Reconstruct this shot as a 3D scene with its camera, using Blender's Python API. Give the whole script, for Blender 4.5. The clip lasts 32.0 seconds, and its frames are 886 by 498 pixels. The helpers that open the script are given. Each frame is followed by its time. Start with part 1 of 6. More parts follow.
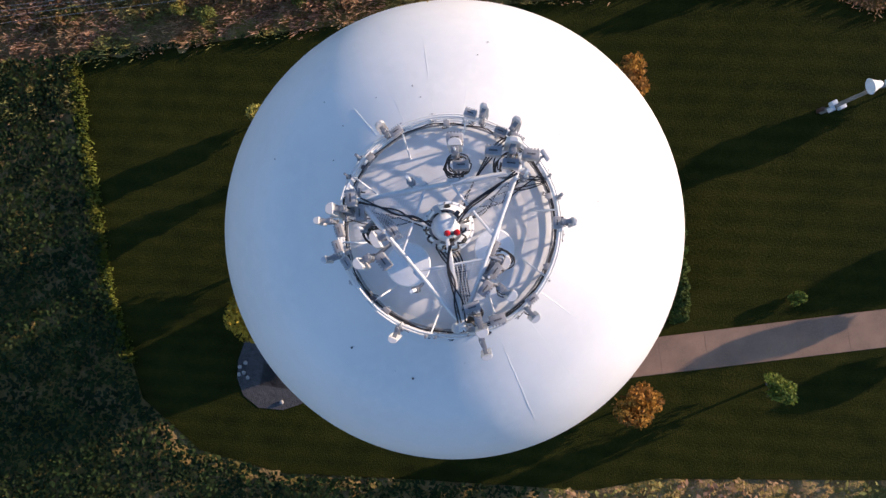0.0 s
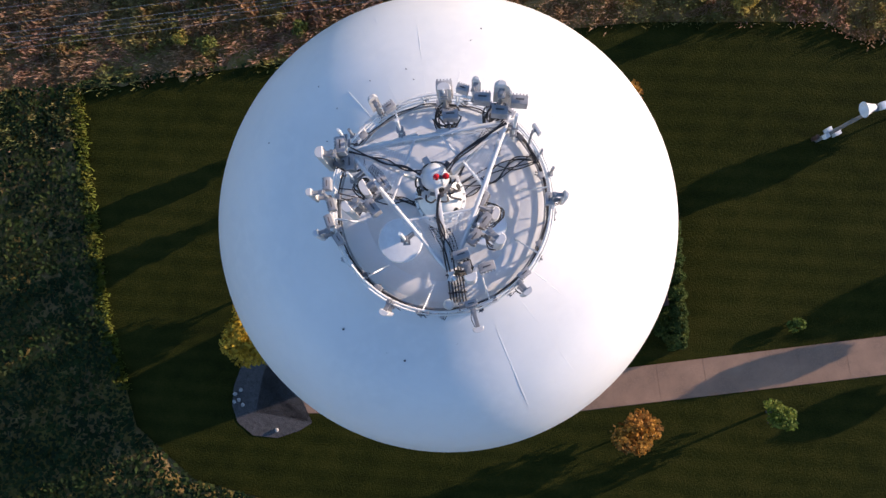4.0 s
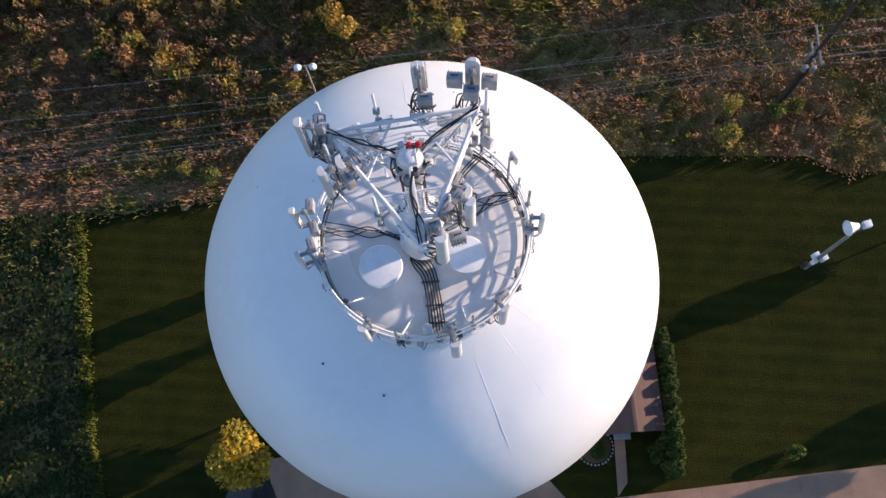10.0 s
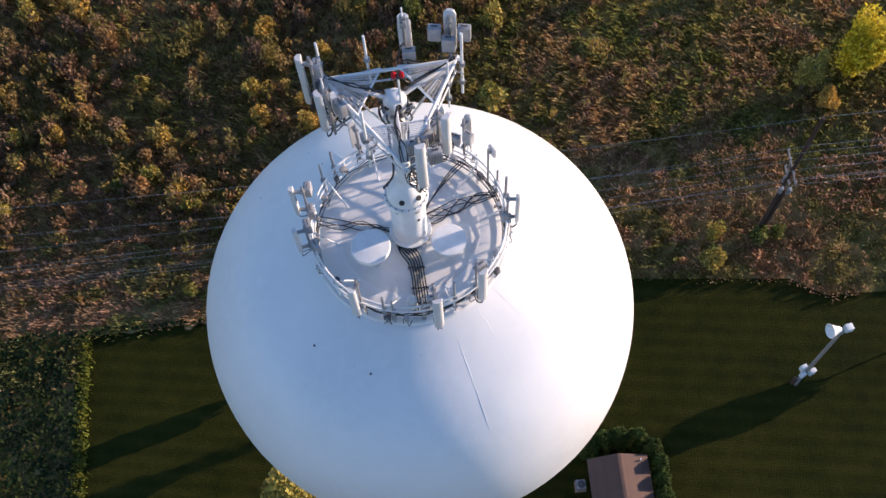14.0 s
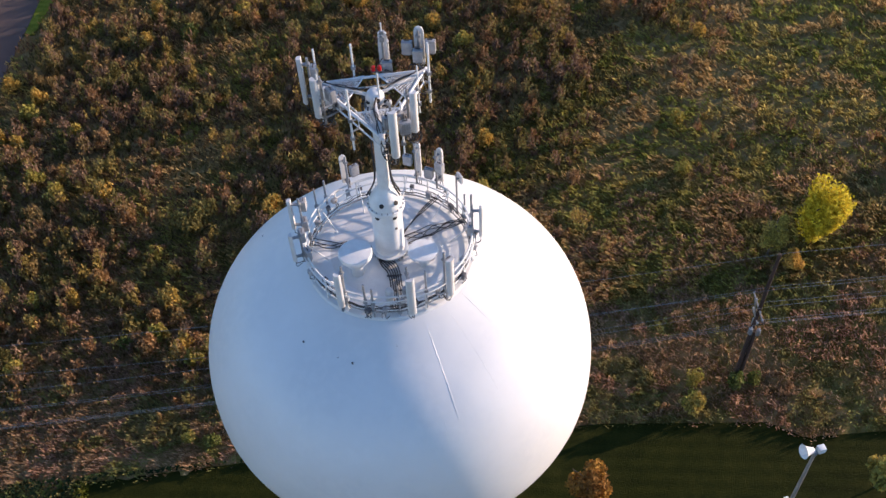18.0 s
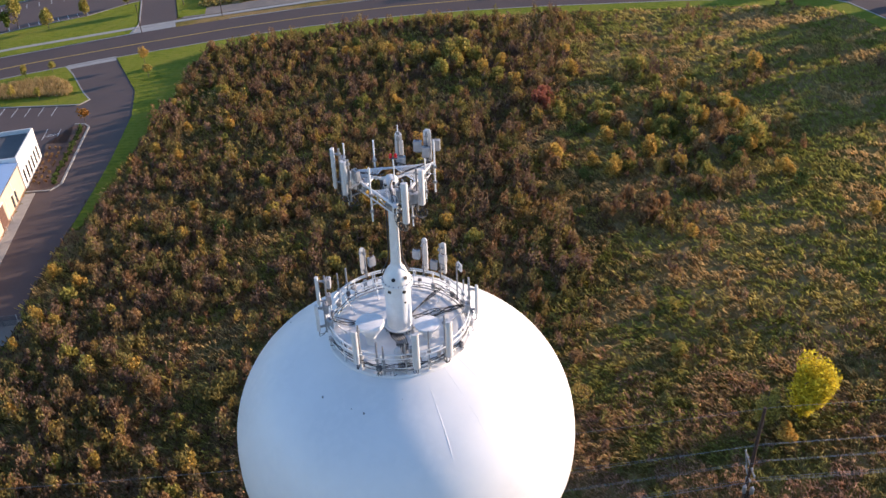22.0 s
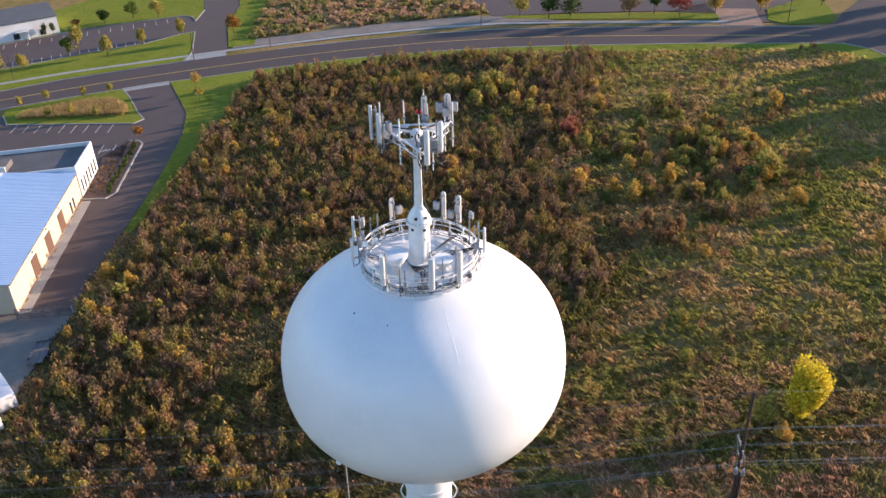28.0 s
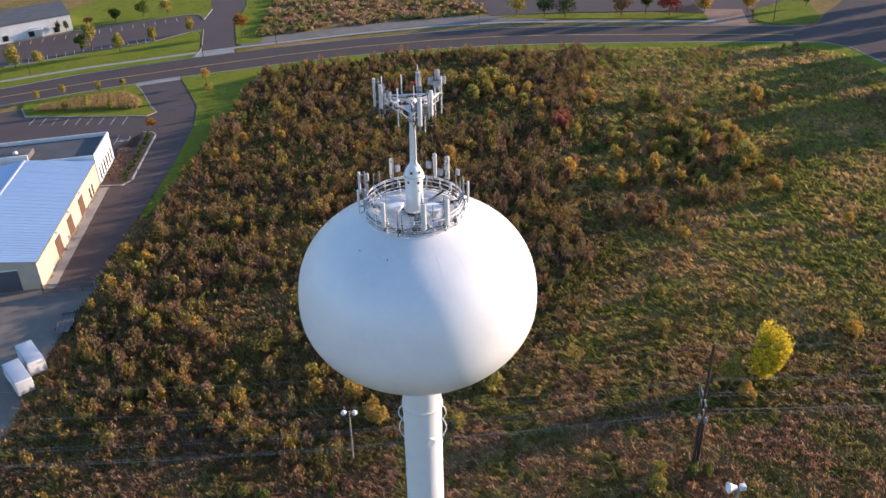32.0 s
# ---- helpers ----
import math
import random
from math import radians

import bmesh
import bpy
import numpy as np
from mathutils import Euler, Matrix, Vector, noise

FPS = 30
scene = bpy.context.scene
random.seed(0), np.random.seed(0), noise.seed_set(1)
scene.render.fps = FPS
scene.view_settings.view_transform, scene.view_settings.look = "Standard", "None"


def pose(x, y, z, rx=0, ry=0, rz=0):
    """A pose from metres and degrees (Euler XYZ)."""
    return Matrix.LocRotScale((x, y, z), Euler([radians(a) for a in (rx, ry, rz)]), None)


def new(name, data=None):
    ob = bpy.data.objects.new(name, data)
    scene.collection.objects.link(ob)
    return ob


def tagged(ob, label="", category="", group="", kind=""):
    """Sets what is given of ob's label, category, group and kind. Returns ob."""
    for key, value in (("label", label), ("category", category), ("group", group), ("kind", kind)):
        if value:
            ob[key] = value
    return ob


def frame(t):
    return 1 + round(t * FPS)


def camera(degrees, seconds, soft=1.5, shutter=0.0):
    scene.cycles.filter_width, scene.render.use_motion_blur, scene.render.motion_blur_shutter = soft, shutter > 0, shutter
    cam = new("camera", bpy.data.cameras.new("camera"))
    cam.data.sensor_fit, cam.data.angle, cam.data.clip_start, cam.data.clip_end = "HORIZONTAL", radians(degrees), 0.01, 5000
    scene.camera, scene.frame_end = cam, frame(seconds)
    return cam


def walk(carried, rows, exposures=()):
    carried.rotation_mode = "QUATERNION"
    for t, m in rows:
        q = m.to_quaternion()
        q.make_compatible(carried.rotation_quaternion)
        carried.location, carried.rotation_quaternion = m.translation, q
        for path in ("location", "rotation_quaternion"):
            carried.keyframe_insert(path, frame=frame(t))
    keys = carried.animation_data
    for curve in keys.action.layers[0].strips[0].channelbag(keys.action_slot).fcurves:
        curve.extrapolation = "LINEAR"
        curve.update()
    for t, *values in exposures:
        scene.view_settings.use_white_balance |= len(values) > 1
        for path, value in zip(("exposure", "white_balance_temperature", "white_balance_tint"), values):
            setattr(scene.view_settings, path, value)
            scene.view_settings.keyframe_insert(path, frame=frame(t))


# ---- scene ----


def eye(x, y, z, yaw, pitch, roll):
    return pose(x, y, z, 90 + pitch, 0, yaw) @ pose(0, 0, 0, 0, 0, roll)


cam = camera(50.014, 32.0)
PATH = [
(0, eye(0.656, -1.454, 77.761, 55.331, -87.808, -60.149)),
    (1, eye(0.607, -1.918, 77.757, 53.699, -87.801, -58.456)),
    (2, eye(0.585, -2.569, 77.701, 49.539, -87.730, -54.247)),
    (2.5, eye(0.580, -2.935, 77.659, 45.506, -87.584, -50.167)),
    (4.5, eye(0.753, -4.084, 77.569, 15.085, -84.265, -19.743)),
    (5, eye(0.791, -4.333, 77.496, 13.166, -83.645, -17.814)),
    (6, eye(0.994, -4.751, 77.443, 9.173, -81.744, -13.785)),
    (7, eye(1.106, -5.315, 77.360, 6.642, -79.786, -11.249)),
    (8, eye(1.016, -6.130, 77.387, 4.806, -78.136, -9.409)),
    (9, eye(0.964, -7.376, 77.342, 3.606, -76.397, -8.054)),
    (10, eye(1.001, -8.496, 77.211, 2.913, -74.464, -7.245)),
    (11, eye(1.030, -9.810, 77.161, 2.184, -72.445, -6.480)),
    (12, eye(1.113, -11.632, 77.134, 1.585, -69.559, -5.843)),
    (13, eye(1.152, -13.651, 77.158, 0.907, -66.062, -5.100)),
    (14, eye(1.138, -15.785, 77.123, 0.262, -62.553, -4.301)),
    (14.5, eye(1.170, -16.959, 77.210, 0.126, -60.769, -4.144)),
    (16.5, eye(1.406, -21.820, 77.027, -0.517, -53.710, -3.103)),
    (17, eye(1.570, -23.071, 76.906, -0.660, -51.812, -3.135)),
    (18, eye(1.609, -25.555, 76.637, -1.105, -48.127, -3.040)),
    (19, eye(1.576, -28.014, 76.421, -1.629, -44.468, -2.819)),
    (20, eye(1.609, -30.448, 76.497, -1.882, -41.139, -2.349)),
    (21, eye(1.753, -33.201, 76.455, -1.802, -37.328, -2.649)),
    (21.5, eye(1.714, -34.203, 76.446, -1.496, -35.635, -2.400)),
    (22, eye(1.679, -35.076, 76.409, -0.800, -34.141, -2.189)),
    (22.5, eye(1.687, -35.932, 76.317, -0.230, -33.643, -2.000)),
    (23, eye(1.719, -36.719, 76.214, 0.162, -33.053, -1.852)),
    (24, eye(1.814, -38.323, 76.116, 0.632, -31.927, -1.637)),
    (25, eye(1.975, -39.787, 75.997, 0.943, -31.441, -1.503)),
    (25.5, eye(2.054, -40.605, 76.034, 1.056, -31.417, -1.444)),
    (27.5, eye(2.384, -44.309, 76.699, 1.399, -31.358, -1.397)),
    (28, eye(2.483, -45.486, 76.949, 1.483, -31.358, -1.371)),
    (29, eye(2.738, -48.122, 77.552, 1.533, -31.340, -1.292)),
    (30, eye(2.943, -50.774, 78.159, 1.551, -31.321, -1.261)),
    (31, eye(3.263, -53.572, 78.754, 1.579, -31.269, -1.245)),
    (32, eye(3.390, -56.472, 79.599, 1.556, -31.242, -1.203)),
]
walk(cam, PATH, exposures=[(0.0, 0.80, 5980, 19), (6.0, 0.88, 5980, 19), (13.0, 0.9, 5980, 19), (20.5, 0.92, 6050, 19), (22.5, 1.2, 6120, 19), (25.0, 1.45, 6160, 18), (28.0, 1.29, 6120, 18), (32.0, 1.08, 6060, 18)])

# ---- sky and sun: a low evening sun from the east-north-east ----
SUN_AZ = radians(18.5)
SUN_EL = radians(12.0)
world = bpy.data.worlds.new("sky_world")
scene.world = world
world.use_nodes = True
wn = world.node_tree
sky = wn.nodes.new("ShaderNodeTexSky")
sky.sky_type = "NISHITA"
sky.sun_disc = False
sky.sun_elevation = SUN_EL
sky.sun_rotation = math.pi / 2 - SUN_AZ
sky.altitude = 250
sky.air_density, sky.dust_density, sky.ozone_density = 1.0, 0.2, 2.4
wn.nodes["Background"].inputs[1].default_value = 0.138
wn.links.new(sky.outputs[0], wn.nodes["Background"].inputs[0])
sun = new("sun", bpy.data.lights.new("sun", "SUN"))
sun.data.energy = 4.7
sun.data.angle = radians(0.55)
sun.data.color = (1.0, 0.76, 0.52)
_d = Vector((math.cos(SUN_AZ) * math.cos(SUN_EL), math.sin(SUN_AZ) * math.cos(SUN_EL), math.sin(SUN_EL)))
sun.rotation_euler = _d.to_track_quat("Z", "Y").to_euler()
sun.location = _d * 120


# ---- the lie of the land: a gentle even slope ----
def land(x, y):
    v = 0.0616 * x - 0.0524 * y
    if abs(v) > 26:
        v = math.copysign(26 + 8 * math.tanh((abs(v) - 26) / 8), v)
    return 0.941 + v


UPN = Vector((-0.0616, 0.0524, 1)).normalized()
TILT = Vector((0, 0, 1)).rotation_difference(UPN).to_matrix().to_4x4()


def on_land(x, y, yaw=0.0, up=0.0, tilt=False):
    """A pose on the ground, turned by yaw degrees, upright or square to the slope."""
    m = Matrix.Translation((x, y, land(x, y) + up))
    return m @ (TILT if tilt else Matrix()) @ pose(0, 0, 0, 0, 0, yaw)


# ---- materials ----
MATS = {}


def mat(name, c1, c2=None, c3=None, rough=0.6, metal=0.0, scale=3.0, fine=30.0, bump=0.15, dist=0.01, obj_var=0.0, isl=0.0, stretch=(1, 1, 1), spec=None, world_space=True):
    """Noise-mixed colours at two scales, roughness variation and fine relief."""
    if name in MATS:
        return MATS[name]
    m = bpy.data.materials.new(name)
    MATS[name] = m
    m.use_nodes = True
    nt = m.node_tree
    n, l = nt.nodes, nt.links
    b = n["Principled BSDF"]
    b.inputs["Metallic"].default_value = metal
    if spec is not None:
        b.inputs["Specular IOR Level"].default_value = spec
    c2 = c2 or tuple(v * 0.8 for v in c1)
    c3 = c3 or tuple(v * 0.9 for v in c1)
    src = n.new("ShaderNodeNewGeometry" if world_space else "ShaderNodeTexCoord")
    out = src.outputs["Position"] if world_space else src.outputs["Object"]
    mp = n.new("ShaderNodeMapping")
    mp.inputs["Scale"].default_value = stretch
    l.new(out, mp.inputs["Vector"])
    n1 = n.new("ShaderNodeTexNoise")
    n1.inputs["Scale"].default_value = scale
    n1.inputs["Detail"].default_value = 5
    n1.inputs["Roughness"].default_value = 0.6
    n2 = n.new("ShaderNodeTexNoise")
    n2.inputs["Scale"].default_value = fine
    n2.inputs["Detail"].default_value = 3
    l.new(mp.outputs[0], n1.inputs["Vector"])
    l.new(mp.outputs[0], n2.inputs["Vector"])
    r1 = n.new("ShaderNodeValToRGB")
    r1.color_ramp.elements[0].position, r1.color_ramp.elements[1].position = 0.38, 0.64
    r1.color_ramp.elements[0].color, r1.color_ramp.elements[1].color = (*c2, 1), (*c1, 1)
    l.new(n1.outputs["Fac"], r1.inputs[0])
    mx = n.new("ShaderNodeMix")
    mx.data_type = "RGBA"
    l.new(r1.outputs[0], mx.inputs["A"])
    mx.inputs["B"].default_value = (*c3, 1)
    r2 = n.new("ShaderNodeValToRGB")
    r2.color_ramp.elements[0].position, r2.color_ramp.elements[1].position = 0.45, 0.7
    l.new(n2.outputs["Fac"], r2.inputs[0])
    l.new(r2.outputs[0], mx.inputs["Factor"])
    col = mx.outputs["Result"]
    if obj_var or isl:
        h = n.new("ShaderNodeHueSaturation")
        rnd = n.new("ShaderNodeObjectInfo").outputs["Random"] if obj_var else n.new("ShaderNodeNewGeometry").outputs["Random Per Island"]
        amt = obj_var or isl
        mr = n.new("ShaderNodeMapRange")
        mr.inputs["To Min"].default_value, mr.inputs["To Max"].default_value = 1 - amt, 1 + amt
        l.new(rnd, mr.inputs["Value"])
        l.new(mr.outputs[0], h.inputs["Value"])
        l.new(col, h.inputs["Color"])
        col = h.outputs[0]
    l.new(col, b.inputs["Base Color"])
    rr = n.new("ShaderNodeMapRange")
    rr.inputs["To Min"].default_value, rr.inputs["To Max"].default_value = max(0.05, rough - 0.08), min(1, rough + 0.08)
    l.new(n1.outputs["Fac"], rr.inputs["Value"])
    l.new(rr.outputs[0], b.inputs["Roughness"])
    if bump:
        bp = n.new("ShaderNodeBump")
        bp.inputs["Strength"].default_value = bump
        bp.inputs["Distance"].default_value = dist
        l.new(n2.outputs["Fac"], bp.inputs["Height"])
        l.new(bp.outputs[0], b.inputs["Normal"])
    return m


def leaf_mat(name, colors, cell=0.35, dark=0.5, leafvar=0.35, trans=0.3):
    """Foliage: one colour out of several for each plant, and a little change from leaf to leaf; leaves let light through."""
    m = bpy.data.materials.new(name)
    MATS[name] = m
    m.use_nodes = True
    nt = m.node_tree
    n, l = nt.nodes, nt.links
    b = n["Principled BSDF"]
    b.inputs["Roughness"].default_value = 0.75
    b.inputs["Specular IOR Level"].default_value = 0.2
    g = n.new("ShaderNodeNewGeometry")
    mp = n.new("ShaderNodeMapping")
    mp.inputs["Scale"].default_value = (cell, cell, cell * 0.15)
    l.new(g.outputs["Position"], mp.inputs["Vector"])
    v = n.new("ShaderNodeTexVoronoi")
    v.inputs["Scale"].default_value = 1.0
    l.new(mp.outputs[0], v.inputs["Vector"])
    sep = n.new("ShaderNodeSeparateColor")
    l.new(v.outputs["Color"], sep.inputs[0])
    big = n.new("ShaderNodeTexNoise")
    big.inputs["Scale"].default_value = 0.045
    big.inputs["Detail"].default_value = 2
    l.new(g.outputs["Position"], big.inputs["Vector"])
    add = n.new("ShaderNodeMath")
    add.operation = "MULTIPLY_ADD"
    l.new(big.outputs["Fac"], add.inputs[0])
    add.inputs[1].default_value = 0.9
    l.new(sep.outputs[0], add.inputs[2])
    frac = n.new("ShaderNodeMath")
    frac.operation = "SUBTRACT"
    l.new(add.outputs[0], frac.inputs[0])
    frac.inputs[1].default_value = 0.45
    r = n.new("ShaderNodeValToRGB")
    r.color_ramp.interpolation = "CONSTANT"
    el = r.color_ramp.elements
    el[0].color = (*colors[0], 1)
    el[1].position = 1 / len(colors)
    el[1].color = (*colors[1 % len(colors)], 1)
    for i, c in enumerate(colors[2:], 2):
        e = el.new(i / len(colors))
        e.color = (*c, 1)
    l.new(frac.outputs[0], r.inputs[0])
    h = n.new("ShaderNodeHueSaturation")
    mr = n.new("ShaderNodeMapRange")
    mr.inputs["To Min"].default_value, mr.inputs["To Max"].default_value = 1 - leafvar, 1 + leafvar
    l.new(g.outputs["Random Per Island"], mr.inputs["Value"])
    l.new(mr.outputs[0], h.inputs["Value"])
    l.new(r.outputs[0], h.inputs["Color"])
    l.new(h.outputs[0], b.inputs["Base Color"])
    if trans:
        t = n.new("ShaderNodeBsdfTranslucent")
        l.new(h.outputs[0], t.inputs["Color"])
        mix = n.new("ShaderNodeMixShader")
        mix.inputs[0].default_value = trans
        l.new(b.outputs[0], mix.inputs[1])
        l.new(t.outputs[0], mix.inputs[2])
        l.new(mix.outputs[0], n["Material Output"].inputs["Surface"])
    return m


def field_mat(name, cols, scale=0.35, rows=0.0, grain=0.35, deep=0.12):
    """Ground cover: patches of several greens and browns over a fine grain."""
    m = bpy.data.materials.new(name)
    MATS[name] = m
    m.use_nodes = True
    n, l = m.node_tree.nodes, m.node_tree.links
    b = n["Principled BSDF"]
    b.inputs["Roughness"].default_value = 0.9
    b.inputs["Specular IOR Level"].default_value = 0.06
    g = n.new("ShaderNodeNewGeometry")
    ns = []
    for s, d in ((scale * 0.12, 4), (scale, 6), (scale * 14, 3)):
        t = n.new("ShaderNodeTexNoise")
        t.inputs["Scale"].default_value = s
        t.inputs["Detail"].default_value = d
        t.inputs["Roughness"].default_value = 0.65
        l.new(g.outputs["Position"], t.inputs["Vector"])
        ns.append(t.outputs["Fac"])
    a = n.new("ShaderNodeMath")
    a.operation = "MULTIPLY_ADD"
    l.new(ns[0], a.inputs[0])
    a.inputs[1].default_value = 0.9
    l.new(ns[1], a.inputs[2])
    a2 = n.new("ShaderNodeMath")
    a2.operation = "MULTIPLY_ADD"
    l.new(ns[2], a2.inputs[0])
    a2.inputs[1].default_value = grain
    l.new(a.outputs[0], a2.inputs[2])
    a3 = n.new("ShaderNodeMath")
    a3.operation = "SUBTRACT"
    l.new(a2.outputs[0], a3.inputs[0])
    a3.inputs[1].default_value = (grain - 0.35) * 0.5
    val = a3.outputs[0]
    if rows:
        sp = n.new("ShaderNodeSeparateXYZ")
        l.new(g.outputs["Position"], sp.inputs[0])
        w = n.new("ShaderNodeMath")
        w.operation = "SINE"
        w2 = n.new("ShaderNodeMath")
        w2.operation = "MULTIPLY_ADD"
        l.new(sp.outputs["X"], w2.inputs[0])
        w2.inputs[1].default_value = 0.7
        m3 = n.new("ShaderNodeMath")
        m3.operation = "MULTIPLY"
        l.new(sp.outputs["Y"], m3.inputs[0])
        m3.inputs[1].default_value = 4.6
        l.new(m3.outputs[0], w2.inputs[2])
        l.new(w2.outputs[0], w.inputs[0])
        w4 = n.new("ShaderNodeMath")
        w4.operation = "MULTIPLY_ADD"
        l.new(w.outputs[0], w4.inputs[0])
        w4.inputs[1].default_value = rows
        l.new(val, w4.inputs[2])
        val = w4.outputs[0]
    r = n.new("ShaderNodeValToRGB")
    el = r.color_ramp.elements
    k = len(cols)
    el[0].position, el[0].color = 0.78, (*cols[0], 1)
    el[1].position, el[1].color = 1.42, (*cols[-1], 1)
    mr = n.new("ShaderNodeMapRange")
    mr.inputs["From Min"].default_value, mr.inputs["From Max"].default_value = 0.78, 1.42
    l.new(val, mr.inputs["Value"])
    el[0].position, el[1].position = 0.0, 1.0
    for i in range(1, k - 1):
        e = el.new(i / (k - 1))
        e.color = (*cols[i], 1)
    l.new(mr.outputs[0], r.inputs[0])
    l.new(r.outputs[0], b.inputs["Base Color"])
    bp = n.new("ShaderNodeBump")
    bp.inputs["Strength"].default_value = 0.7
    bp.inputs["Distance"].default_value = deep
    l.new(ns[2], bp.inputs["Height"])
    l.new(bp.outputs[0], b.inputs["Normal"])
    return m


PAINT = mat("white_tank_paint", (0.74, 0.745, 0.745), (0.68, 0.69, 0.695), (0.72, 0.725, 0.725), rough=0.42, scale=0.35, fine=2.5, bump=0.05, dist=0.02)
DECKPAINT = mat("weathered_white_paint", (0.72, 0.715, 0.70), (0.63, 0.625, 0.61), (0.67, 0.66, 0.645), rough=0.6, scale=1.6, fine=14, bump=0.1)
STEELW = mat("white_painted_steel", (0.76, 0.77, 0.77), (0.66, 0.67, 0.67), (0.7, 0.7, 0.69), rough=0.45, scale=3, fine=22, bump=0.08, obj_var=0.06)
GALV = mat("galvanised_steel", (0.36, 0.37, 0.38), (0.26, 0.27, 0.28), (0.31, 0.31, 0.32), rough=0.45, metal=0.5, scale=6, fine=40, bump=0.1, obj_var=0.12)
RADOME = mat("light_grey_plastic", (0.62, 0.615, 0.61), (0.54, 0.535, 0.53), (0.58, 0.575, 0.57), rough=0.5, scale=2, fine=18, bump=0.04, obj_var=0.08)
RADIO = mat("grey_cast_aluminium", (0.42, 0.42, 0.43), (0.30, 0.30, 0.31), (0.36, 0.36, 0.37), rough=0.5, metal=0.2, scale=5, fine=30, bump=0.1, obj_var=0.15)
DARK = mat("dark_grey_metal", (0.10, 0.10, 0.11), (0.06, 0.06, 0.07), rough=0.55, scale=5, fine=30)
CABLE = mat("black_cable_jacket", (0.022, 0.022, 0.025), (0.03, 0.03, 0.033), rough=0.45, scale=8, fine=40)
BLACK = mat("black_rubber", (0.012, 0.012, 0.013), (0.02, 0.02, 0.02), rough=0.7)
RED = mat("red_lamp_glass", (0.55, 0.015, 0.02), (0.40, 0.01, 0.012), rough=0.2, bump=0)
WOODP = mat("creosoted_pole_wood", (0.055, 0.029, 0.020), (0.031, 0.017, 0.013), (0.067, 0.038, 0.027), rough=0.85, scale=6, fine=30, stretch=(1, 1, 0.12), bump=0.4)
WOODL = mat("weathered_pole_wood", (0.30, 0.27, 0.24), (0.20, 0.18, 0.16), (0.26, 0.22, 0.19), rough=0.85, scale=6, fine=30, stretch=(1, 1, 0.12), bump=0.4)
CONC = mat("concrete", (0.370, 0.222, 0.140), (0.250, 0.152, 0.098), (0.318, 0.195, 0.124), rough=0.85, scale=0.5, fine=9, bump=0.2, dist=0.02)
CURB = mat("kerb_concrete", (0.360, 0.346, 0.317), (0.288, 0.274, 0.252), rough=0.85, scale=1, fine=12)
ASPH = mat("asphalt", (0.073, 0.046, 0.040), (0.053, 0.035, 0.032), (0.083, 0.053, 0.048), rough=0.85, scale=0.18, fine=11, bump=0.25, dist=0.02)
LOT = mat("car_park_asphalt", (0.092, 0.062, 0.055), (0.068, 0.047, 0.042), (0.103, 0.069, 0.062), rough=0.85, scale=0.12, fine=9, bump=0.25, dist=0.02)
YARD = mat("compacted_dirt", (0.240, 0.200, 0.160), (0.160, 0.136, 0.116), (0.208, 0.176, 0.144), rough=0.9, scale=0.25, fine=7, bump=0.3, dist=0.03)
GRAVEL = mat("grey_gravel", (0.070, 0.064, 0.062), (0.034, 0.031, 0.030), (0.105, 0.098, 0.095), rough=0.9, scale=3, fine=18, bump=0.8, dist=0.04)
MULCH = mat("brown_mulch", (0.11, 0.06, 0.045), (0.07, 0.04, 0.03), (0.14, 0.085, 0.06), rough=0.95, scale=1.5, fine=14, bump=0.8, dist=0.05)
YELLOW = mat("yellow_road_paint", (0.55, 0.36, 0.06), (0.42, 0.28, 0.06), rough=0.7, fine=14)
WHITEP = mat("white_road_paint", (0.6, 0.6, 0.58), (0.45, 0.45, 0.43), rough=0.7, fine=14)
ROOFBLUE = mat("blue_metal_roofing", (0.42, 0.56, 0.74), (0.38, 0.52, 0.70), (0.40, 0.54, 0.72), rough=0.38, metal=0.2, scale=0.2, fine=6, bump=0.05)
TRAILROOF = mat("pale_trailer_roofing", (0.55, 0.58, 0.63), (0.48, 0.51, 0.56), rough=0.4, metal=0.2, scale=0.6, fine=8)
WALLC = mat("cream_wall_panel", (0.560, 0.449, 0.319), (0.487, 0.390, 0.277), (0.524, 0.416, 0.294), rough=0.7, scale=0.6, fine=12, bump=0.1)
WALLW = mat("white_wall_panel", (0.74, 0.73, 0.70), (0.66, 0.65, 0.62), rough=0.6, scale=0.6, fine=12)
DOORB = mat("brown_overhead_door", (0.12, 0.058, 0.036), (0.09, 0.045, 0.03), rough=0.6, scale=1.2, fine=12)
FLATROOF = mat("dark_roof_membrane", (0.12, 0.115, 0.115), (0.08, 0.078, 0.08), rough=0.85, scale=0.3, fine=6)
GLASS = mat("dark_window_glass", (0.02, 0.025, 0.03), (0.015, 0.018, 0.022), rough=0.1, bump=0)
SHINGLE = mat("brown_asphalt_shingle", (0.121, 0.072, 0.056), (0.094, 0.055, 0.044), (0.108, 0.065, 0.048), rough=0.9, scale=0.8, fine=10, bump=0.3, obj_var=0.07)
BRICKW = mat("tan_shed_siding", (0.34, 0.27, 0.21), (0.27, 0.21, 0.165), rough=0.8, scale=1, fine=10)
BARK = mat("grey_brown_bark", (0.13, 0.10, 0.075), (0.08, 0.06, 0.045), (0.16, 0.125, 0.095), rough=0.95, scale=5, fine=22, stretch=(1, 1, 0.25), bump=0.6, dist=0.03)
WIRE = mat("weathered_wire", (0.340, 0.340, 0.340), (0.238, 0.238, 0.246), rough=0.6, metal=0.3)
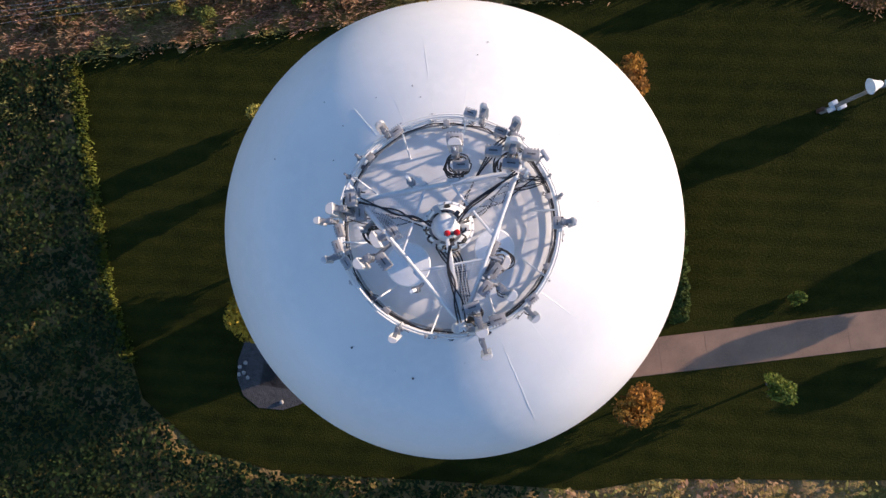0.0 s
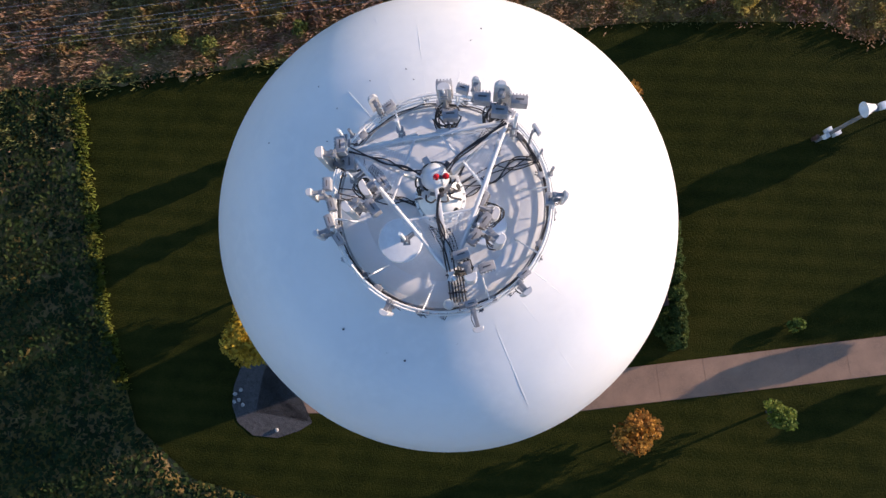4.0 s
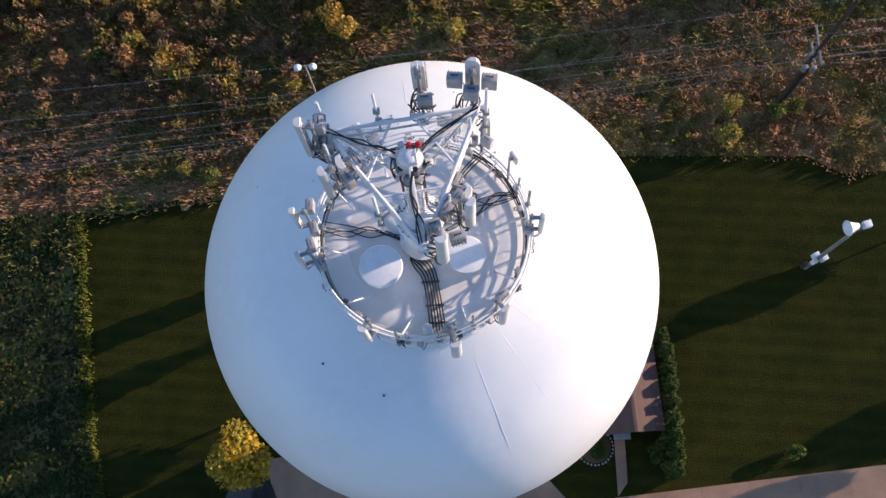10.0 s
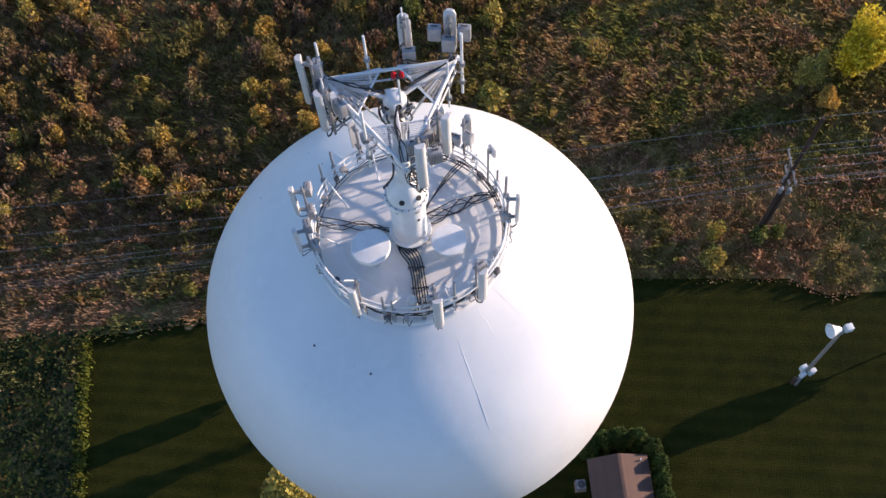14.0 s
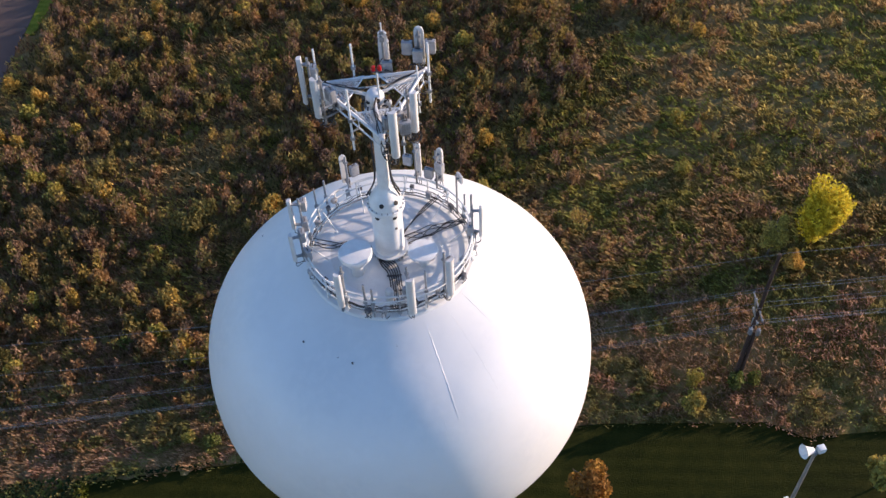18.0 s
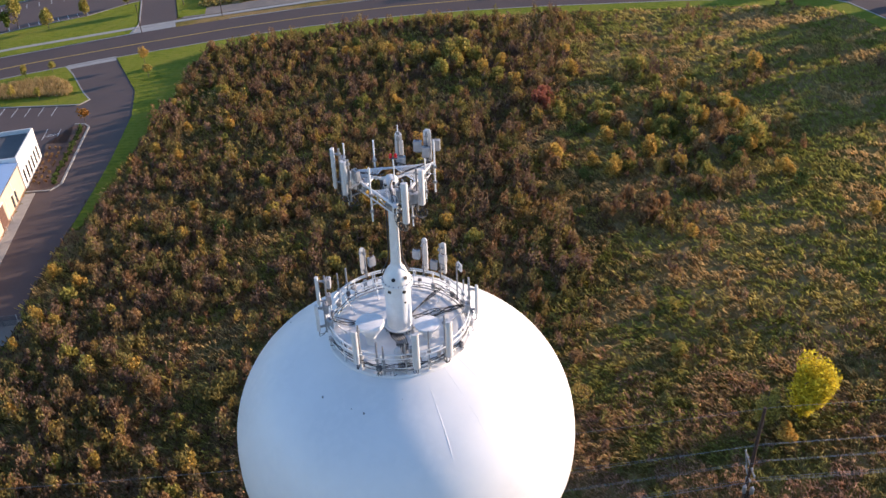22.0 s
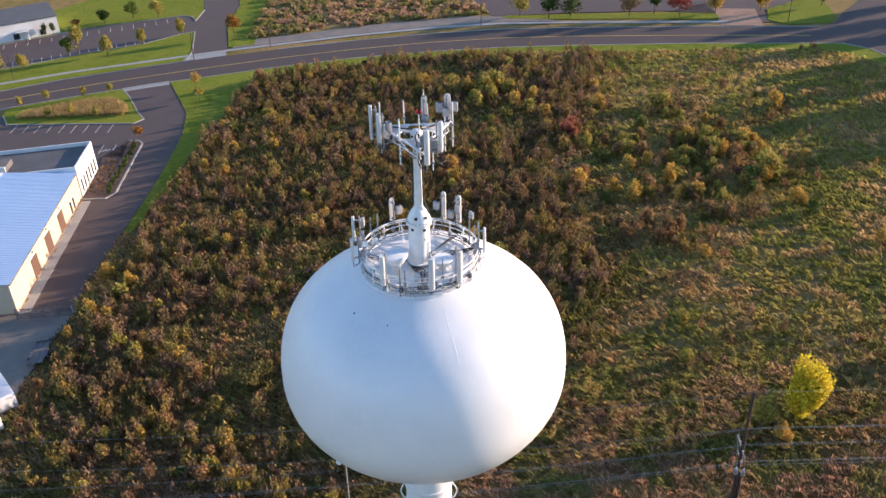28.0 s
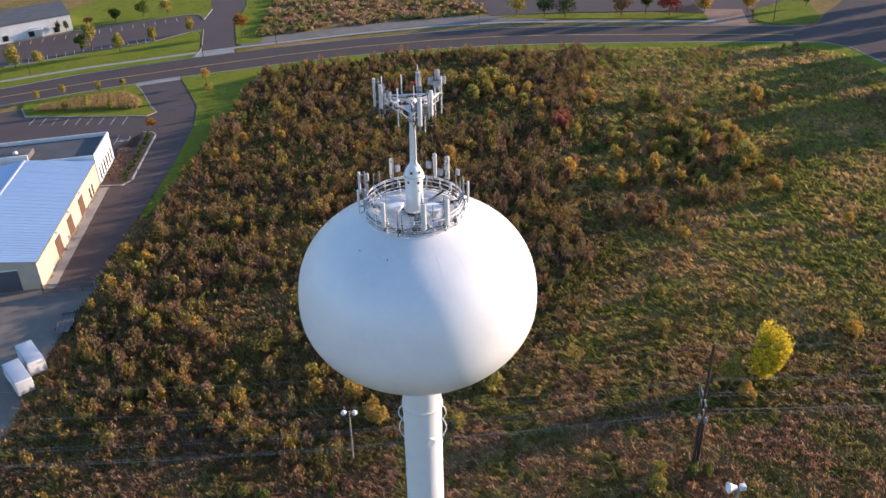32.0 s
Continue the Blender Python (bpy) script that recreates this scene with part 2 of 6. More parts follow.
STONE = mat("pale_boulder", (0.36, 0.34, 0.32), (0.30, 0.285, 0.265), rough=0.85, scale=3, fine=18, bump=0.5, dist=0.03)

MEADOW = field_mat("meadow_grass", [(0.1099, 0.0954, 0.0231), (0.1831, 0.1515, 0.0378), (0.2442, 0.1739, 0.0578), (0.3174, 0.2076, 0.0998), (0.2015, 0.1739, 0.0399)], 0.3, grain=0.9, deep=0.35)
# lawn greens set very dark, with some of the trees' shade painted in
LAWN = field_mat("shaded_mown_lawn", [(0.0120, 0.0150, 0.0022), (0.0178, 0.0212, 0.0030), (0.0245, 0.0268, 0.0040), (0.0340, 0.0335, 0.0056)], 0.6, rows=0.10, grain=1.1)
VERGE = field_mat("bright_verge_grass", [(0.0954, 0.1248, 0.0120), (0.1484, 0.1872, 0.0180), (0.1908, 0.2184, 0.0260), (0.2120, 0.2028, 0.0380)], 0.8, rows=0.08, grain=0.9, deep=0.25)
SCRUB = leaf_mat("scrub_leaves", [(0.2326, 0.1561, 0.0585), (0.2009, 0.1193, 0.0720), (0.1903, 0.1561, 0.0495), (0.2538, 0.1377, 0.0630), (0.3172, 0.2203, 0.0558), (0.1692, 0.1056, 0.0720), (0.2115, 0.1652, 0.0495), (0.2432, 0.1515, 0.0900), (0.2009, 0.1193, 0.0630), (0.1586, 0.1331, 0.0405)], 0.42, leafvar=0.5)
# darker than the scrub leaves: shade between bushes is mixed into these browns
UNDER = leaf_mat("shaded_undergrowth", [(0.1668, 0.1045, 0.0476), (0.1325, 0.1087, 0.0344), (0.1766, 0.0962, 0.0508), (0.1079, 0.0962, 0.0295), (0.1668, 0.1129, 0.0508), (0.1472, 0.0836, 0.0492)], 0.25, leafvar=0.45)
EDGEG = leaf_mat("long_edge_grass", [(0.130, 0.150, 0.020), (0.165, 0.170, 0.026), (0.105, 0.130, 0.018)], 0.8)
TAWNY = leaf_mat("dry_meadow_stems", [(0.4659, 0.2937, 0.1625), (0.3006, 0.2500, 0.0910), (0.4359, 0.2625, 0.1690), (0.2405, 0.2313, 0.0715), (0.4058, 0.2625, 0.1495), (0.2856, 0.2438, 0.0845)], 0.22, leafvar=0.45, trans=0.55)
GRASSY = leaf_mat("green_meadow_blades", [(0.3406, 0.3173, 0.0747), (0.4496, 0.3609, 0.1035), (0.2725, 0.2738, 0.0575), (0.5450, 0.3733, 0.1552), (0.3679, 0.3298, 0.0805), (0.4905, 0.3360, 0.1380)], 0.16, leafvar=0.4, trans=0.6)
# weed greens taken almost to black: the shade over them is in the colour
CROP = leaf_mat("shaded_broad_weeds", [(0.017, 0.032, 0.0065), (0.023, 0.040, 0.0075), (0.014, 0.027, 0.0055), (0.029, 0.041, 0.0075)], 0.5)
L_YEL = leaf_mat("yellow_leaves", [(0.66, 0.52, 0.03), (0.58, 0.46, 0.03), (0.7, 0.56, 0.04)], 1.2, trans=0.35)
L_ORA = leaf_mat("orange_leaves", [(0.33, 0.15, 0.025), (0.27, 0.13, 0.03), (0.36, 0.18, 0.03)], 1.2, trans=0.3)
L_GRN = leaf_mat("green_leaves", [(0.114, 0.156, 0.022), (0.1425, 0.1716, 0.0275), (0.095, 0.1326, 0.022)], 1.2, trans=0.3)
L_DKG = leaf_mat("arborvitae_leaves", [(0.055, 0.085, 0.015), (0.07, 0.095, 0.018), (0.045, 0.07, 0.014)], 1.4, trans=0.15)
L_RED = leaf_mat("red_leaves", [(0.30, 0.05, 0.03), (0.24, 0.045, 0.03), (0.34, 0.08, 0.035)], 1.2, trans=0.3)
L_GLD = leaf_mat("golden_leaves", [(0.4818, 0.3111, 0.0650), (0.4109, 0.2856, 0.0650), (0.5243, 0.3254, 0.0720)], 1.0, trans=0.3)
L_RUS = leaf_mat("russet_leaves", [(0.290, 0.165, 0.070), (0.250, 0.150, 0.072), (0.310, 0.190, 0.075)], 1.0, trans=0.3)
L_OLV = leaf_mat("olive_leaves", [(0.3401, 0.2815, 0.0600), (0.4055, 0.3060, 0.0700), (0.2747, 0.2509, 0.0530)], 1.0, trans=0.25)


# ---- mesh helpers ----
def finish(name, bm, material, smooth=40):
    me = bpy.data.meshes.new(name)
    bm.normal_update()
    bm.to_mesh(me)
    bm.free()
    me.materials.append(material)
    if smooth:
        me.shade_smooth()
        me.set_sharp_from_angle(angle=radians(smooth))
    return me


def part(name, bm, material, parent, label="", smooth=40):
    """Link a bmesh as one mesh object under a thing or a part."""
    ob = new(name, bm if isinstance(bm, bpy.types.Mesh) else finish(name, bm, material, smooth))
    ob.parent = parent
    if label:
        tagged(ob, label)
    return ob


def thing(name, m, label, category, group="", kind=""):
    e = new(name)
    e.empty_display_size = 0.2
    e.matrix_basis = m
    return tagged(e, label, category, group, kind)


def solo(name, bm, material, label, category, group="", kind="", m=None, smooth=40):
    ob = new(name, bm if isinstance(bm, bpy.types.Mesh) else finish(name, bm, material, smooth))
    if m is not None:
        ob.matrix_basis = m
    return tagged(ob, label, category, group, kind)


def B():
    return bmesh.new()


def box(bm, sx, sy, sz, m=None, bevel=0.0):
    r = bmesh.ops.create_cube(bm, size=1, matrix=(m or Matrix()) @ Matrix.Diagonal((sx, sy, sz, 1)))
    if bevel:
        es = list({e for v in r["verts"] for e in v.link_edges})
        bmesh.ops.bevel(bm, geom=es, offset=bevel, segments=2, affect="EDGES", profile=0.6)
    return bm


def at(x, y, z, rx=0, ry=0, rz=0):
    return pose(x, y, z, rx, ry, rz)


def rod(bm, p, q, r, r2=None, seg=10, caps=True):
    p, q = Vector(p), Vector(q)
    d = q - p
    m = Matrix.Translation((p + q) / 2) @ d.to_track_quat("Z", "Y").to_matrix().to_4x4()
    bmesh.ops.create_cone(bm, cap_ends=caps, segments=seg, radius1=r, radius2=r if r2 is None else r2, depth=d.length, matrix=m)
    return bm


def tube(bm, pts, r, seg=6, closed=False):
    pts = [Vector(p) for p in pts]
    rings = []
    k = len(pts)
    for i, p in enumerate(pts):
        a = pts[(i - 1) % k] if closed or i else pts[0]
        b = pts[(i + 1) % k] if closed or i < k - 1 else pts[-1]
        t = (b - a).normalized()
        u = t.cross(Vector((0, 0, 1)))
        u = u.normalized() if u.length > 1e-3 else Vector((1, 0, 0))
        w = t.cross(u)
        rings.append([bm.verts.new(p + r * (math.cos(2 * math.pi * j / seg) * u + math.sin(2 * math.pi * j / seg) * w)) for j in range(seg)])
    for i in range(k if closed else k - 1):
        a, b = rings[i], rings[(i + 1) % k]
        for j in range(seg):
            bm.faces.new((a[j], a[(j + 1) % seg], b[(j + 1) % seg], b[j]))
    if not closed:
        bm.faces.new(list(reversed(rings[0])))
        bm.faces.new(rings[-1])
    bmesh.ops.recalc_face_normals(bm, faces=bm.faces)
    return bm


def curve_pts(pts, n=8):
    """A smooth line through the points (Catmull-Rom)."""
    p = [Vector(q) for q in pts]
    p = [2 * p[0] - p[1], *p, 2 * p[-1] - p[-2]]
    out = []
    for i in range(1, len(p) - 2):
        for j in range(n):
            t = j / n
            out.append(0.5 * (2 * p[i] + (p[i + 1] - p[i - 1]) * t + (2 * p[i - 1] - 5 * p[i] + 4 * p[i + 1] - p[i + 2]) * t * t + (3 * p[i] - p[i - 1] - 3 * p[i + 1] + p[i + 2]) * t ** 3))
    out.append(p[-2])
    return out


def lathe(bm, prof, seg=48, cap=False):
    rings = []
    for r, z in prof:
        rings.append([bm.verts.new((r * math.cos(2 * math.pi * j / seg), r * math.sin(2 * math.pi * j / seg), z)) for j in range(seg)] if r > 1e-6 else [bm.verts.new((0, 0, z))])
    for a, b in zip(rings, rings[1:]):
        for j in range(seg):
            k = (j + 1) % seg
            if len(a) == 1:
                bm.faces.new((a[0], b[k], b[j]))
            elif len(b) == 1:
                bm.faces.new((a[j], a[k], b[0]))
            else:
                bm.faces.new((a[j], a[k], b[k], b[j]))
    if cap:
        for g in (rings[0], rings[-1]):
            if len(g) > 1:
                bm.faces.new(g)
    bmesh.ops.recalc_face_normals(bm, faces=bm.faces)
    return bm


def quads_mesh(name, V, material):
    """A mesh of loose four-cornered leaves from an array (n, 4, 3)."""
    k = len(V)
    me = bpy.data.meshes.new(name)
    me.vertices.add(k * 4)
    me.vertices.foreach_set("co", V.reshape(-1).astype(np.float32))
    me.loops.add(k * 4)
    me.loops.foreach_set("vertex_index", np.arange(k * 4, dtype=np.int32))
    me.polygons.add(k)
    me.polygons.foreach_set("loop_start", np.arange(0, k * 4, 4, dtype=np.int32))
    me.update(calc_edges=True)
    me.materials.append(material)
    return me


def leaves_at(P, size, rng, flat=0.0, aspect=1.5):
    """Leaf quads at the points P, turned at random; flat pulls their faces upward."""
    k = len(P)
    nrm = rng.normal(size=(k, 3))
    nrm[:, 2] = np.abs(nrm[:, 2]) + flat
    nrm /= np.linalg.norm(nrm, axis=1)[:, None]
    u = np.cross(nrm, rng.normal(size=(k, 3)))
    u /= np.linalg.norm(u, axis=1)[:, None] + 1e-9
    w = np.cross(nrm, u)
    s = size * rng.uniform(0.6, 1.3, (k, 1))
    u, w = u * s * aspect * 0.5, w * s * 0.5
    return np.stack([P - u, P + w * 0.9, P + u, P - w * 0.9], 1)


def sprigs_at(P, size, rng, aspect=2.6, rise=1.1):
    """Narrow twigs and sprigs at the points P, their long side mostly upright."""
    k = len(P)
    u = rng.normal(size=(k, 3))
    u[:, 2] = np.abs(u[:, 2]) + rise
    u /= np.linalg.norm(u, axis=1)[:, None]
    w = np.cross(u, rng.normal(size=(k, 3)))
    w /= np.linalg.norm(w, axis=1)[:, None] + 1e-9
    s = size * rng.uniform(0.6, 1.3, (k, 1))
    u, w = u * s * aspect * 0.5, w * s * 0.5
    return np.stack([P - u, P + w, P + u, P - w], 1)


def cloud_points(rng, c, rad, k, lumps=6):
    """Points in a lumpy crown: several overlapping blobs, thicker toward the skin."""
    lc = rng.normal(size=(lumps, 3))
    lc /= np.linalg.norm(lc, axis=1)[:, None]
    lc *= rng.uniform(0.25, 0.7, (lumps, 1))
    lr = rng.uniform(0.35, 0.6, lumps)
    pick = rng.integers(0, lumps, k)
    d = rng.normal(size=(k, 3))
    d /= np.linalg.norm(d, axis=1)[:, None]
    rr = rng.uniform(0.35, 1.0, (k, 1)) ** 0.5
    return np.asarray(c) + (lc[pick] + d * rr * lr[pick][:, None]) * np.asarray(rad)


# ---- the ground: one sheet out to the horizon, with flat sheets of lawn, asphalt and concrete on it ----
def inside(poly, X, Y):
    r = np.zeros(X.shape, bool)
    k = len(poly)
    for i in range(k):
        (x1, y1), (x2, y2) = poly[i], poly[(i + 1) % k]
        c = ((y1 > Y) != (y2 > Y)) & (X < (x2 - x1) * (Y - y1) / ((y2 - y1) or 1e-9) + x1)
        r ^= c
    return r


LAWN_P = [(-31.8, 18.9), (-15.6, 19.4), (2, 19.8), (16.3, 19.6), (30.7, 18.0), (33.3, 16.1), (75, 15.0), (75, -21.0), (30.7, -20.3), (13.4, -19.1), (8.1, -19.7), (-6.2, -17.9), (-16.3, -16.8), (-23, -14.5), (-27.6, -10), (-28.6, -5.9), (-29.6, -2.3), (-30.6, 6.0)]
ROAD_N = [(-250, 105), (-160, 151), (-118, 174.2), (-94.2, 182.6), (-84.7, 185.2), (-73.9, 188.2), (-61.2, 190.9), (-46.7, 194.1), (-27.4, 197.2), (-5.2, 198.0), (12.6, 197.0), (30.9, 194.2), (63.5, 187.6), (94.9, 179.4)]
ROAD_F = [(-255, 121), (-166, 166), (-124.9, 189.0), (-106.5, 197.3), (-72.4, 206.9), (-49.5, 211.2), (-29.1, 213.9), (-5.7, 215.4), (13.2, 214.6), (32.5, 210.9), (69.4, 201.8), (95.1, 194.5)]
CROSS = [(94.9, 179.4), (99.7, 173.3), (102.8, 159.5), (104, 120), (106, 60), (116, 60), (117, 130), (118, 165), (124, 196), (150, 255), (138, 262), (113, 217), (104, 205), (99.5, 197), (95.1, 194.5)]
LOT_P = [(-73.9, 188.2), (-84.7, 185.2), (-81.6, 178), (-74.5, 163), (-73.6, 157.5), (-107, 163), (-111, 170), (-121, 166), (-150, 150), (-130, 118), (-95, 131), (-74, 131), (-71, 115), (-66.6, 73.9), (-57.6, 74.2), (-58.7, 81.1), (-58.6, 119.3), (-58.9, 128.0), (-60.2, 148.4), (-63.1, 163.2)]
YARD_P = [(-57.4, 74.2), (-66.6, 73.9), (-110, 79), (-110, 20), (-75, 10), (-57.6, 32), (-56.4, 37.1), (-57.4, 44.2), (-58.4, 57.2), (-58.3, 65.9)]
VERGE_P = [(-73.9, 188.2), (-63.1, 163.2), (-60.2, 148.4), (-58.9, 128.0), (-58.6, 119.3), (-58.5, 100), (-56.9, 100), (-55.6, 119), (-54.5, 140), (-52.5, 160), (-53.5, 174), (-46, 186.5), (-27, 190.8), (-5, 192.0), (12, 191.2), (30, 188.6), (62, 182.4), (88, 176.0), (95, 170), (99, 158), (100, 140), (104, 130), (102.8, 159.5), (99.7, 173.3), (94.9, 179.4), (63.5, 187.6), (30.9, 194.2), (12.6, 197.0), (-5.2, 198.0), (-27.4, 197.2), (-46.7, 194.1), (-61.2, 190.9)]
ISLAND_P = [(-110.8, 170.2), (-107.0, 163.4), (-74.2, 158.0), (-72.6, 160.5), (-75.5, 165.5), (-82.0, 179), (-85.4, 184.8), (-94.2, 182.0), (-112, 175.5)]
WALK_N = [(-128.2, 195.8), (-106, 203.8), (-73.5, 211.6), (-63.0, 214.0), (-29, 219.6), (-5, 221.4), (14, 220.5), (33, 216.2), (69.8, 206.3), (74, 205.2)]
FARGRASS = [(-166, 167), (-124.9, 189.6), (-106.5, 197.9), (-75.4, 206.6), (-75.1, 215), (-79.9, 237.6), (-83, 235.9), (-92.3, 227.6), (-108.3, 221.6), (-124.1, 213.5), (-133.4, 210.4), (-200, 180)]
FARLOT = [(-200, 181), (-133.4, 210.8), (-124.1, 213.9), (-108.3, 222), (-92.3, 227.9), (-83, 236.2), (-79.6, 238), (-74.6, 215), (-74.6, 207.0), (-64.3, 209.2), (-64.8, 217), (-70.4, 241.6), (-71.7, 267.9), (-80, 300), (-92, 300), (-83, 264.4), (-82.4, 250.4), (-85.2, 256.5), (-88.8, 258.6), (-117.4, 251.5), (-145.4, 237.8), (-170, 226), (-205, 206)]
EASTLOT = [(-2, 260), (12, 229), (36, 226.5), (62, 220.5), (72.5, 226), (73.2, 204.9), (84.2, 202.0), (86, 214), (101, 221), (112, 262), (60, 290)]
APRON_P = [(-17.7, -9.6), (-16.9, -7.2), (-15.6, -3.4), (-6, -2.6), (4, -3.0), (8.2, -8.45), (6.7, -11.3), (0, -11.5), (-9, -10.3)]
GRAVEL_P = [(-16.6, -2.0), (-18.4, -5.4), (-19.3, -7.4), (-19.5, -8.9), (-19.1, -10.3), (-17.9, -11.4), (-15.9, -11.75), (-14.1, -11.3), (-13.0, -10.75), (-16.2, -9.9), (-17.65, -9.6), (-17.0, -7.2), (-15.7, -3.3)]
SHEETS = [LAWN_P, ROAD_N + ROAD_F[::-1], CROSS, LOT_P, YARD_P, VERGE_P, ISLAND_P, FARLOT, EASTLOT, FARGRASS, [(-141, 240), (-160, 250), (-110, 330), (-66, 300), (-57, 217.7), (-65, 217), (-83, 264)], [(14, 226), (33, 219.6), (72.6, 208.2), (88, 198.6), (98.5, 197.4), (103.7, 219.0), (62, 225), (16, 230)]]


def relief(x, y):
    v = noise.noise(Vector((x * 0.09, y * 0.09, 3.1))) * 0.16
    v += noise.noise(Vector((x * 0.45 + 7, y * 0.45, 1.7))) * 0.10
    # tussocks laid over by the wind, long from west to east
    p, q = x * 0.94 + y * 0.34, y * 0.94 - x * 0.34
    v += (0.5 - abs(noise.noise(Vector((p * 0.60, q * 1.0, 9.2))))) * 0.85
    v += noise.noise(Vector((p * 1.3 + 3, q * 2.2, 5.5))) * 0.26
    return v - 0.3


def build_ground():
    xs = np.concatenate([[-3000, -1200, -500, -260, -160, -110], np.arange(-78, -14, 0.9), np.arange(-14, 108, 0.42), [112, 125, 160, 240, 500, 1200, 3000]])
    ys = np.concatenate([[-3000, -1200, -400, -160, -80, -50], np.arange(-34, 19, 0.9), np.arange(19.2, 193, 0.42), [196, 204, 212, 225, 245, 280, 340, 500, 1200, 3000]])
    X, Y = np.meshgrid(xs, ys)
    flat = np.zeros(X.shape, bool)
    for p in SHEETS:
        flat |= inside(p, X, Y)
    h, w = X.shape
    V = []
    for j in range(h):
        for i in range(w):
            x, y = float(X[j, i]), float(Y[j, i])
            z = land(x, y)
            near = -76 <= x <= 106 and -32 <= y <= 192
            z += -0.22 if flat[j, i] else (relief(x, y) - 0.02 if near else -0.05)
            V.append((x, y, z))
    F = [(j * w + i, j * w + i + 1, (j + 1) * w + i + 1, (j + 1) * w + i) for j in range(h - 1) for i in range(w - 1)]
    me = bpy.data.meshes.new("ground")
    me.from_pydata(V, [], F)
    me.shade_smooth()
    me.materials.append(MEADOW)
    tagged(new("ground", me), "uneven meadow ground of green and tawny autumn grass", "ground", kind="structure")


build_ground()


def sheet(name, poly, up, material, label, category, thick=0.25):
    """A flat slab that follows the slope, with an edge down into the ground."""
    bm = B()
    top = [bm.verts.new((x, y, land(x, y) + up)) for x, y in poly]
    low = [bm.verts.new((x, y, land(x, y) + up - thick)) for x, y in poly]
    f = bm.faces.new(top)
    k = len(poly)
    for i in range(k):
        bm.faces.new((top[i], low[i], low[(i + 1) % k], top[(i + 1) % k]))
    bmesh.ops.triangulate(bm, faces=[f])
    bmesh.ops.recalc_face_normals(bm, faces=bm.faces)
    return solo(name, bm, material, label, category, kind="structure", smooth=0)


def ribbon(bm, line, width, up, thick=0.12):
    """A strip of the given width along a line on the slope."""
    pts = [Vector((x, y, 0)) for x, y in line]
    L, R = [], []
    for i, p in enumerate(pts):
        t = (pts[min(i + 1, len(pts) - 1)] - pts[max(i - 1, 0)]).normalized()
        nrm = Vector((-t.y, t.x, 0)) * width / 2
        L.append(p + nrm)
        R.append(p - nrm)
    rows = []
    for a, b in zip(L, R):
        za, zb = land(a.x, a.y) + up, land(b.x, b.y) + up
        rows.append([bm.verts.new(c) for c in ((a.x, a.y, za - thick), (a.x, a.y, za), (b.x, b.y, zb), (b.x, b.y, zb - thick))])
    for a, b in zip(rows, rows[1:]):
        for j in range(3):
            bm.faces.new((a[j], b[j], b[j + 1], a[j + 1]))
    for r in (rows[0], rows[-1]):
        bm.faces.new(r)
    bmesh.ops.recalc_face_normals(bm, faces=bm.faces)
    return bm


lawn = sheet("lawn", LAWN_P, 0.02, LAWN, "mown green lawn with faint mowing stripes round the tower, greens darkened for tree shade", "lawn")
road = sheet("road", ROAD_N + ROAD_F[::-1], -0.02, ASPH, "two-lane asphalt road with a yellow centre line", "road")
cross = sheet("side_road", CROSS, -0.024, ASPH, "asphalt side road meeting the main road", "road")
lot = sheet("parking_lot", LOT_P, -0.03, LOT, "asphalt drive and car park beside the warehouse", "parking lot")
yard = sheet("yard", YARD_P, -0.012, YARD, "bare compacted dirt yard behind the warehouse", "yard")
verge = sheet("verge", VERGE_P, 0.05, VERGE, "bright green mown grass verge along the road", "grass")
island = sheet("planting_island", ISLAND_P, 0.10, VERGE, "kerbed grass island between road and parking", "grass")
fargrass = sheet("far_verge", FARGRASS, 0.05, VERGE, "green grass bank beyond the road", "grass")
farlot = sheet("far_parking_lot", FARLOT, -0.03, LOT, "asphalt car park across the road", "parking lot")
eastlot = sheet("paved_forecourt", EASTLOT, -0.03, LOT, "grey paved forecourt across the road", "parking lot")
fartan = sheet("far_bank", [(-63.5, 215.6), (-29, 221.0), (-5, 222.9), (14, 222.0), (30, 218.6), (24, 224), (6, 231), (-20, 230.5), (-52, 224.5), (-61, 224)], 0.03, YARD, "strip of dry tan grass along the far pavement", "grass")
stripg = sheet("drive_verge", [(-64.6, 217.2), (-57.3, 217.7), (-62.6, 265.3), (-66, 300), (-79, 300), (-71.6, 267.5), (-70.3, 241.6)], 0.05, VERGE, "green grass strip along the drive across the road", "grass")
upper = sheet("lot_verge", [(-83.2, 264.4), (-82.8, 251.5), (-85.5, 257.5), (-89.0, 259.6), (-117.4, 252.6), (-141.4, 240.6), (-160, 250), (-110, 330), (-92, 300)], 0.06, VERGE, "green grass behind the car park across the road", "grass")
solo("kerb", ribbon(B(), [(-83.0, 264.4), (-82.6, 250.9), (-85.3, 257.0), (-88.9, 259.1), (-117.4, 252.0), (-141.4, 240.0)], 0.35, 0.12, 0.3), CURB, "pale concrete kerb round a grass edge", "kerb", kind="structure", smooth=0)
eastv = sheet("east_verge", [(84.3, 204.4), (88, 198.6), (98.5, 197.4), (101.9, 203.6), (103.7, 219.0), (98, 222), (87.0, 214.5)], 0.06, VERGE, "green grass corner beyond the road junction", "grass")
eastg = sheet("roadside_grass", [(14, 226), (33, 219.6), (52, 214.6), (72.6, 208.2), (73.0, 214.0), (62, 218.2), (40, 223.6), (16, 228.5)], 0.05, VERGE, "strip of grass under the roadside trees", "grass")
mouth = sheet("driveway_mouth", [(71.6, 202.4), (81.9, 199.2), (84.0, 216), (73.4, 219.5)], 0.0, CONC, "pale concrete mouth of the forecourt drive", "pavement")
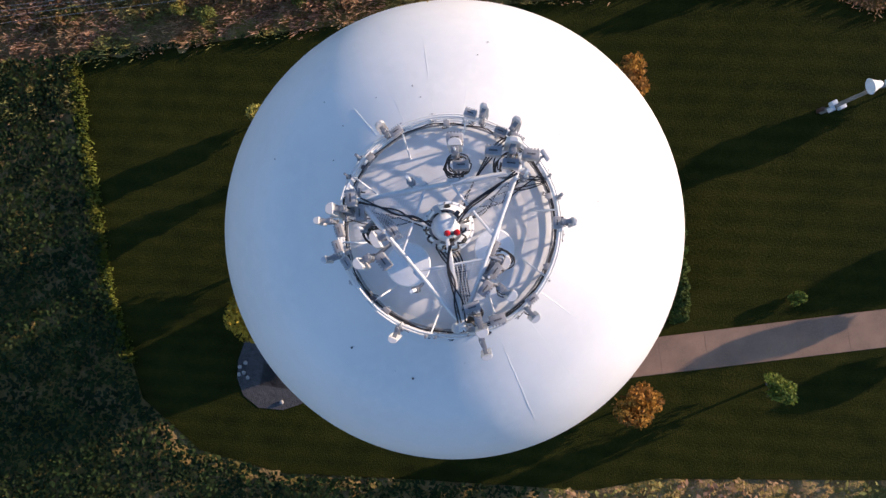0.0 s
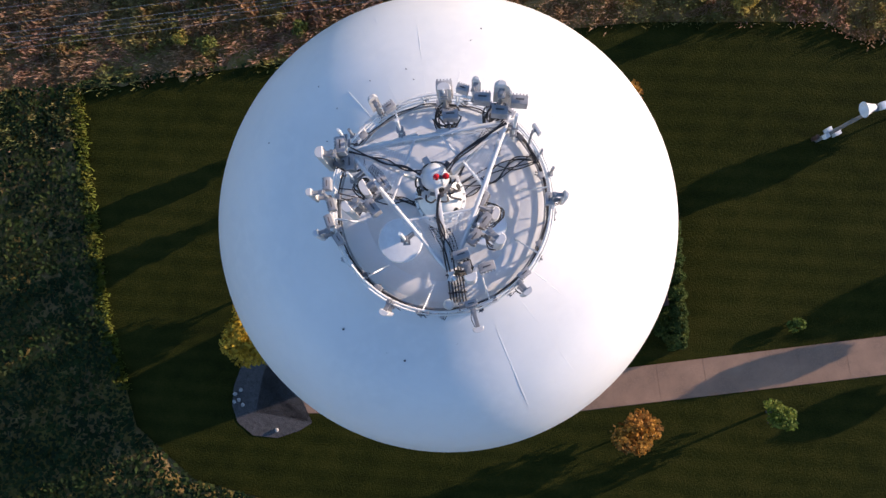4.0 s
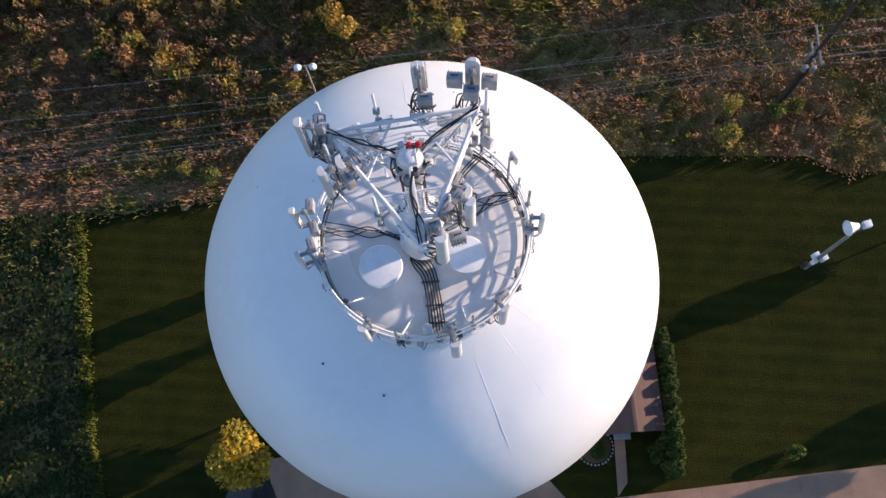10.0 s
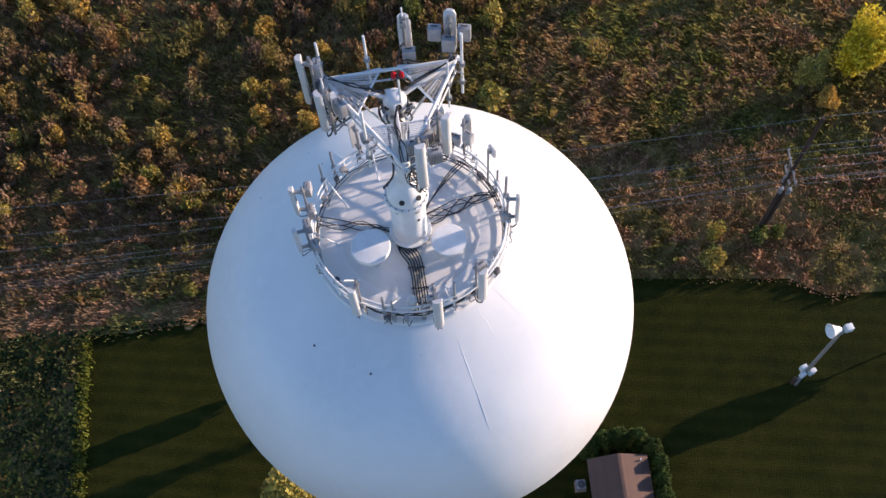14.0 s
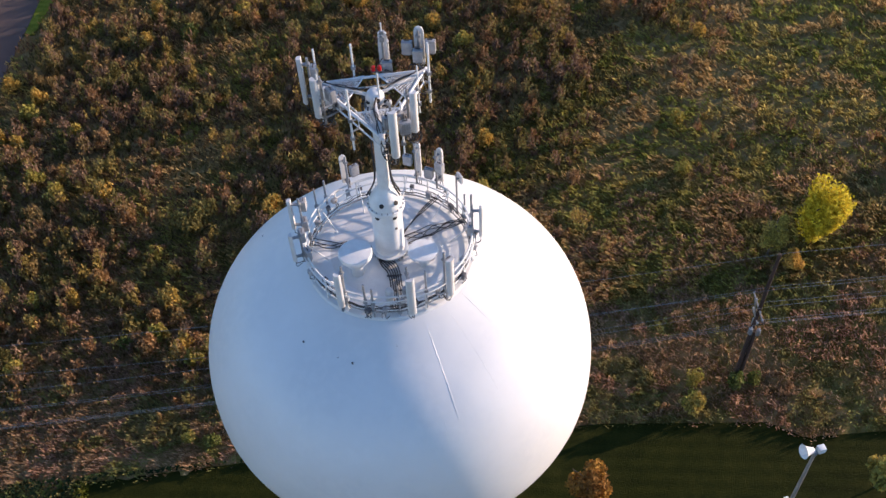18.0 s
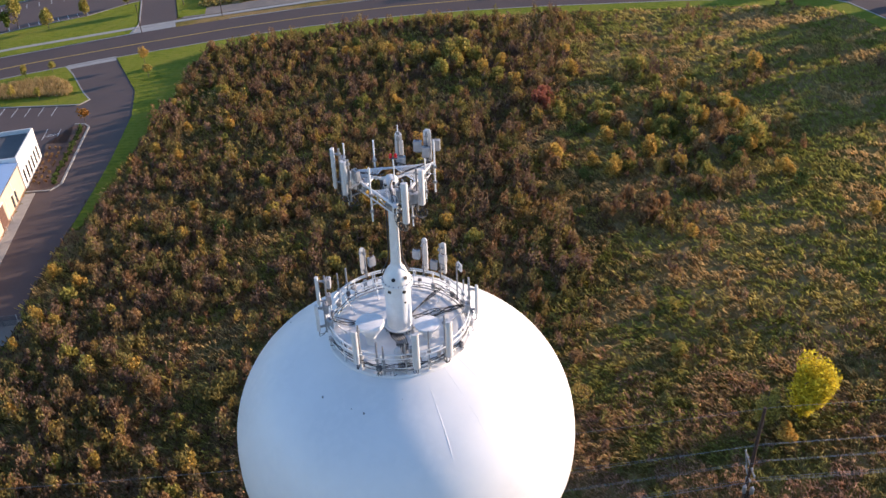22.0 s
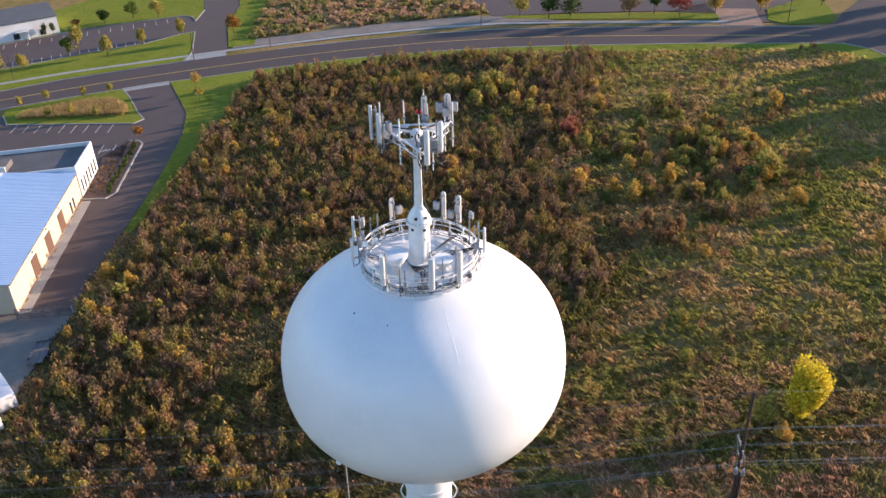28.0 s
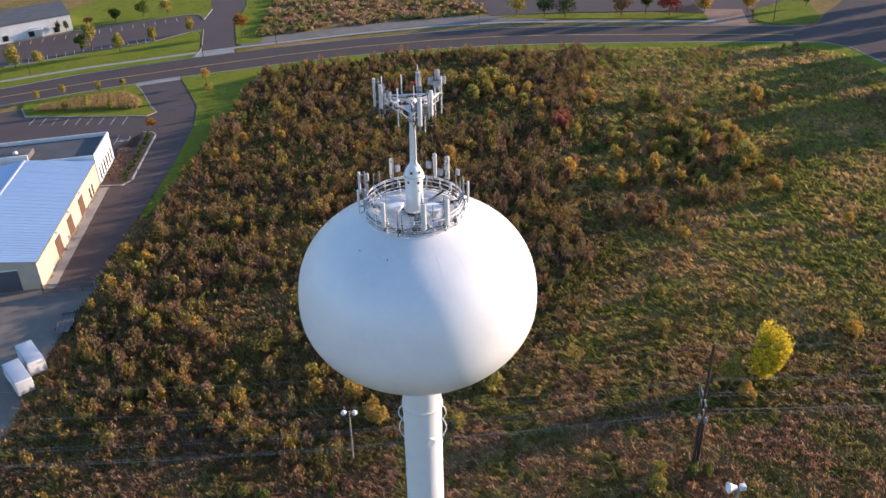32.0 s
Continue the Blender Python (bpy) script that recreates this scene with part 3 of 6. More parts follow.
apron = sheet("apron", APRON_P, 0.05, CONC, "old concrete apron at the foot of the tower", "pavement")
gravel = sheet("gravel_bed", GRAVEL_P, 0.06, GRAVEL, "grey gravel bed edging the concrete apron", "gravel")

# kerbs, pavement and paint
for nm, line in (("kerb_near", ROAD_N), ("kerb_far", ROAD_F[:5]), ("kerb_far_east", ROAD_F[5:])):
    solo("kerb", ribbon(B(), line, 0.35, 0.08, 0.3), CURB, "pale concrete kerb along the road", "kerb", kind="structure", smooth=0)
solo("pavement", ribbon(B(), WALK_N, 1.9, 0.06), CURB, "pale concrete pavement beside the road", "pavement", kind="structure", smooth=0)
solo("centre_line", ribbon(B(), [(-160, 158.5), (-121.2, 181.6), (-95, 191.0), (-70.2, 197.6), (-48.1, 202.6), (-27, 205.7), (-5.4, 206.8), (13, 205.9), (31.8, 202.7), (63, 195.1), (90.1, 187.6)], 0.42, 0.004, 0.02), YELLOW, "worn yellow centre line on the asphalt", "road marking", kind="structure", smooth=0)
for line in ([(-110.8, 170.2), (-107.0, 163.4), (-74.2, 158.0), (-72.6, 160.5), (-75.5, 165.5), (-82.0, 179), (-85.4, 184.8)], [(-74.5, 207.2), (-74.7, 215), (-79.6, 237.9), (-83, 236.1), (-92.3, 227.8), (-108.3, 221.9), (-124.1, 213.8), (-133.4, 210.7)], [(94.9, 179.4), (99.7, 173.3), (102.8, 159.5), (104, 130)]):
    solo("kerb", ribbon(B(), line, 0.3, 0.13, 0.3), CURB, "pale concrete kerb round a grass edge", "kerb", kind="structure", smooth=0)
for i in range(9):
    x0 = -104.0 + 3.1 * i
    y0 = 163.0 - (x0 + 107) * 0.1646
    solo("parking_line", ribbon(B(), [(x0, y0), (x0 + 0.3, y0 - 5.2)], 0.13, -0.018, 0.02), WHITEP, "white painted parking bay line", "road marking", "parking bay lines", "structure", smooth=0)
for i in range(5):
    u = i / 4
    x0, y0 = -76.6 + 3.0 * u, 140.0 - 0.5 * u
    solo("hatch_line", ribbon(B(), [(x0 - 0.6, y0 + 5.6), (x0, y0)] if i in (0, 4) else [(x0 - 0.9, y0 + 1.2 + u), (x0 + 0.3, y0 + 2.6 + u)], 0.13, -0.018, 0.02), WHITEP, "white hatch line in the no-parking bay", "road marking", "hatch lines", "structure", smooth=0)
for i in range(17):
    u = (i + 0.4) / 17
    x0, y0 = -145 + 57 * u, 237.2 + 20.6 * u
    solo("parking_line", ribbon(B(), [(x0, y0), (x0 + 1.6, y0 - 4.6)], 0.15, -0.018, 0.02), WHITEP, "white painted parking bay line", "road marking", "far parking bay lines", "structure", smooth=0)
    x0, y0 = -133 + 42 * u, 211.6 + 17.2 * u
    solo("parking_line", ribbon(B(), [(x0, y0), (x0 - 1.8, y0 + 4.4)], 0.15, -0.018, 0.02), WHITEP, "white painted parking bay line", "road marking", "far parking bay lines", "structure", smooth=0)
# driveway to the tower, in slabs
drive = solo("driveway", ribbon(B(), [(7.2, -9.95), (20, -9.35), (40, -8.4), (75, -6.8)], 2.9, 0.03), CONC, "long concrete driveway across the lawn", "driveway", kind="structure", smooth=0)
slab_rng = random.Random(4)
for i in range(9):
    x0, x1 = 7.4 + 3.6 * i, 7.4 + 3.6 * (i + 1) - 0.018
    f = lambda x: -9.94 + (x - 7.2) * 0.0467
    part("slab", ribbon(B(), [(x0, f(x0)), (x1, f(x1))], 2.86 + slab_rng.uniform(-0.03, 0.03), 0.055 + slab_rng.uniform(0, 0.012), 0.1), CONC, drive, smooth=0)


# ---- the water tower ----
EQ, RT, CU, CL = 41.46, 8.48, 6.83, 6.0
NU = 2.466  # how full the tank's shoulder is; 2 would be an ellipse


def crown(r):
    """The crown is flattened out to the railing and falls away more steeply beyond it."""
    return 0.33 * math.exp(-((r - 3.1) / 1.25) ** 2)


def dome(r):
    return EQ + CU * max(0.0, 1 - (r / RT) ** NU) ** (1 / NU) + crown(r)


# weld seams of the roof plates: azimuth, inner and outer radius
SEAMS = [(-86, 3.7, 5.1), (-71.5, 3.8, 7.0), (-56, 3.5, 7.0), (-42, 3.5, 6.1), (-64, 7.0, 8.4), (-76, 7.0, 7.5), (78, 3.5, 4.3), (93.6, 3.5, 7.45), (109.5, 3.5, 6.75), (125, 3.5, 4.75), (105, 6.75, 7.6), (117.3, 6.75, 7.1), (140, 3.6, 4.2)]


def build_tower():
    t = thing("water_tower", on_land(0, 0), "white-painted steel spheroid water tower on a single column", "water tower")
    z0 = land(0, 0)
    prof = []
    for i in range(25):
        a = -math.pi / 2 + math.pi / 2 * i / 24
        prof.append((RT * math.cos(a), EQ + CL * math.sin(a) - z0))
    for i in range(1, 61):
        a = math.pi / 2 * i / 60
        r = RT * math.cos(a) ** (2 / NU) if i < 60 else 0.0
        prof.append((r, EQ + CU * math.sin(a) ** (2 / NU) + crown(r) - z0))
    tank = lathe(B(), prof, 192)
    for v in tank.verts:
        r = math.hypot(v.co.x, v.co.y)
        if v.co.z + z0 > EQ and 3.7 < r:
            v.co.z += 0.016 * noise.noise(v.co * 0.55) + 0.006 * noise.noise(v.co * 1.4)
    part("tank", tank, PAINT, t, "smooth white spheroid tank", 60)
    part("column", lathe(B(), [(4.3, -0.4), (4.25, 0.6), (3.9, 2.4), (3.1, 4.6), (2.3, 6.6), (1.75, 8.6), (1.54, 10.5), (1.50, 20), (1.50, EQ - CL - z0 + 0.6)], 64, True), PAINT, t, "tall white cylindrical column", 60)
    part("column_ring", lathe(B(), [(1.50, 31.3 - z0), (1.59, 31.35 - z0), (1.59, 31.6 - z0), (1.50, 31.65 - z0)], 64), DECKPAINT, t)
    for zz in (27.5, 24.0, 20.5):
        part("weld_seam", lathe(B(), [(1.50, zz - z0 - 0.03), (1.515, zz - z0), (1.50, zz - z0 + 0.03)], 64), PAINT, t)
    # vent pipes that bow out at the column's neck, and a round hatch
    for s in (-1, 1):
        for za, zb in ((31.7, 29.9), (30.4, 28.2)):
            pts = [(s * (1.42 + 0.42 * math.sin(math.pi * k / 10)), -0.35, za + (zb - za) * k / 10 - z0) for k in range(11)]
            part("conduit_loop", tube(B(), pts, 0.05, 8), STEELW, t)
    hb = B()
    rod(hb, (0.60, -1.36, 28.7 - z0), (0.66, -1.50, 28.7 - z0), 0.34, seg=24)
    part("access_hatch", hb, STEELW, t, "round white bolted hatch")
    # the tip of the painted emblem on the north shoulder
    eb = B()
    rows = []
    for i in range(13):
        r = 7.95 + 0.50 * i / 12
        w = 0.02 + 0.30 * i / 12
        rows.append([eb.verts.new((r * math.cos(radians(91.5) + q * w / r), r * math.sin(radians(91.5) + q * w / r), dome(r) - z0 + 0.022)) for q in (-0.5, 0, 0.5)])
    for p, q in zip(rows, rows[1:]):
        for j in range(2):
            eb.faces.new((p[j], p[j + 1], q[j + 1], q[j]))
    bmesh.ops.recalc_face_normals(eb, faces=eb.faces)
    part("emblem", eb, YELLOW, t, "golden-yellow painted pointed shape")
    # radial weld seams on the roof plates
    for az, r0, r1 in SEAMS:
        a = radians(az)
        sb = B()
        rows = []
        for i in range(13):
            r = r0 + (r1 - r0) * i / 12
            o = Vector((math.cos(a), math.sin(a), 0))
            s = Vector((-math.sin(a), math.cos(a), 0)) * 0.011
            rows.append([sb.verts.new(o * r + s * q + Vector((0, 0, dome(r) - z0 + hgt))) for q, hgt in ((-1, -0.004), (0, 0.005), (1, -0.004))])
        for p, q in zip(rows, rows[1:]):
            for j in range(2):
                sb.faces.new((p[j], q[j], q[j + 1], p[j + 1]))
        part("roof_seam", sb, PAINT, t)
    return t


build_tower()
TOPX, TOPY, DECKZ = 0.0, -0.16, 48.36
RING = 3.27


def deck_z(x, y):
    """The crown's walking deck: almost flat, a little higher at its middle."""
    return DECKZ + 0.10 * max(0.0, 1 - ((x - TOPX) ** 2 + (y - TOPY) ** 2) / RING ** 2)


deck = B()
lathe(deck, [(0.0, deck_z(TOPX, TOPY))] + [(3.3 * k / 12, deck_z(TOPX + 3.3 * k / 12, TOPY)) for k in range(1, 13)] + [(3.36, DECKZ - 0.02), (3.40, dome(3.40) - 0.05)], 96)
solo("roof_deck", deck, DECKPAINT, "greyish weathered walking deck on the crown of the tank", "deck", kind="structure", m=pose(TOPX, TOPY, 0), smooth=60)


def ring_pts(r, z, k=72, a0=0, a1=2 * math.pi):
    return [(r * math.cos(a0 + (a1 - a0) * i / k), r * math.sin(a0 + (a1 - a0) * i / k), z) for i in range(k + (a1 - a0 < 6.2))]


def build_railing():
    t = thing("safety_railing", pose(TOPX, TOPY, DECKZ), "round white steel safety railing on the tank roof", "railing")
    part("top_rail", tube(B(), ring_pts(RING, 1.12), 0.04, 8, True), STEELW, t)
    part("mid_rail", tube(B(), ring_pts(RING, 0.74), 0.03, 8, True), STEELW, t)
    part("lower_rail", tube(B(), ring_pts(RING, 0.36), 0.03, 8, True), STEELW, t)
    part("cable_rail", tube(B(), ring_pts(RING - 0.1, 0.12), 0.035, 6, True), GALV, t)
    part("aerial_rail", tube(B(), ring_pts(RING + 0.09, 0.95), 0.03, 8, True), STEELW, t)
    for k in range(20):
        a = 2 * math.pi * (k + 0.3) / 20
        c, q = math.cos(a) * RING, math.sin(a) * RING
        part("post", box(B(), 0.06, 0.05, 1.16, at(c, q, 0.54, 0, 0, math.degrees(a)), 0.008), STEELW, t)
        part("foot_plate", box(B(), 0.2, 0.12, 0.03, at(c, q, 0.0, 0, 0, math.degrees(a))), STEELW, t)
    for k in range(10):
        a = 2 * math.pi * (k + 0.1) / 10
        r2, a2 = 2.45, a + 0.06
        part("brace", rod(B(), (math.cos(a) * RING, math.sin(a) * RING, 1.0), (math.cos(a2) * r2, math.sin(a2) * r2, 0.04), 0.028), STEELW, t)
    return t


build_railing()

# the mast stands a hair out of plumb
MAST_FOOT, MAST_HEAD = Vector((0.0, -0.14, 48.2)), Vector((0.09, -0.50, 56.5))
MAST = Matrix.Translation(MAST_FOOT) @ (MAST_HEAD - MAST_FOOT).to_track_quat("Z", "Y").to_matrix().to_4x4()


def build_mast():
    t = thing("antenna_mast", MAST, "white steel mast standing on the top of the tank", "mast")
    part("base_flange", lathe(B(), [(0.56, 0.02), (0.74, 0.02), (0.74, 0.24), (0.72, 0.27), (0.56, 0.27)], 48), STEELW, t)
    for k in range(24):
        a = 2 * math.pi * k / 24
        part("gusset", box(B(), 0.13, 0.035, 0.24, at(0.65 * math.cos(a), 0.65 * math.sin(a), 0.38, 0, 0, math.degrees(a)), 0.006), GALV, t)
    part("base_ring", lathe(B(), [(0.57, 0.46), (0.72, 0.46), (0.72, 0.52), (0.57, 0.52)], 48), STEELW, t)
    part("base_tube", lathe(B(), [(0.59, 0.1), (0.585, 2.98)], 48), STEELW, t, "wide white lower tube")
    part("shoulder_flange", lathe(B(), [(0.57, 2.90), (0.71, 2.92), (0.71, 3.00), (0.71, 3.10), (0.64, 3.13)], 48), STEELW, t)
    for k in range(20):
        a = 2 * math.pi * (k + 0.5) / 20
        part("bolt", rod(B(), (0.675 * math.cos(a), 0.675 * math.sin(a), 3.08), (0.675 * math.cos(a), 0.675 * math.sin(a), 3.16), 0.026, seg=6), GALV, t)
    part("cone", lathe(B(), [(0.63, 3.10), (0.61, 3.30), (0.55, 3.48), (0.42, 3.70), (0.29, 3.88), (0.235, 4.05)], 48), STEELW, t)
    part("upper_tube", lathe(B(), [(0.235, 4.0), (0.20, 7.2), (0.20, 8.1)], 32), STEELW, t, "slender white upper tube")
    for zz, rr, az in ((3.44, 0.56, (-60, -118, 10, 75, 150)), (2.72, 0.585, (-72, -140, 20, 110)), (2.10, 0.585, (-70, 100))):
        for d in az:
            a = radians(d)
            o = Vector((math.cos(a), math.sin(a), 0.0))
            rad = 0.05 if zz < 2.5 else 0.09
            part("cable_port", rod(B(), o * (rr - 0.08) + Vector((0, 0, zz - (0.04 if zz > 3 else 0))), o * (rr + 0.025) + Vector((0, 0, zz + (0.03 if zz > 3 else 0))), rad, seg=16), BLACK, t, "round black rubber cable port")
    part("collar", lathe(B(), [(0.2, 6.95), (0.30, 7.0), (0.30, 7.22), (0.2, 7.27)], 32), GALV, t)
    hub = part("hub", lathe(B(), [(0.20, 7.85), (0.30, 7.98), (0.33, 8.15), (0.32, 8.36), (0.25, 8.52), (0.13, 8.58), (0.0, 8.59)], 32), STEELW, t, "rounded white mast cap")
    part("hub_ring", lathe(B(), [(0.3, 7.96), (0.40, 7.97), (0.40, 8.03), (0.3, 8.04)], 32), GALV, hub)
    for d in (-20, 100, 220):
        a = radians(d)
        part("arm_socket", box(B(), 0.24, 0.14, 0.16, at(0.42 * math.cos(a), 0.42 * math.sin(a), 8.06, 0, 0, d), 0.015), STEELW, hub)
        part("junction_box", box(B(), 0.16, 0.10, 0.2, at(0.38 * math.cos(a + 0.9), 0.38 * math.sin(a + 0.9), 8.2, 0, 0, d + 50), 0.015), DARK, hub)
    for d, up in ((-85, 0.1), (-150, 0.0), (30, 0.0), (110, 0.0), (-30, -0.1)):
        a = radians(d)
        o = Vector((math.cos(a), math.sin(a), 0.3))
        part("cable_port", rod(B(), o * 0.22 + Vector((0, 0, 8.18 + up)), o * 0.335 + Vector((0, 0, 8.2 + up)), 0.075, seg=16), BLACK, hub)
    return t


build_mast()


def build_vent(x, y, rad, h, label):
    z = deck_z(x, y)
    t = thing("roof_vent", pose(x, y, z), label, "roof vent", "vents on the tank roof")
    part("vent_neck", lathe(B(), [(rad * 0.36, -0.1), (rad * 0.38, h * 0.45), (rad * 0.42, h * 0.5)], 40), DECKPAINT, t)
    part("vent_cap", lathe(B(), [(rad * 0.38, h * 0.36), (rad * 0.7, h * 0.58), (rad * 0.97, h * 0.80), (rad, h * 0.86), (rad, h * 0.93), (rad * 0.96, h * 0.965), (rad * 0.5, h * 0.99), (0, h)], 40), STEELW, t, "flat white round cap with a tapered underside")
    return t


build_vent(-1.29, -1.22, 0.66, 1.28, "white mushroom vent with a wide shallow cap on the tank roof")
build_vent(1.30, -0.95, 0.60, 0.80, "low white round vent cap on the tank roof")


# ---- aerials ----
def radome(bm, w, d, h, round_top=False):
    """An aerial cover: a box with a rounded front."""
    prof = []
    for k in range(9):
        a = math.pi * k / 8
        prof.append((math.cos(a) * w / 2, d * 0.35 + math.sin(a) * d * 0.65))
    prof = [(w / 2, 0)] + prof + [(-w / 2, 0)]
    zs = [(0, 0.9), (0.03, 1.0), (h - 0.03, 1.0), (h, 0.9)] if not round_top else [(0, 0.85), (0.05, 1.0), (h - 0.14, 1.0), (h - 0.05, 0.85), (h, 0.5)]
    rings = [[bm.verts.new((x * s, (y - d / 2) * s + d / 2, z)) for x, y in prof] for z, s in zs]
    for a, b in zip(rings, rings[1:]):
        k = len(a)
        for j in range(k):
            bm.faces.new((a[j], a[(j + 1) % k], b[(j + 1) % k], b[j]))
    bm.faces.new(list(reversed(rings[0])))
    bm.faces.new(rings[-1])
    bmesh.ops.recalc_face_normals(bm, faces=bm.faces)
    return bm


def radio_box(parent, m, w=0.36, d=0.2, h=0.48):
    b = part("radio_unit", box(B(), w, d, h, m, 0.02), RADIO, parent, "finned grey radio unit")
    for k in range(5):
        x = -w / 2 + w * (k + 0.5) / 5
        part("fin", box(B(), 0.03, 0.04, h * 0.86, m @ at(x, d / 2 + 0.018, 0)), RADIO, b)
    part("connector", box(B(), w * 0.7, d * 0.6, 0.06, m @ at(0, 0, -h / 2 - 0.03)), DARK, b)
    part("handle", box(B(), w * 0.5, 0.03, 0.04, m @ at(0, 0, h / 2 + 0.04)), DARK, b)
    return b


def aerial(x, y, zc, az, h=2.0, w=0.30, d=0.14, off=0.28, pole=None, radios=(), tall=False, label=None, cat="antenna", group="panel aerials on the tank railing", loops=2, jumper=True):
    """A panel aerial on a pipe: the origin is the pipe, its face looks along azimuth az."""
    pole = pole or (h * 0.62, h * 0.55)
    t = thing("panel_antenna", pose(x, y, zc, 0, 0, az - 90), label or "light grey panel aerial clamped to a steel pipe", cat, group)
    part("pipe", rod(B(), (0, 0, -pole[0]), (0, 0, pole[1]), 0.042, seg=12), GALV, t)
    part("panel", radome(B(), w, d, h, tall), RADOME, t, "plain pale panel cover").matrix_basis = pose(0, off - d / 2, -h / 2)
    for zz in (-h * 0.36, h * 0.36):
        b = B()
        box(b, 0.12, off, 0.06, at(0, off / 2 - 0.02, zz), 0.008)
        box(b, 0.16, 0.14, 0.09, at(0, 0, zz), 0.012)
        part("bracket", b, GALV, t)
    for rx, ry, rz, rot in radios:
        radio_box(t, at(rx, ry, rz, 0, 0, rot))
    rng = random.Random(int(x * 100) + int(y * 31))
    for k in range(loops):
        s = -0.08 + 0.16 * rng.random()
        pts = [(s, off - 0.02, -h / 2 - 0.01), (s + 0.03, off - 0.02, -h / 2 - 0.22 - 0.12 * rng.random()), (s + 0.10, off * 0.4, -h / 2 - 0.30 - 0.1 * rng.random()), (0.05, -0.05, -h / 2 - 0.08), (0.03, -0.08, -h * 0.2)]
        part("jumper_cable", tube(B(), curve_pts(pts, 5), 0.014, 5), CABLE, t)
    return t


def az_of(x, y):
    return math.degrees(math.atan2(y, x))


R1 = [(0.28, -0.14, 0.05, 0)]
R2 = [(0.27, -0.12, 0.28, 0), (-0.26, -0.16, -0.25, 15)]
for x, y, zc, h, w, tall, rads, off in (
    (-1.58, 2.62, 50.25, 1.45, 0.30, True, R1, 0.26),
    (-3.30, 0.20, 50.45, 1.55, 0.22, False, R2, 0.38),
    (-3.33, -0.80, 49.75, 1.45, 0.22, False, R2, 0.36),
    (-1.68, -3.02, 49.92, 1.80, 0.28, False, (), 0.36),
    (0.69, -3.48, 50.12, 1.90, 0.32, False, [(0.0, -0.25, -0.6, 0)], 0.55),
    (2.06, -2.78, 49.95, 1.95, 0.32, False, [(-0.3, -0.12, 0.2, 0)], 0.36),
    (3.28, -0.36, 50.02, 1.60, 0.26, True, [(0.0, -0.1, -0.45, 0)], 0.34),
    (2.04, 2.36, 50.35, 1.75, 0.30, True, R2, 0.30),
    (1.22, 2.78, 50.33, 1.80, 0.28, True, [(-0.36, 0.05, 0.05, 0)], 0.30),
):
    aerial(x, y, zc, az_of(x, y), h, w, 0.16, off, radios=rads, tall=tall)


def pipe_stub(x, y, z0, z1, label, r=0.04, lean=(0, 0), material=None, group="pipes on the tank railing"):
    t = thing("aerial_pipe", pose(x, y, z0), label, "pipe", group)
    part("pipe", rod(B(), (0, 0, 0), (lean[0], lean[1], z1 - z0), r, seg=12), material or STEELW, t)
    part("clamp", box(B(), 0.16, 0.14, 0.12, at(lean[0] * 0.2, lean[1] * 0.2, (z1 - z0) * 0.2), 0.015), GALV, t)
    part("clamp", box(B(), 0.16, 0.14, 0.12, at(lean[0] * 0.5, lean[1] * 0.5, (z1 - z0) * 0.5), 0.015), GALV, t)
    return t


for x, y, z0, z1, r in ((-2.50, 2.08, 48.5, 50.35, 0.045), (-2.86, 1.55, 48.5, 50.45, 0.035), (-0.94, -3.36, 48.3, 50.2, 0.045), (-0.66, -3.42, 48.4, 50.0, 0.04), (1.34, -3.14, 48.3, 50.5, 0.035), (3.30, 0.40, 48.4, 50.7, 0.05), (3.08, 1.05, 48.5, 50.1, 0.04), (0.30, -3.42, 48.2, 50.1, 0.03)):
    pipe_stub(x, y, z0, z1, "bare galvanised aerial pipe clamped to the railing", r, material=GALV)
sq = thing("square_antenna", pose(2.80, 1.50, 49.65, 0, 0, az_of(2.92, 1.57) - 90), "small square panel aerial on a thin pipe", "antenna")
part("pipe", rod(B(), (0, 0, -1.1), (0, 0, 1.1), 0.04), GALV, sq)
part("panel", box(B(), 0.36, 0.1, 0.40, at(0, 0.16, 0.85), 0.02), RADOME, sq)
part("bracket", box(B(), 0.08, 0.16, 0.08, at(0, 0.06, 0.85), 0.01), GALV, sq)
can = thing("canister_antenna", pose(-0.02, -3.22, 49.15), "short white round-topped canister aerial on the railing", "antenna")
part("canister", lathe(B(), [(0.0, -0.05), (0.15, -0.05), (0.16, 0.0), (0.16, 0.42), (0.13, 0.52), (0.07, 0.57), (0, 0.58)], 24), RADOME, can)
part("foot", rod(B(), (0, 0, -0.85), (0, 0, 0.0), 0.045), GALV, can)


# ---- the triangular platform near the mast's head ----
PC = Vector((0.08, -0.60, 0))  # middle of the triangle
PW, PN, PS, PZ = Vector((-1.90, 0.86, 0)), Vector((1.72, 1.20, 0)), Vector((0.20, -2.12, 0)), 56.62  # corners from its middle


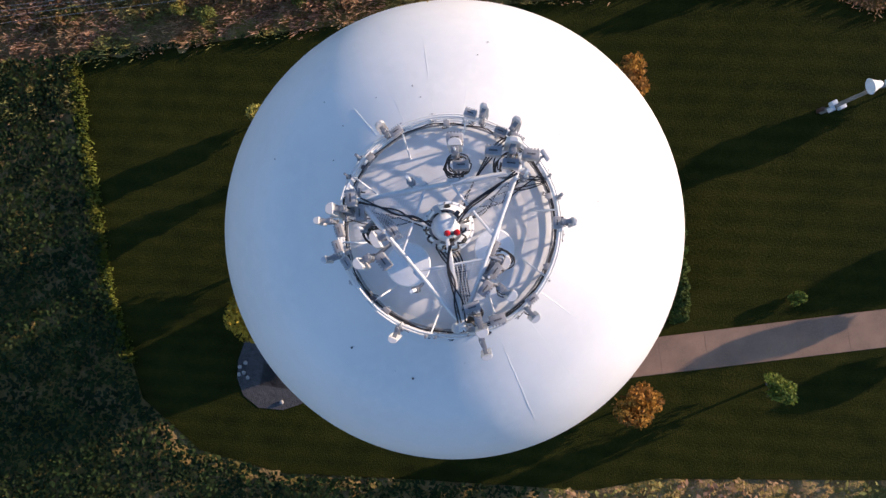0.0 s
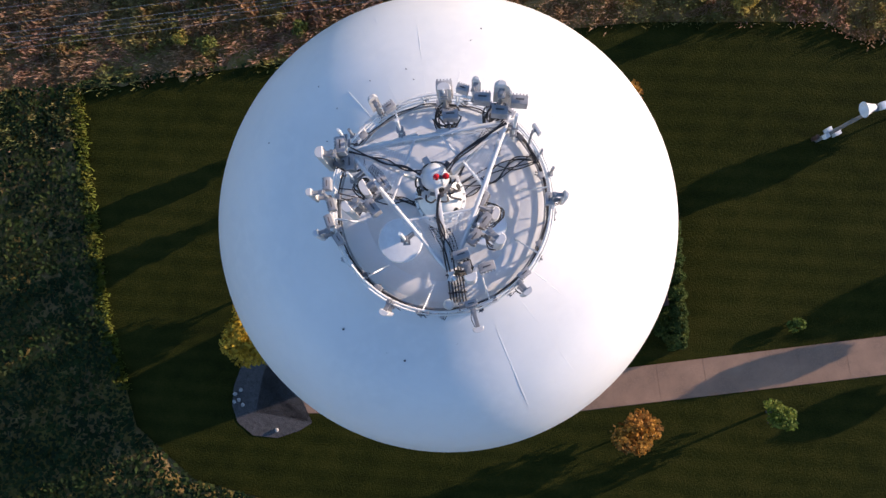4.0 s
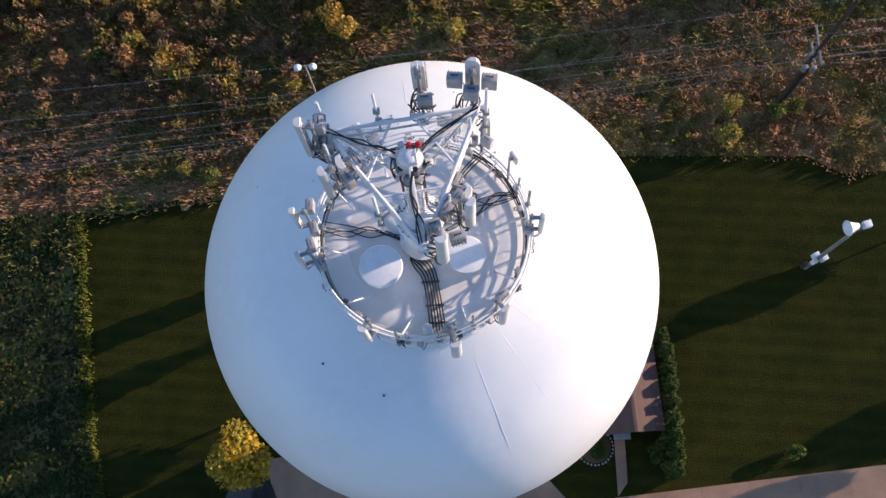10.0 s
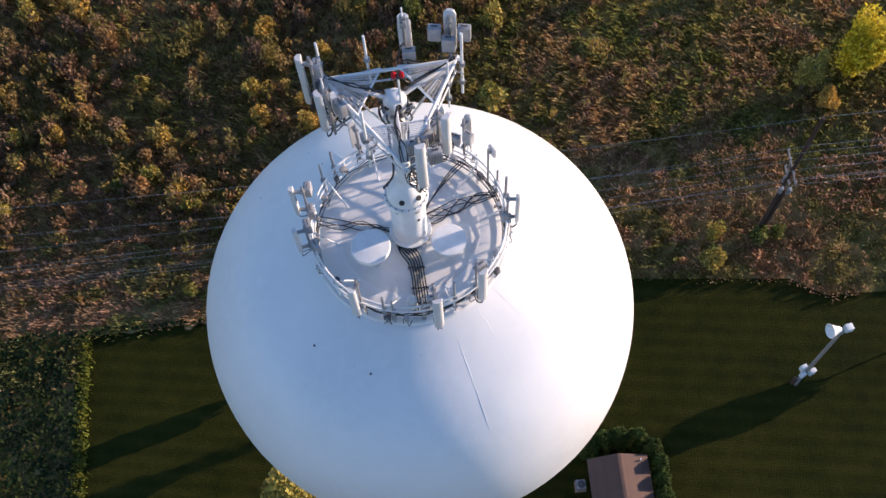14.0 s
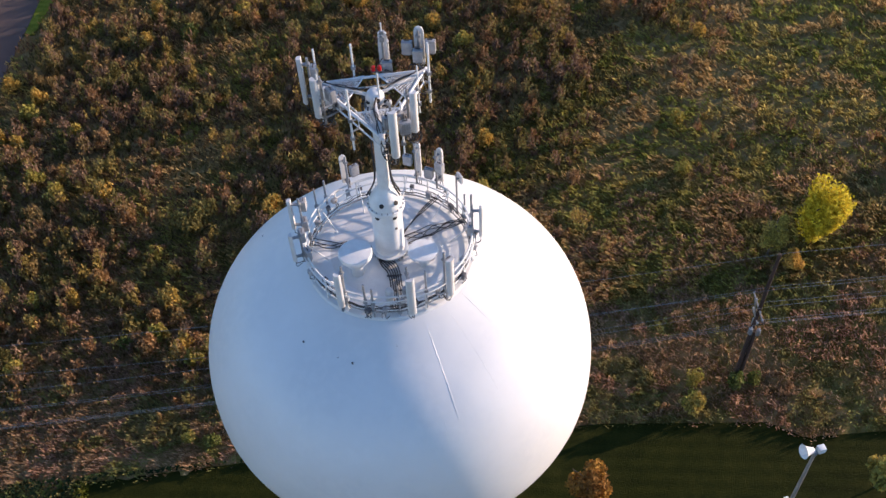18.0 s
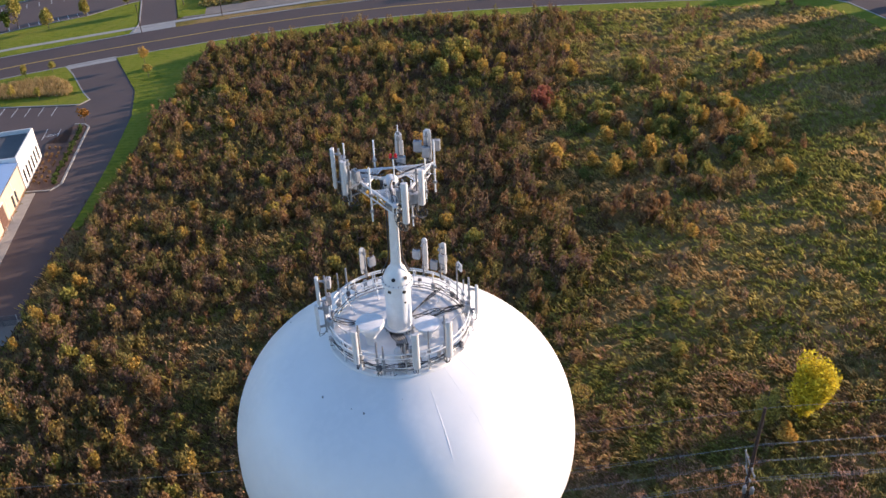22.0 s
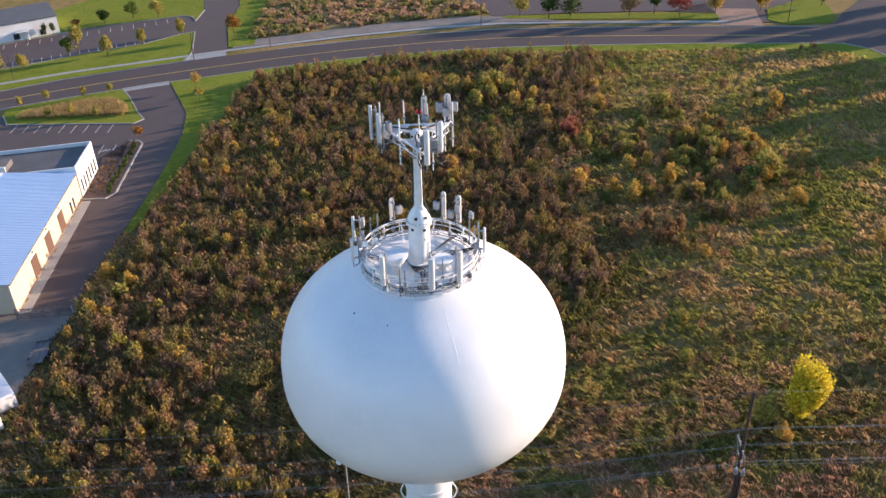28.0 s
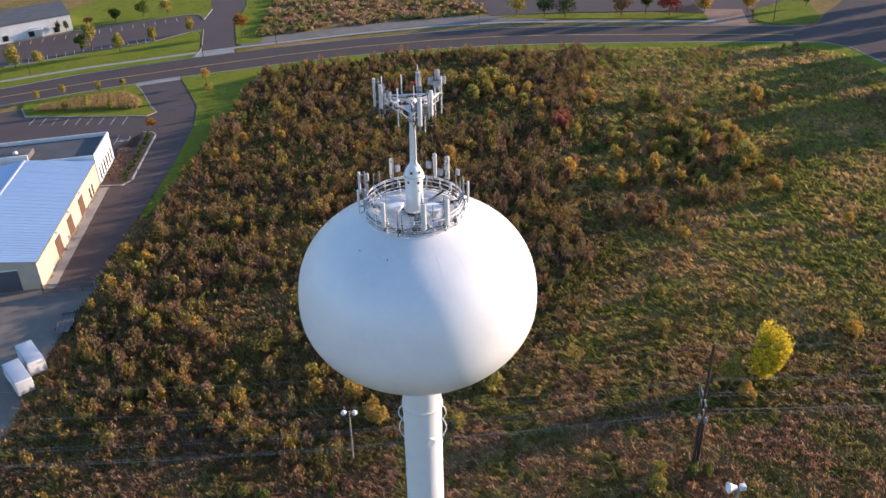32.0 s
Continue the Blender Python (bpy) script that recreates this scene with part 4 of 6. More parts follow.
def grating(parent, apex, spread):
    """A three-cornered walkway of bars between an arm's tip and the hub."""
    fr = B()
    a, h = apex * 0.93, apex * 0.36
    side = Vector((-apex.y, apex.x, 0)).normalized() * spread
    L, R = h + side, h - side
    for p, q in ((a, L), (a, R), (L, R)):
        tube(fr, [p, q], 0.03, 6)
    g = part("walkway", fr, STEELW, parent, "white three-cornered grating walkway")
    n = 22
    for k in range(1, n):
        s = k / n
        p, q = a + (L - a) * s, a + (R - a) * s
        b = B()
        d = (q - p)
        m = Matrix.Translation((p + q) / 2) @ d.to_track_quat("X", "Z").to_matrix().to_4x4()
        box(b, d.length, 0.011, 0.02, m)
        part("bar", b, STEELW, g)
    for k in range(1, 14):
        s = k / 14
        e = L + (R - L) * s
        b = B()
        p = e + (a - e) * 0.0
        q = e + (a - e) * (0.86 - abs(s - 0.5) * 0.2)
        d = q - p
        m = Matrix.Translation((p + q) / 2 + Vector((0, 0, 0.012))) @ d.to_track_quat("X", "Z").to_matrix().to_4x4()
        box(b, d.length, 0.010, 0.02, m)
        part("bar", b, STEELW, g)
    return g


def build_platform():
    t = thing("antenna_platform", pose(PC.x, PC.y, PZ), "white triangular steel antenna platform round the mast head", "platform")
    for p, q in ((PW, PN), (PN, PS), (PS, PW)):
        d = (q - p).normalized()
        part("face_pipe", rod(B(), p - d * 0.15, q + d * 0.15, 0.05, seg=12), STEELW, t)
        up = Vector((0, 0, -0.42))
        part("face_pipe", rod(B(), p + d * 0.1 + up, q - d * 0.1 + up, 0.032, seg=12), STEELW, t)
        for s in (0.04, 0.35, 0.65, 0.96):
            w = p + (q - p) * s
            part("spacer", rod(B(), w, w + up, 0.022), STEELW, t)
    for c in (PW, PN, PS):
        part("arm", box(B(), c.length - 0.2, 0.09, 0.10, Matrix.Translation(c * 0.53 + Vector((0, 0, 0.0))) @ pose(0, 0, 0, 0, 0, math.degrees(math.atan2(c.y, c.x))), 0.012), STEELW, t)
        part("knee_brace", rod(B(), c * 0.8 + Vector((0, 0, -0.05)), c * 0.12 + Vector((0, 0, -1.35)), 0.035, seg=10), STEELW, t)
        grating(t, c, 0.86)
    return t


build_platform()
GP = "aerials on the mast-head platform"


def standoff(t, x, y):
    """Short arms from the platform's nearest pipe to an aerial's own pipe."""
    best = None
    for p, q in ((PW + PC, PN + PC), (PN + PC, PS + PC), (PS + PC, PW + PC)):
        d = q - p
        s = max(0.0, min(1.0, (Vector((x, y, 0)) - p).dot(d) / d.length_squared))
        c = p + d * s
        if best is None or (c - Vector((x, y, 0))).length < (best - Vector((x, y, 0))).length:
            best = c
    inv = t.matrix_basis.inverted()
    for dz in (0.0, -0.42):
        a, b = Vector((best.x, best.y, PZ + dz)), Vector((x, y, PZ + dz))
        if (a - b).length > 0.05:
            part("standoff", rod(B(), inv @ a, inv @ (b + (b - a).normalized() * 0.05), 0.032, seg=8), GALV, t)

PB = [(0.30, -0.12, 0.35, 0), (-0.30, -0.16, 0.1, 0)]
for x, y, zc, az, h, w, tall, rads, off, lab in (
    (0.45, 1.02, 57.20, 88, 1.30, 0.30, False, [(0.0, 0.36, -0.55, 0), (0.1, -0.20, -0.5, 0), (0.0, 0.34, -0.05, 0)], 0.20, "grey panel aerial with stacked radio units behind it"),
    (1.66, 0.92, 57.28, 80, 1.50, 0.34, True, [(-0.40, 0.0, 0.05, 0), (0.40, -0.02, 0.15, 0), (0.0, -0.22, -0.1, 0)], 0.22, "pale panel aerial flanked by grey radio boxes"),
    (-2.02, 0.02, 56.95, 178, 1.86, 0.26, False, [(0.25, -0.12, 0.15, 0), (-0.05, -0.25, -0.35, 0), (0.28, -0.05, -0.5, 0)], 0.28, "long pale panel aerial on the platform corner"),
    (-1.58, -1.06, 57.15, 212, 1.55, 0.26, False, [(-0.25, -0.2, 0.1, 0)], 0.26, "long pale panel aerial on the platform corner"),
    (-1.30, -0.62, 56.75, 205, 0.70, 0.40, False, [(0.0, -0.24, -0.35, 0), (0.3, -0.2, -0.5, 20)], 0.20, "short broad panel aerial among cable loops"),
    (0.64, -2.58, 56.82, -77, 1.86, 0.28, False, [(-0.40, 0.14, 0.1, 0), (0.05, -0.28, 0.1, 0)], 0.30, "pale panel aerial beside a grey radio cabinet"),
    (1.18, -1.94, 57.1, -42, 1.60, 0.26, False, [(0.22, -0.25, -0.4, 0), (-0.22, -0.3, -0.6, 0)], 0.30, "slim pale panel aerial below the platform edge"),
    (1.22, -1.35, 56.2, -30, 0.60, 0.34, False, [(0.25, -0.15, -0.1, 0), (-0.2, -0.25, 0.0, 0)], 0.18, "grey radio and aerial cluster among cable loops"),
):
    standoff(aerial(x, y, zc, az, h, w, 0.17, off, pole=(h * 0.78, h * 0.5), radios=rads, tall=tall, label=lab, group=GP, loops=4), x, y)
for x, y, z0, z1, r in ((-0.59, 0.55, 56.0, 57.92, 0.035), (-1.84, 0.47, 56.1, 57.87, 0.035), (1.95, 0.47, 55.32, 57.84, 0.04), (-0.70, -1.85, 55.43, 57.94, 0.04), (0.45, 1.02, 57.6, 58.35, 0.022), (1.55, 0.1, 55.2, 57.2, 0.03), (0.95, -1.7, 55.0, 57.2, 0.03), (-1.75, -0.4, 55.4, 57.5, 0.03)):
    standoff(pipe_stub(x, y, z0, z1, "thin white whip aerial clamped to the platform", r, group="whip aerials on the platform"), x, y)
bcn = thing("obstruction_light", pose(0.25, -0.70, 56.55), "twin red obstruction light on a thin white stem", "beacon")
part("stem", rod(B(), (0, 0, -0.3), (0, 0, 1.15), 0.03), STEELW, bcn)
part("crossbar", box(B(), 0.36, 0.08, 0.07, at(0, 0, 1.16), 0.01), DARK, bcn)
for s in (-1, 1):
    part("lamp", lathe(B(), [(0.0, 1.18), (0.06, 1.18), (0.07, 1.22), (0.07, 1.30), (0.045, 1.36), (0, 1.38)], 20), RED, bcn, "red glass lamp").matrix_basis = pose(0.10 * s, 0, 0)


# ---- cables on the roof and the platform ----
def cable(name, pts, r, label, n=8, group="cables on the tower top"):
    return solo(name, tube(B(), curve_pts(pts, n), r, 6), CABLE, label, "cable", group)


def roof_line(pts, lift=0.03):
    return [(x, y, deck_z(x, y) + lift + k) for x, y, k in pts]


crng = random.Random(11)
tray = thing("cable_run", pose(0, 0, 0), "flat run of black cables strapped across the tank roof", "cable tray")
for k in range(6):
    o = (k - 2.5) * 0.085
    part("cable", tube(B(), curve_pts(roof_line([(-0.45, -0.72 + o * 0.3, 0.1), (-0.12 + o, -0.95 + o * 0.5, 0.06), (0.10 + o, -1.35 + o * 0.4, 0.06), (0.20 + o, -2.1, 0.06), (0.27 + o * 1.1, -3.15, 0.1)]), 6), 0.022, 6), CABLE, tray)
for xx, yy in ((0.13, -1.55), (0.22, -2.3), (0.26, -2.85)):
    part("strap", box(B(), 0.58, 0.05, 0.05, at(xx, yy, deck_z(xx, yy) + 0.07)), DARK, tray)
for k in range(4):
    j = lambda: crng.uniform(-0.22, 0.22)
    cable("loose_cable", roof_line([(-0.55, -0.1 + j(), 0.08), (-1.1, 0.05 + j(), 0.02), (-1.7, 0.2 + j(), 0.12 * crng.random()), (-2.4, 0.3 + j(), 0.02), (-3.15, 0.45 + j(), 0.2)]), 0.018, "black cable lying loose across the roof")
for k in range(6):
    j = lambda: crng.uniform(-0.3, 0.3)
    cable("loose_cable", roof_line([(0.55, 0.15 + j(), 0.08), (1.1, 0.45 + j(), 0.02), (1.7, 0.75 + j(), 0.16 * crng.random()), (2.3, 0.9 + j(), 0.04), (3.05, 1.1 + j(), 0.25)]), 0.018, "black cable lying loose across the roof")
for k in range(3):
    j = lambda: crng.uniform(-0.15, 0.15)
    cable("loose_cable", roof_line([(0.45, 0.5 + j(), 0.08), (0.9, 1.3 + j(), 0.04), (1.5, 2.0 + j(), 0.1), (2.1, 2.5 + j(), 0.3)]), 0.022, "black cable lying loose across the roof")
for rr, hh, a0, a1 in ((3.28, 0.30, 150, 420), (3.25, 0.36, 160, 400), (3.3, 0.55, 200, 300), (3.27, 0.48, -60, 60), (3.24, 0.26, 30, 160), (3.3, 0.42, 240, 330)):
    pts = []
    for i in range(28):
        a = radians(a0 + (a1 - a0) * i / 27)
        pts.append((TOPX + (rr - 0.04 + crng.uniform(-0.04, 0.03)) * math.cos(a), TOPY + (rr - 0.04 + crng.uniform(-0.04, 0.03)) * math.sin(a), DECKZ + hh + crng.uniform(-0.06, 0.05)))
    solo("railing_cable", tube(B(), pts, 0.022, 6), CABLE, "black cable bundle tied along the railing", "cable", "cables on the railing")
for c in (PW, PN, PS):
    for k in range(3):
        sd = Vector((-c.y, c.x, 0)).normalized()
        w = lambda: sd * crng.uniform(-0.10, 0.10)
        p = [PC + q for q in (c * 0.16 + w() + Vector((0, 0, PZ + 0.2)), c * 0.35 + w() + Vector((0, 0, PZ + 0.09)), c * 0.55 + w() + Vector((0, 0, PZ + 0.1)), c * 0.75 + w() + Vector((0, 0, PZ + 0.09)), c * 0.97 + w() + Vector((0, 0, PZ + 0.16)))]
        cable("platform_cable", p, 0.018, "black feeder cable along a platform arm", group="cables on the platform")
for k in range(9):
    a = radians(-90 + 360 * k / 9)
    o = Vector((math.cos(a), math.sin(a), 0))
    tw = Vector((-o.y, o.x, 0)) * crng.uniform(0.1, 0.3)
    p = [PC + q for q in (o * 0.36 + Vector((0, 0, PZ - 0.22)), o * 0.44 + tw * 0.4 + Vector((0, 0, PZ - 0.15 - 0.2 * crng.random())), o * 0.40 + tw + Vector((0, 0, PZ - 0.6)), o * 0.26 + tw + Vector((0, 0, PZ - 0.95)))]
    cable("hub_cable", p, 0.022, "black feeder cable looping into the mast cap", group="cables on the platform")
for cx, cy, zz in ((-1.55, -0.5, 55.9), (1.25, -1.35, 55.7), (0.45, 0.85, 56.3), (0.5, -2.5, 55.9), (-1.9, 0.2, 55.8), (1.6, 0.75, 56.2)):
    for k in range(7):
        pts = []
        r0 = crng.uniform(0.16, 0.34)
        ph = crng.uniform(0, 6)
        for i in range(9):
            a = ph + 5.2 * i / 8
            pts.append((cx + r0 * math.cos(a), cy + r0 * math.sin(a) * 0.8 + crng.uniform(-0.05, 0.05), zz - 0.08 * i + 0.3 * math.sin(a + k) + 0.3))
        cable("coiled_cable", pts, 0.017, "loop of slack black cable hanging from the platform", 4, "slack cables on the platform")
for s, (x, y) in enumerate(((0.30, 0.05), (0.30, -0.12), (-0.32, -0.05))):
    cable("riser_cable", [(x * 0.9 + 0.08, y * 0.9 - 0.45, 55.4), (x * 0.9 + 0.06, y - 0.38, 54.0), (x + 0.05, y - 0.33, 52.6), (x * 2.0, y * 1.5 - 0.25, 51.75)], 0.035, "black cable running down the mast", group="cables on the mast")
for k in range(30):
    a = 2 * math.pi * (k + crng.uniform(-0.3, 0.3)) / 30
    o = Vector((math.cos(a), math.sin(a), 0)) * (RING + crng.choice((-0.1, 0.09)))
    j = thing("rail_box", pose(TOPX + o.x, TOPY + o.y, DECKZ + crng.uniform(0.35, 0.95), 0, 0, math.degrees(a)), "small grey junction box clamped to the railing", "junction box", "boxes on the railing")
    part("box", box(B(), crng.uniform(0.1, 0.2), crng.uniform(0.12, 0.26), crng.uniform(0.14, 0.34), None, 0.012), RADIO if k % 3 else DARK, j)
    part("clamp", box(B(), 0.26, 0.06, 0.06, None, 0.01), GALV, j)
    for q in range(2):
        pts = [(crng.uniform(-0.05, 0.05), 0.03 * q, -0.1), (crng.uniform(-0.15, 0.15), crng.uniform(-0.2, 0.2), -0.3), (crng.uniform(-0.1, 0.1), crng.uniform(-0.3, 0.3), -0.42)]
        part("lead", tube(B(), curve_pts(pts, 4), 0.014, 5), CABLE, j)
# small dark bolts and stains on the roof plates
for k in range(14):
    r, a = crng.uniform(3.6, 6.2), crng.uniform(0, 6.28)
    bb = B()
    rod(bb, (0, 0, -0.02), (0, 0, 0.03), crng.uniform(0.012, 0.022), seg=8)
    solo("roof_stud", bb, DARK, "small dark steel stud on the roof plate", "stud", "studs on the tank roof", m=pose(r * math.cos(a), r * math.sin(a), dome(r)))
for (x, y) in ((-3.47, -3.69), (-1.60, -4.83)):
    solo("roof_stud", rod(B(), (0, 0, -0.02), (0, 0, 0.06), 0.035, seg=8), DARK, "small dark steel stud on the roof plate", "stud", "studs on the tank roof", m=pose(x, y, dome(math.hypot(x, y))))


# ---- trees ----
def tree(x, y, h, rad, material, label, name="tree", leaf=0.28, count=2600, seed=1, trunk=0.35, zr=None, lumps=9, bare=0.25, far=False, fan=0.0):
    rng = np.random.default_rng(seed)
    t = thing(name, on_land(x, y), label, "tree")
    bm = B()
    tube(bm, [(0, 0, -0.3), (0.05, 0.02, h * 0.25), (-0.04, 0.05, h * 0.55), (0.02, 0, h * 0.86)], 0.06 * h * trunk, 7)
    for v in bm.verts:
        f = 1 - 0.75 * max(0, min(1, v.co.z / h))
        v.co.x *= f
        v.co.y *= f
    part("trunk", bm, BARK, t)
    for k in range(5 if far else 8):
        a = rng.uniform(0, 6.28)
        z0 = h * rng.uniform(bare, 0.6)
        L = rad * rng.uniform(0.55, 0.9)
        q = (math.cos(a) * L, math.sin(a) * L, z0 + L * rng.uniform(0.5, 1.0))
        mid = (q[0] * 0.45, q[1] * 0.45, z0 + (q[2] - z0) * 0.6)
        part("limb", tube(B(), [(0, 0, z0), mid, q], 0.012 * h * 0.5, 5), BARK, t)
    zr = zr or (h * (1 - bare)) / 2
    c = (0, 0, h - zr)
    P = cloud_points(rng, c, (rad, rad, zr), count, lumps)
    if fan:
        u = np.clip((P[:, 2] - (h - 2 * zr)) / (2 * zr), 0, 1)
        P[:, :2] *= (1 - fan + 1.6 * fan * u)[:, None]
    part("crown", quads_mesh("crown", leaves_at(P, leaf, rng, 0.3), material), None, t)
    return t


L_AMB = leaf_mat("amber_leaves", [(0.416, 0.272, 0.024), (0.352, 0.248, 0.028), (0.448, 0.304, 0.032), (0.272, 0.224, 0.032)], 1.2, trans=0.3)
tree(12.2, -13.2, 4.6, 1.75, L_ORA, "small round tree with orange autumn leaves on the lawn", seed=3, leaf=0.24, count=2600, bare=0.15, lumps=12)
tree(22.5, -12.4, 6.4, 1.1, L_GRN, "slender tree with bright green leaves by the driveway", seed=4, leaf=0.2, count=2600, bare=0.12, lumps=16)
tree(13.6, 12.2, 4.8, 1.85, L_ORA, "small tree with orange-brown autumn leaves on the lawn", seed=5, leaf=0.24, count=2400, bare=0.15, lumps=10)
tree(-16.5, -3.5, 7.2, 2.4, L_AMB, "tree with golden-yellow leaves beside the apron", seed=6, leaf=0.26, count=3400, bare=0.15, lumps=12)
tree(-16.5, -2.5, 7.6, 2.0, L_AMB, "tree top of bright yellow leaves beside the apron", seed=26, leaf=0.24, count=1700, bare=0.35, lumps=8)
tree(37.4, 10.6, 4.6, 1.6, L_OLV, "small olive-green tree on the lawn", seed=8, leaf=0.26, count=2000, bare=0.15)
tree(41.4, 39.2, 9.6, 2.5, L_YEL, "tall tree in brilliant yellow autumn leaf in the meadow", seed=7, leaf=0.25, count=11000, bare=0.08, lumps=40, fan=0.30)
tree(36.6, 38.2, 6.6, 1.5, L_OLV, "thin half-bare tree with a few yellow leaves in the meadow", seed=9, leaf=0.18, count=3200, bare=0.1)
tree(38.2, 36.2, 2.4, 1.4, L_GLD, "low bush with yellow leaves at the edge of the meadow", "bush", seed=10, leaf=0.22, count=1300, bare=0.05)
tree(-15.3, 12.3, 4.0, 1.1, L_OLV, "small olive-leaved tree at the north-west of the lawn", seed=14, leaf=0.26, count=2200, bare=0.12)
tree(-13.0, 8.4, 6.8, 2.4, L_OLV, "olive-leaved tree close under the tank", seed=15, leaf=0.28, count=4500, bare=0.12)
tree(-12.2, 1.8, 7.0, 2.6, L_OLV, "olive-leaved tree close under the tank", seed=16, leaf=0.28, count=4800, bare=0.12)
shrub = thing("shrub", on_land(25.3, -5.9), "small pale-leaved shrub on the lawn", "shrub")
srng = np.random.default_rng(12)
part("crown", quads_mesh("crown", leaves_at(cloud_points(srng, (0, 0, 0.55), (0.65, 0.65, 0.55), 420, 6), 0.16, srng, 0.3), L_GRN), None, shrub)
part("stem", rod(B(), (0, 0, -0.1), (0, 0, 0.5), 0.04), BARK, shrub)
for x, y in ((41.7, -3.1), (45.8, -7.1)):
    tree(x, y, 4.6, 1.3, L_OLV, "small round-headed tree with a bare stem on the lawn", seed=60 + int(x), leaf=0.28, count=3000, bare=0.5, lumps=9)
# trees to the east whose long shadows lie over the lawn
for i, (x, y, h, r) in enumerate(((62, -13, 9, 3.0), (84, -14, 13, 4.0), (64, -24, 10, 3.2), (58, 3.5, 7, 2.2))):
    tree(x, y, h, r, L_OLV, "tree with olive autumn leaves east of the lawn", seed=40 + i, leaf=0.42, count=1900, bare=0.12, far=True)

# tall trees beyond the side road, whose shadows lie over the meadow
for i, (x, y, h, r) in enumerate(((121, 171.5, 11, 3.6), (124, 166.5, 12, 4.0), (122, 157, 12, 4.2), (123, 146, 14, 5.0), (124, 138, 13, 4.4), (122, 129, 13, 4.6), (139, 214, 14, 5.0), (140, 203, 15, 5.0), (137, 192, 14, 5.0))):
    tree(x, y, h, r, L_OLV, "tall tree with olive autumn leaves beyond the side road", seed=300 + i, leaf=0.6, count=4200, bare=0.04, far=True, lumps=14)

# arborvitae hedge round the shed
for i, (x, y, h) in enumerate(((11.4, 4.4, 2.6), (12.55, 4.7, 2.9), (13.9, 4.9, 3.0), (15.3, 4.7, 3.1), (16.3, 3.7, 3.2), (16.55, 2.4, 3.3), (16.55, 1.1, 3.2), (16.5, -0.2, 3.3), (16.45, -1.5, 3.2), (16.4, -2.8, 3.3), (16.35, -4.1, 3.1), (16.3, -5.3, 3.0), (16.2, -6.3, 2.6), (15.4, -5.2, 1.7))):
    t = thing("arborvitae", on_land(x, y), "dense dark green arborvitae bush in a hedge by the shed", "hedge bush", "hedge round the shed")
    hr = np.random.default_rng(70 + i)
    k = 2600
    zz = hr.uniform(0, 1, k)
    ang = hr.uniform(0, 2 * math.pi, k)
    rr = 0.85 * (1 - zz ** 2.2 * 0.72) * hr.uniform(0.72, 1.08, k) * (1 + 0.12 * np.sin(ang * 5 + i))
    P = np.stack([rr * np.cos(ang), rr * np.sin(ang), zz * h], 1)
    part("crown", quads_mesh("crown", leaves_at(P, 0.14, hr, 0.1), L_DKG), None, t)
    part("stem", rod(B(), (0, 0, -0.1), (0, 0, h * 0.7), 0.07, 0.03), BARK, t)


# ---- the shed ----
def build_shed():
    w, L, hw, hr = 3.9, 5.95, 2.4, 3.3
    t = thing("shed", on_land(13.28, -0.35, 0.6), "low shed with a brown shingled gable roof beside the tower", "shed")
    body = B()
    pts = [(-w / 2, -0.6), (w / 2, -0.6), (w / 2, hw), (0, hr - 0.05), (-w / 2, hw)]
    vs = [[body.verts.new((x, y, z)) for x, z in pts] for y in (-L / 2, L / 2)]
    body.faces.new(list(reversed(vs[0])))
    body.faces.new(vs[1])
    for j in range(5):
        body.faces.new((vs[0][j], vs[0][(j + 1) % 5], vs[1][(j + 1) % 5], vs[1][j]))
    bmesh.ops.recalc_face_normals(body, faces=body.faces)
    part("wall", body, BRICKW, t, smooth=0)
    for s in (-1, 1):
        sl = math.atan2(hr - hw, w / 2)
        run = (w / 2 + 0.35) / math.cos(sl)
        m = Matrix.Translation((s * (w / 2 + 0.35) / 2, 0, hr - math.tan(sl) * (w / 2 + 0.35) / 2 + 0.05)) @ pose(0, 0, 0, 0, math.degrees(sl) * s, 0)
        r = part("roof", box(B(), run, L + 0.7, 0.10, m, 0.01), SHINGLE, t, "brown asphalt shingle roof slope", 0)
        for k in range(14):
            x = -run / 2 + run * (k + 0.5) / 14
            part("shingle_course", box(B(), run / 14 + 0.03, L + 0.74, 0.02, m @ at(x, 0, 0.058, 0, -1.2 * s, 0)), SHINGLE, r, smooth=0)
    part("ridge_cap", box(B(), 0.3, L + 0.7, 0.06, at(0, 0, hr + 0.1), 0.02), SHINGLE, t)
    part("roof_vent_pipe", rod(B(), (1.7, L / 2 - 0.1, 2.45), (1.7, L / 2 - 0.1, 2.95), 0.06), STEELW, t, "small white vent pipe")
    part("door", box(B(), 0.06, 0.95, 2.05, at(-w / 2 - 0.02, 1.0, 0.45 + 0.6), 0.01), DARK, t)
    return t


build_shed()
for x, y in ((-19.2, -8.0), (-18.9, -8.5), (-18.7, -7.7), (-18.6, -8.9), (-15.9, -11.1), (-19.3, -8.6)):
    bm = B()
    bmesh.ops.create_icosphere(bm, subdivisions=2, radius=0.17)
    for v in bm.verts:
        v.co *= 1 + 0.3 * noise.noise(v.co * 4 + Vector((x, y, 0)))
        v.co.z *= 0.7
    solo("boulder", bm, STONE, "pale rounded boulder in the gravel bed", "boulder", "boulders in the gravel", m=on_land(x, y, up=0.16))
steps = thing("concrete_steps", on_land(12.36, -6.1, -3), "narrow concrete path with steps from the shed to the driveway", "path")
part("path", box(B(), 0.8, 4.3, 0.16, at(0, 0, 0.02), 0.02), CONC, steps)
part("tread", box(B(), 0.8, 0.35, 0.12, at(0, 1.2, 0.14), 0.02), CONC, steps)
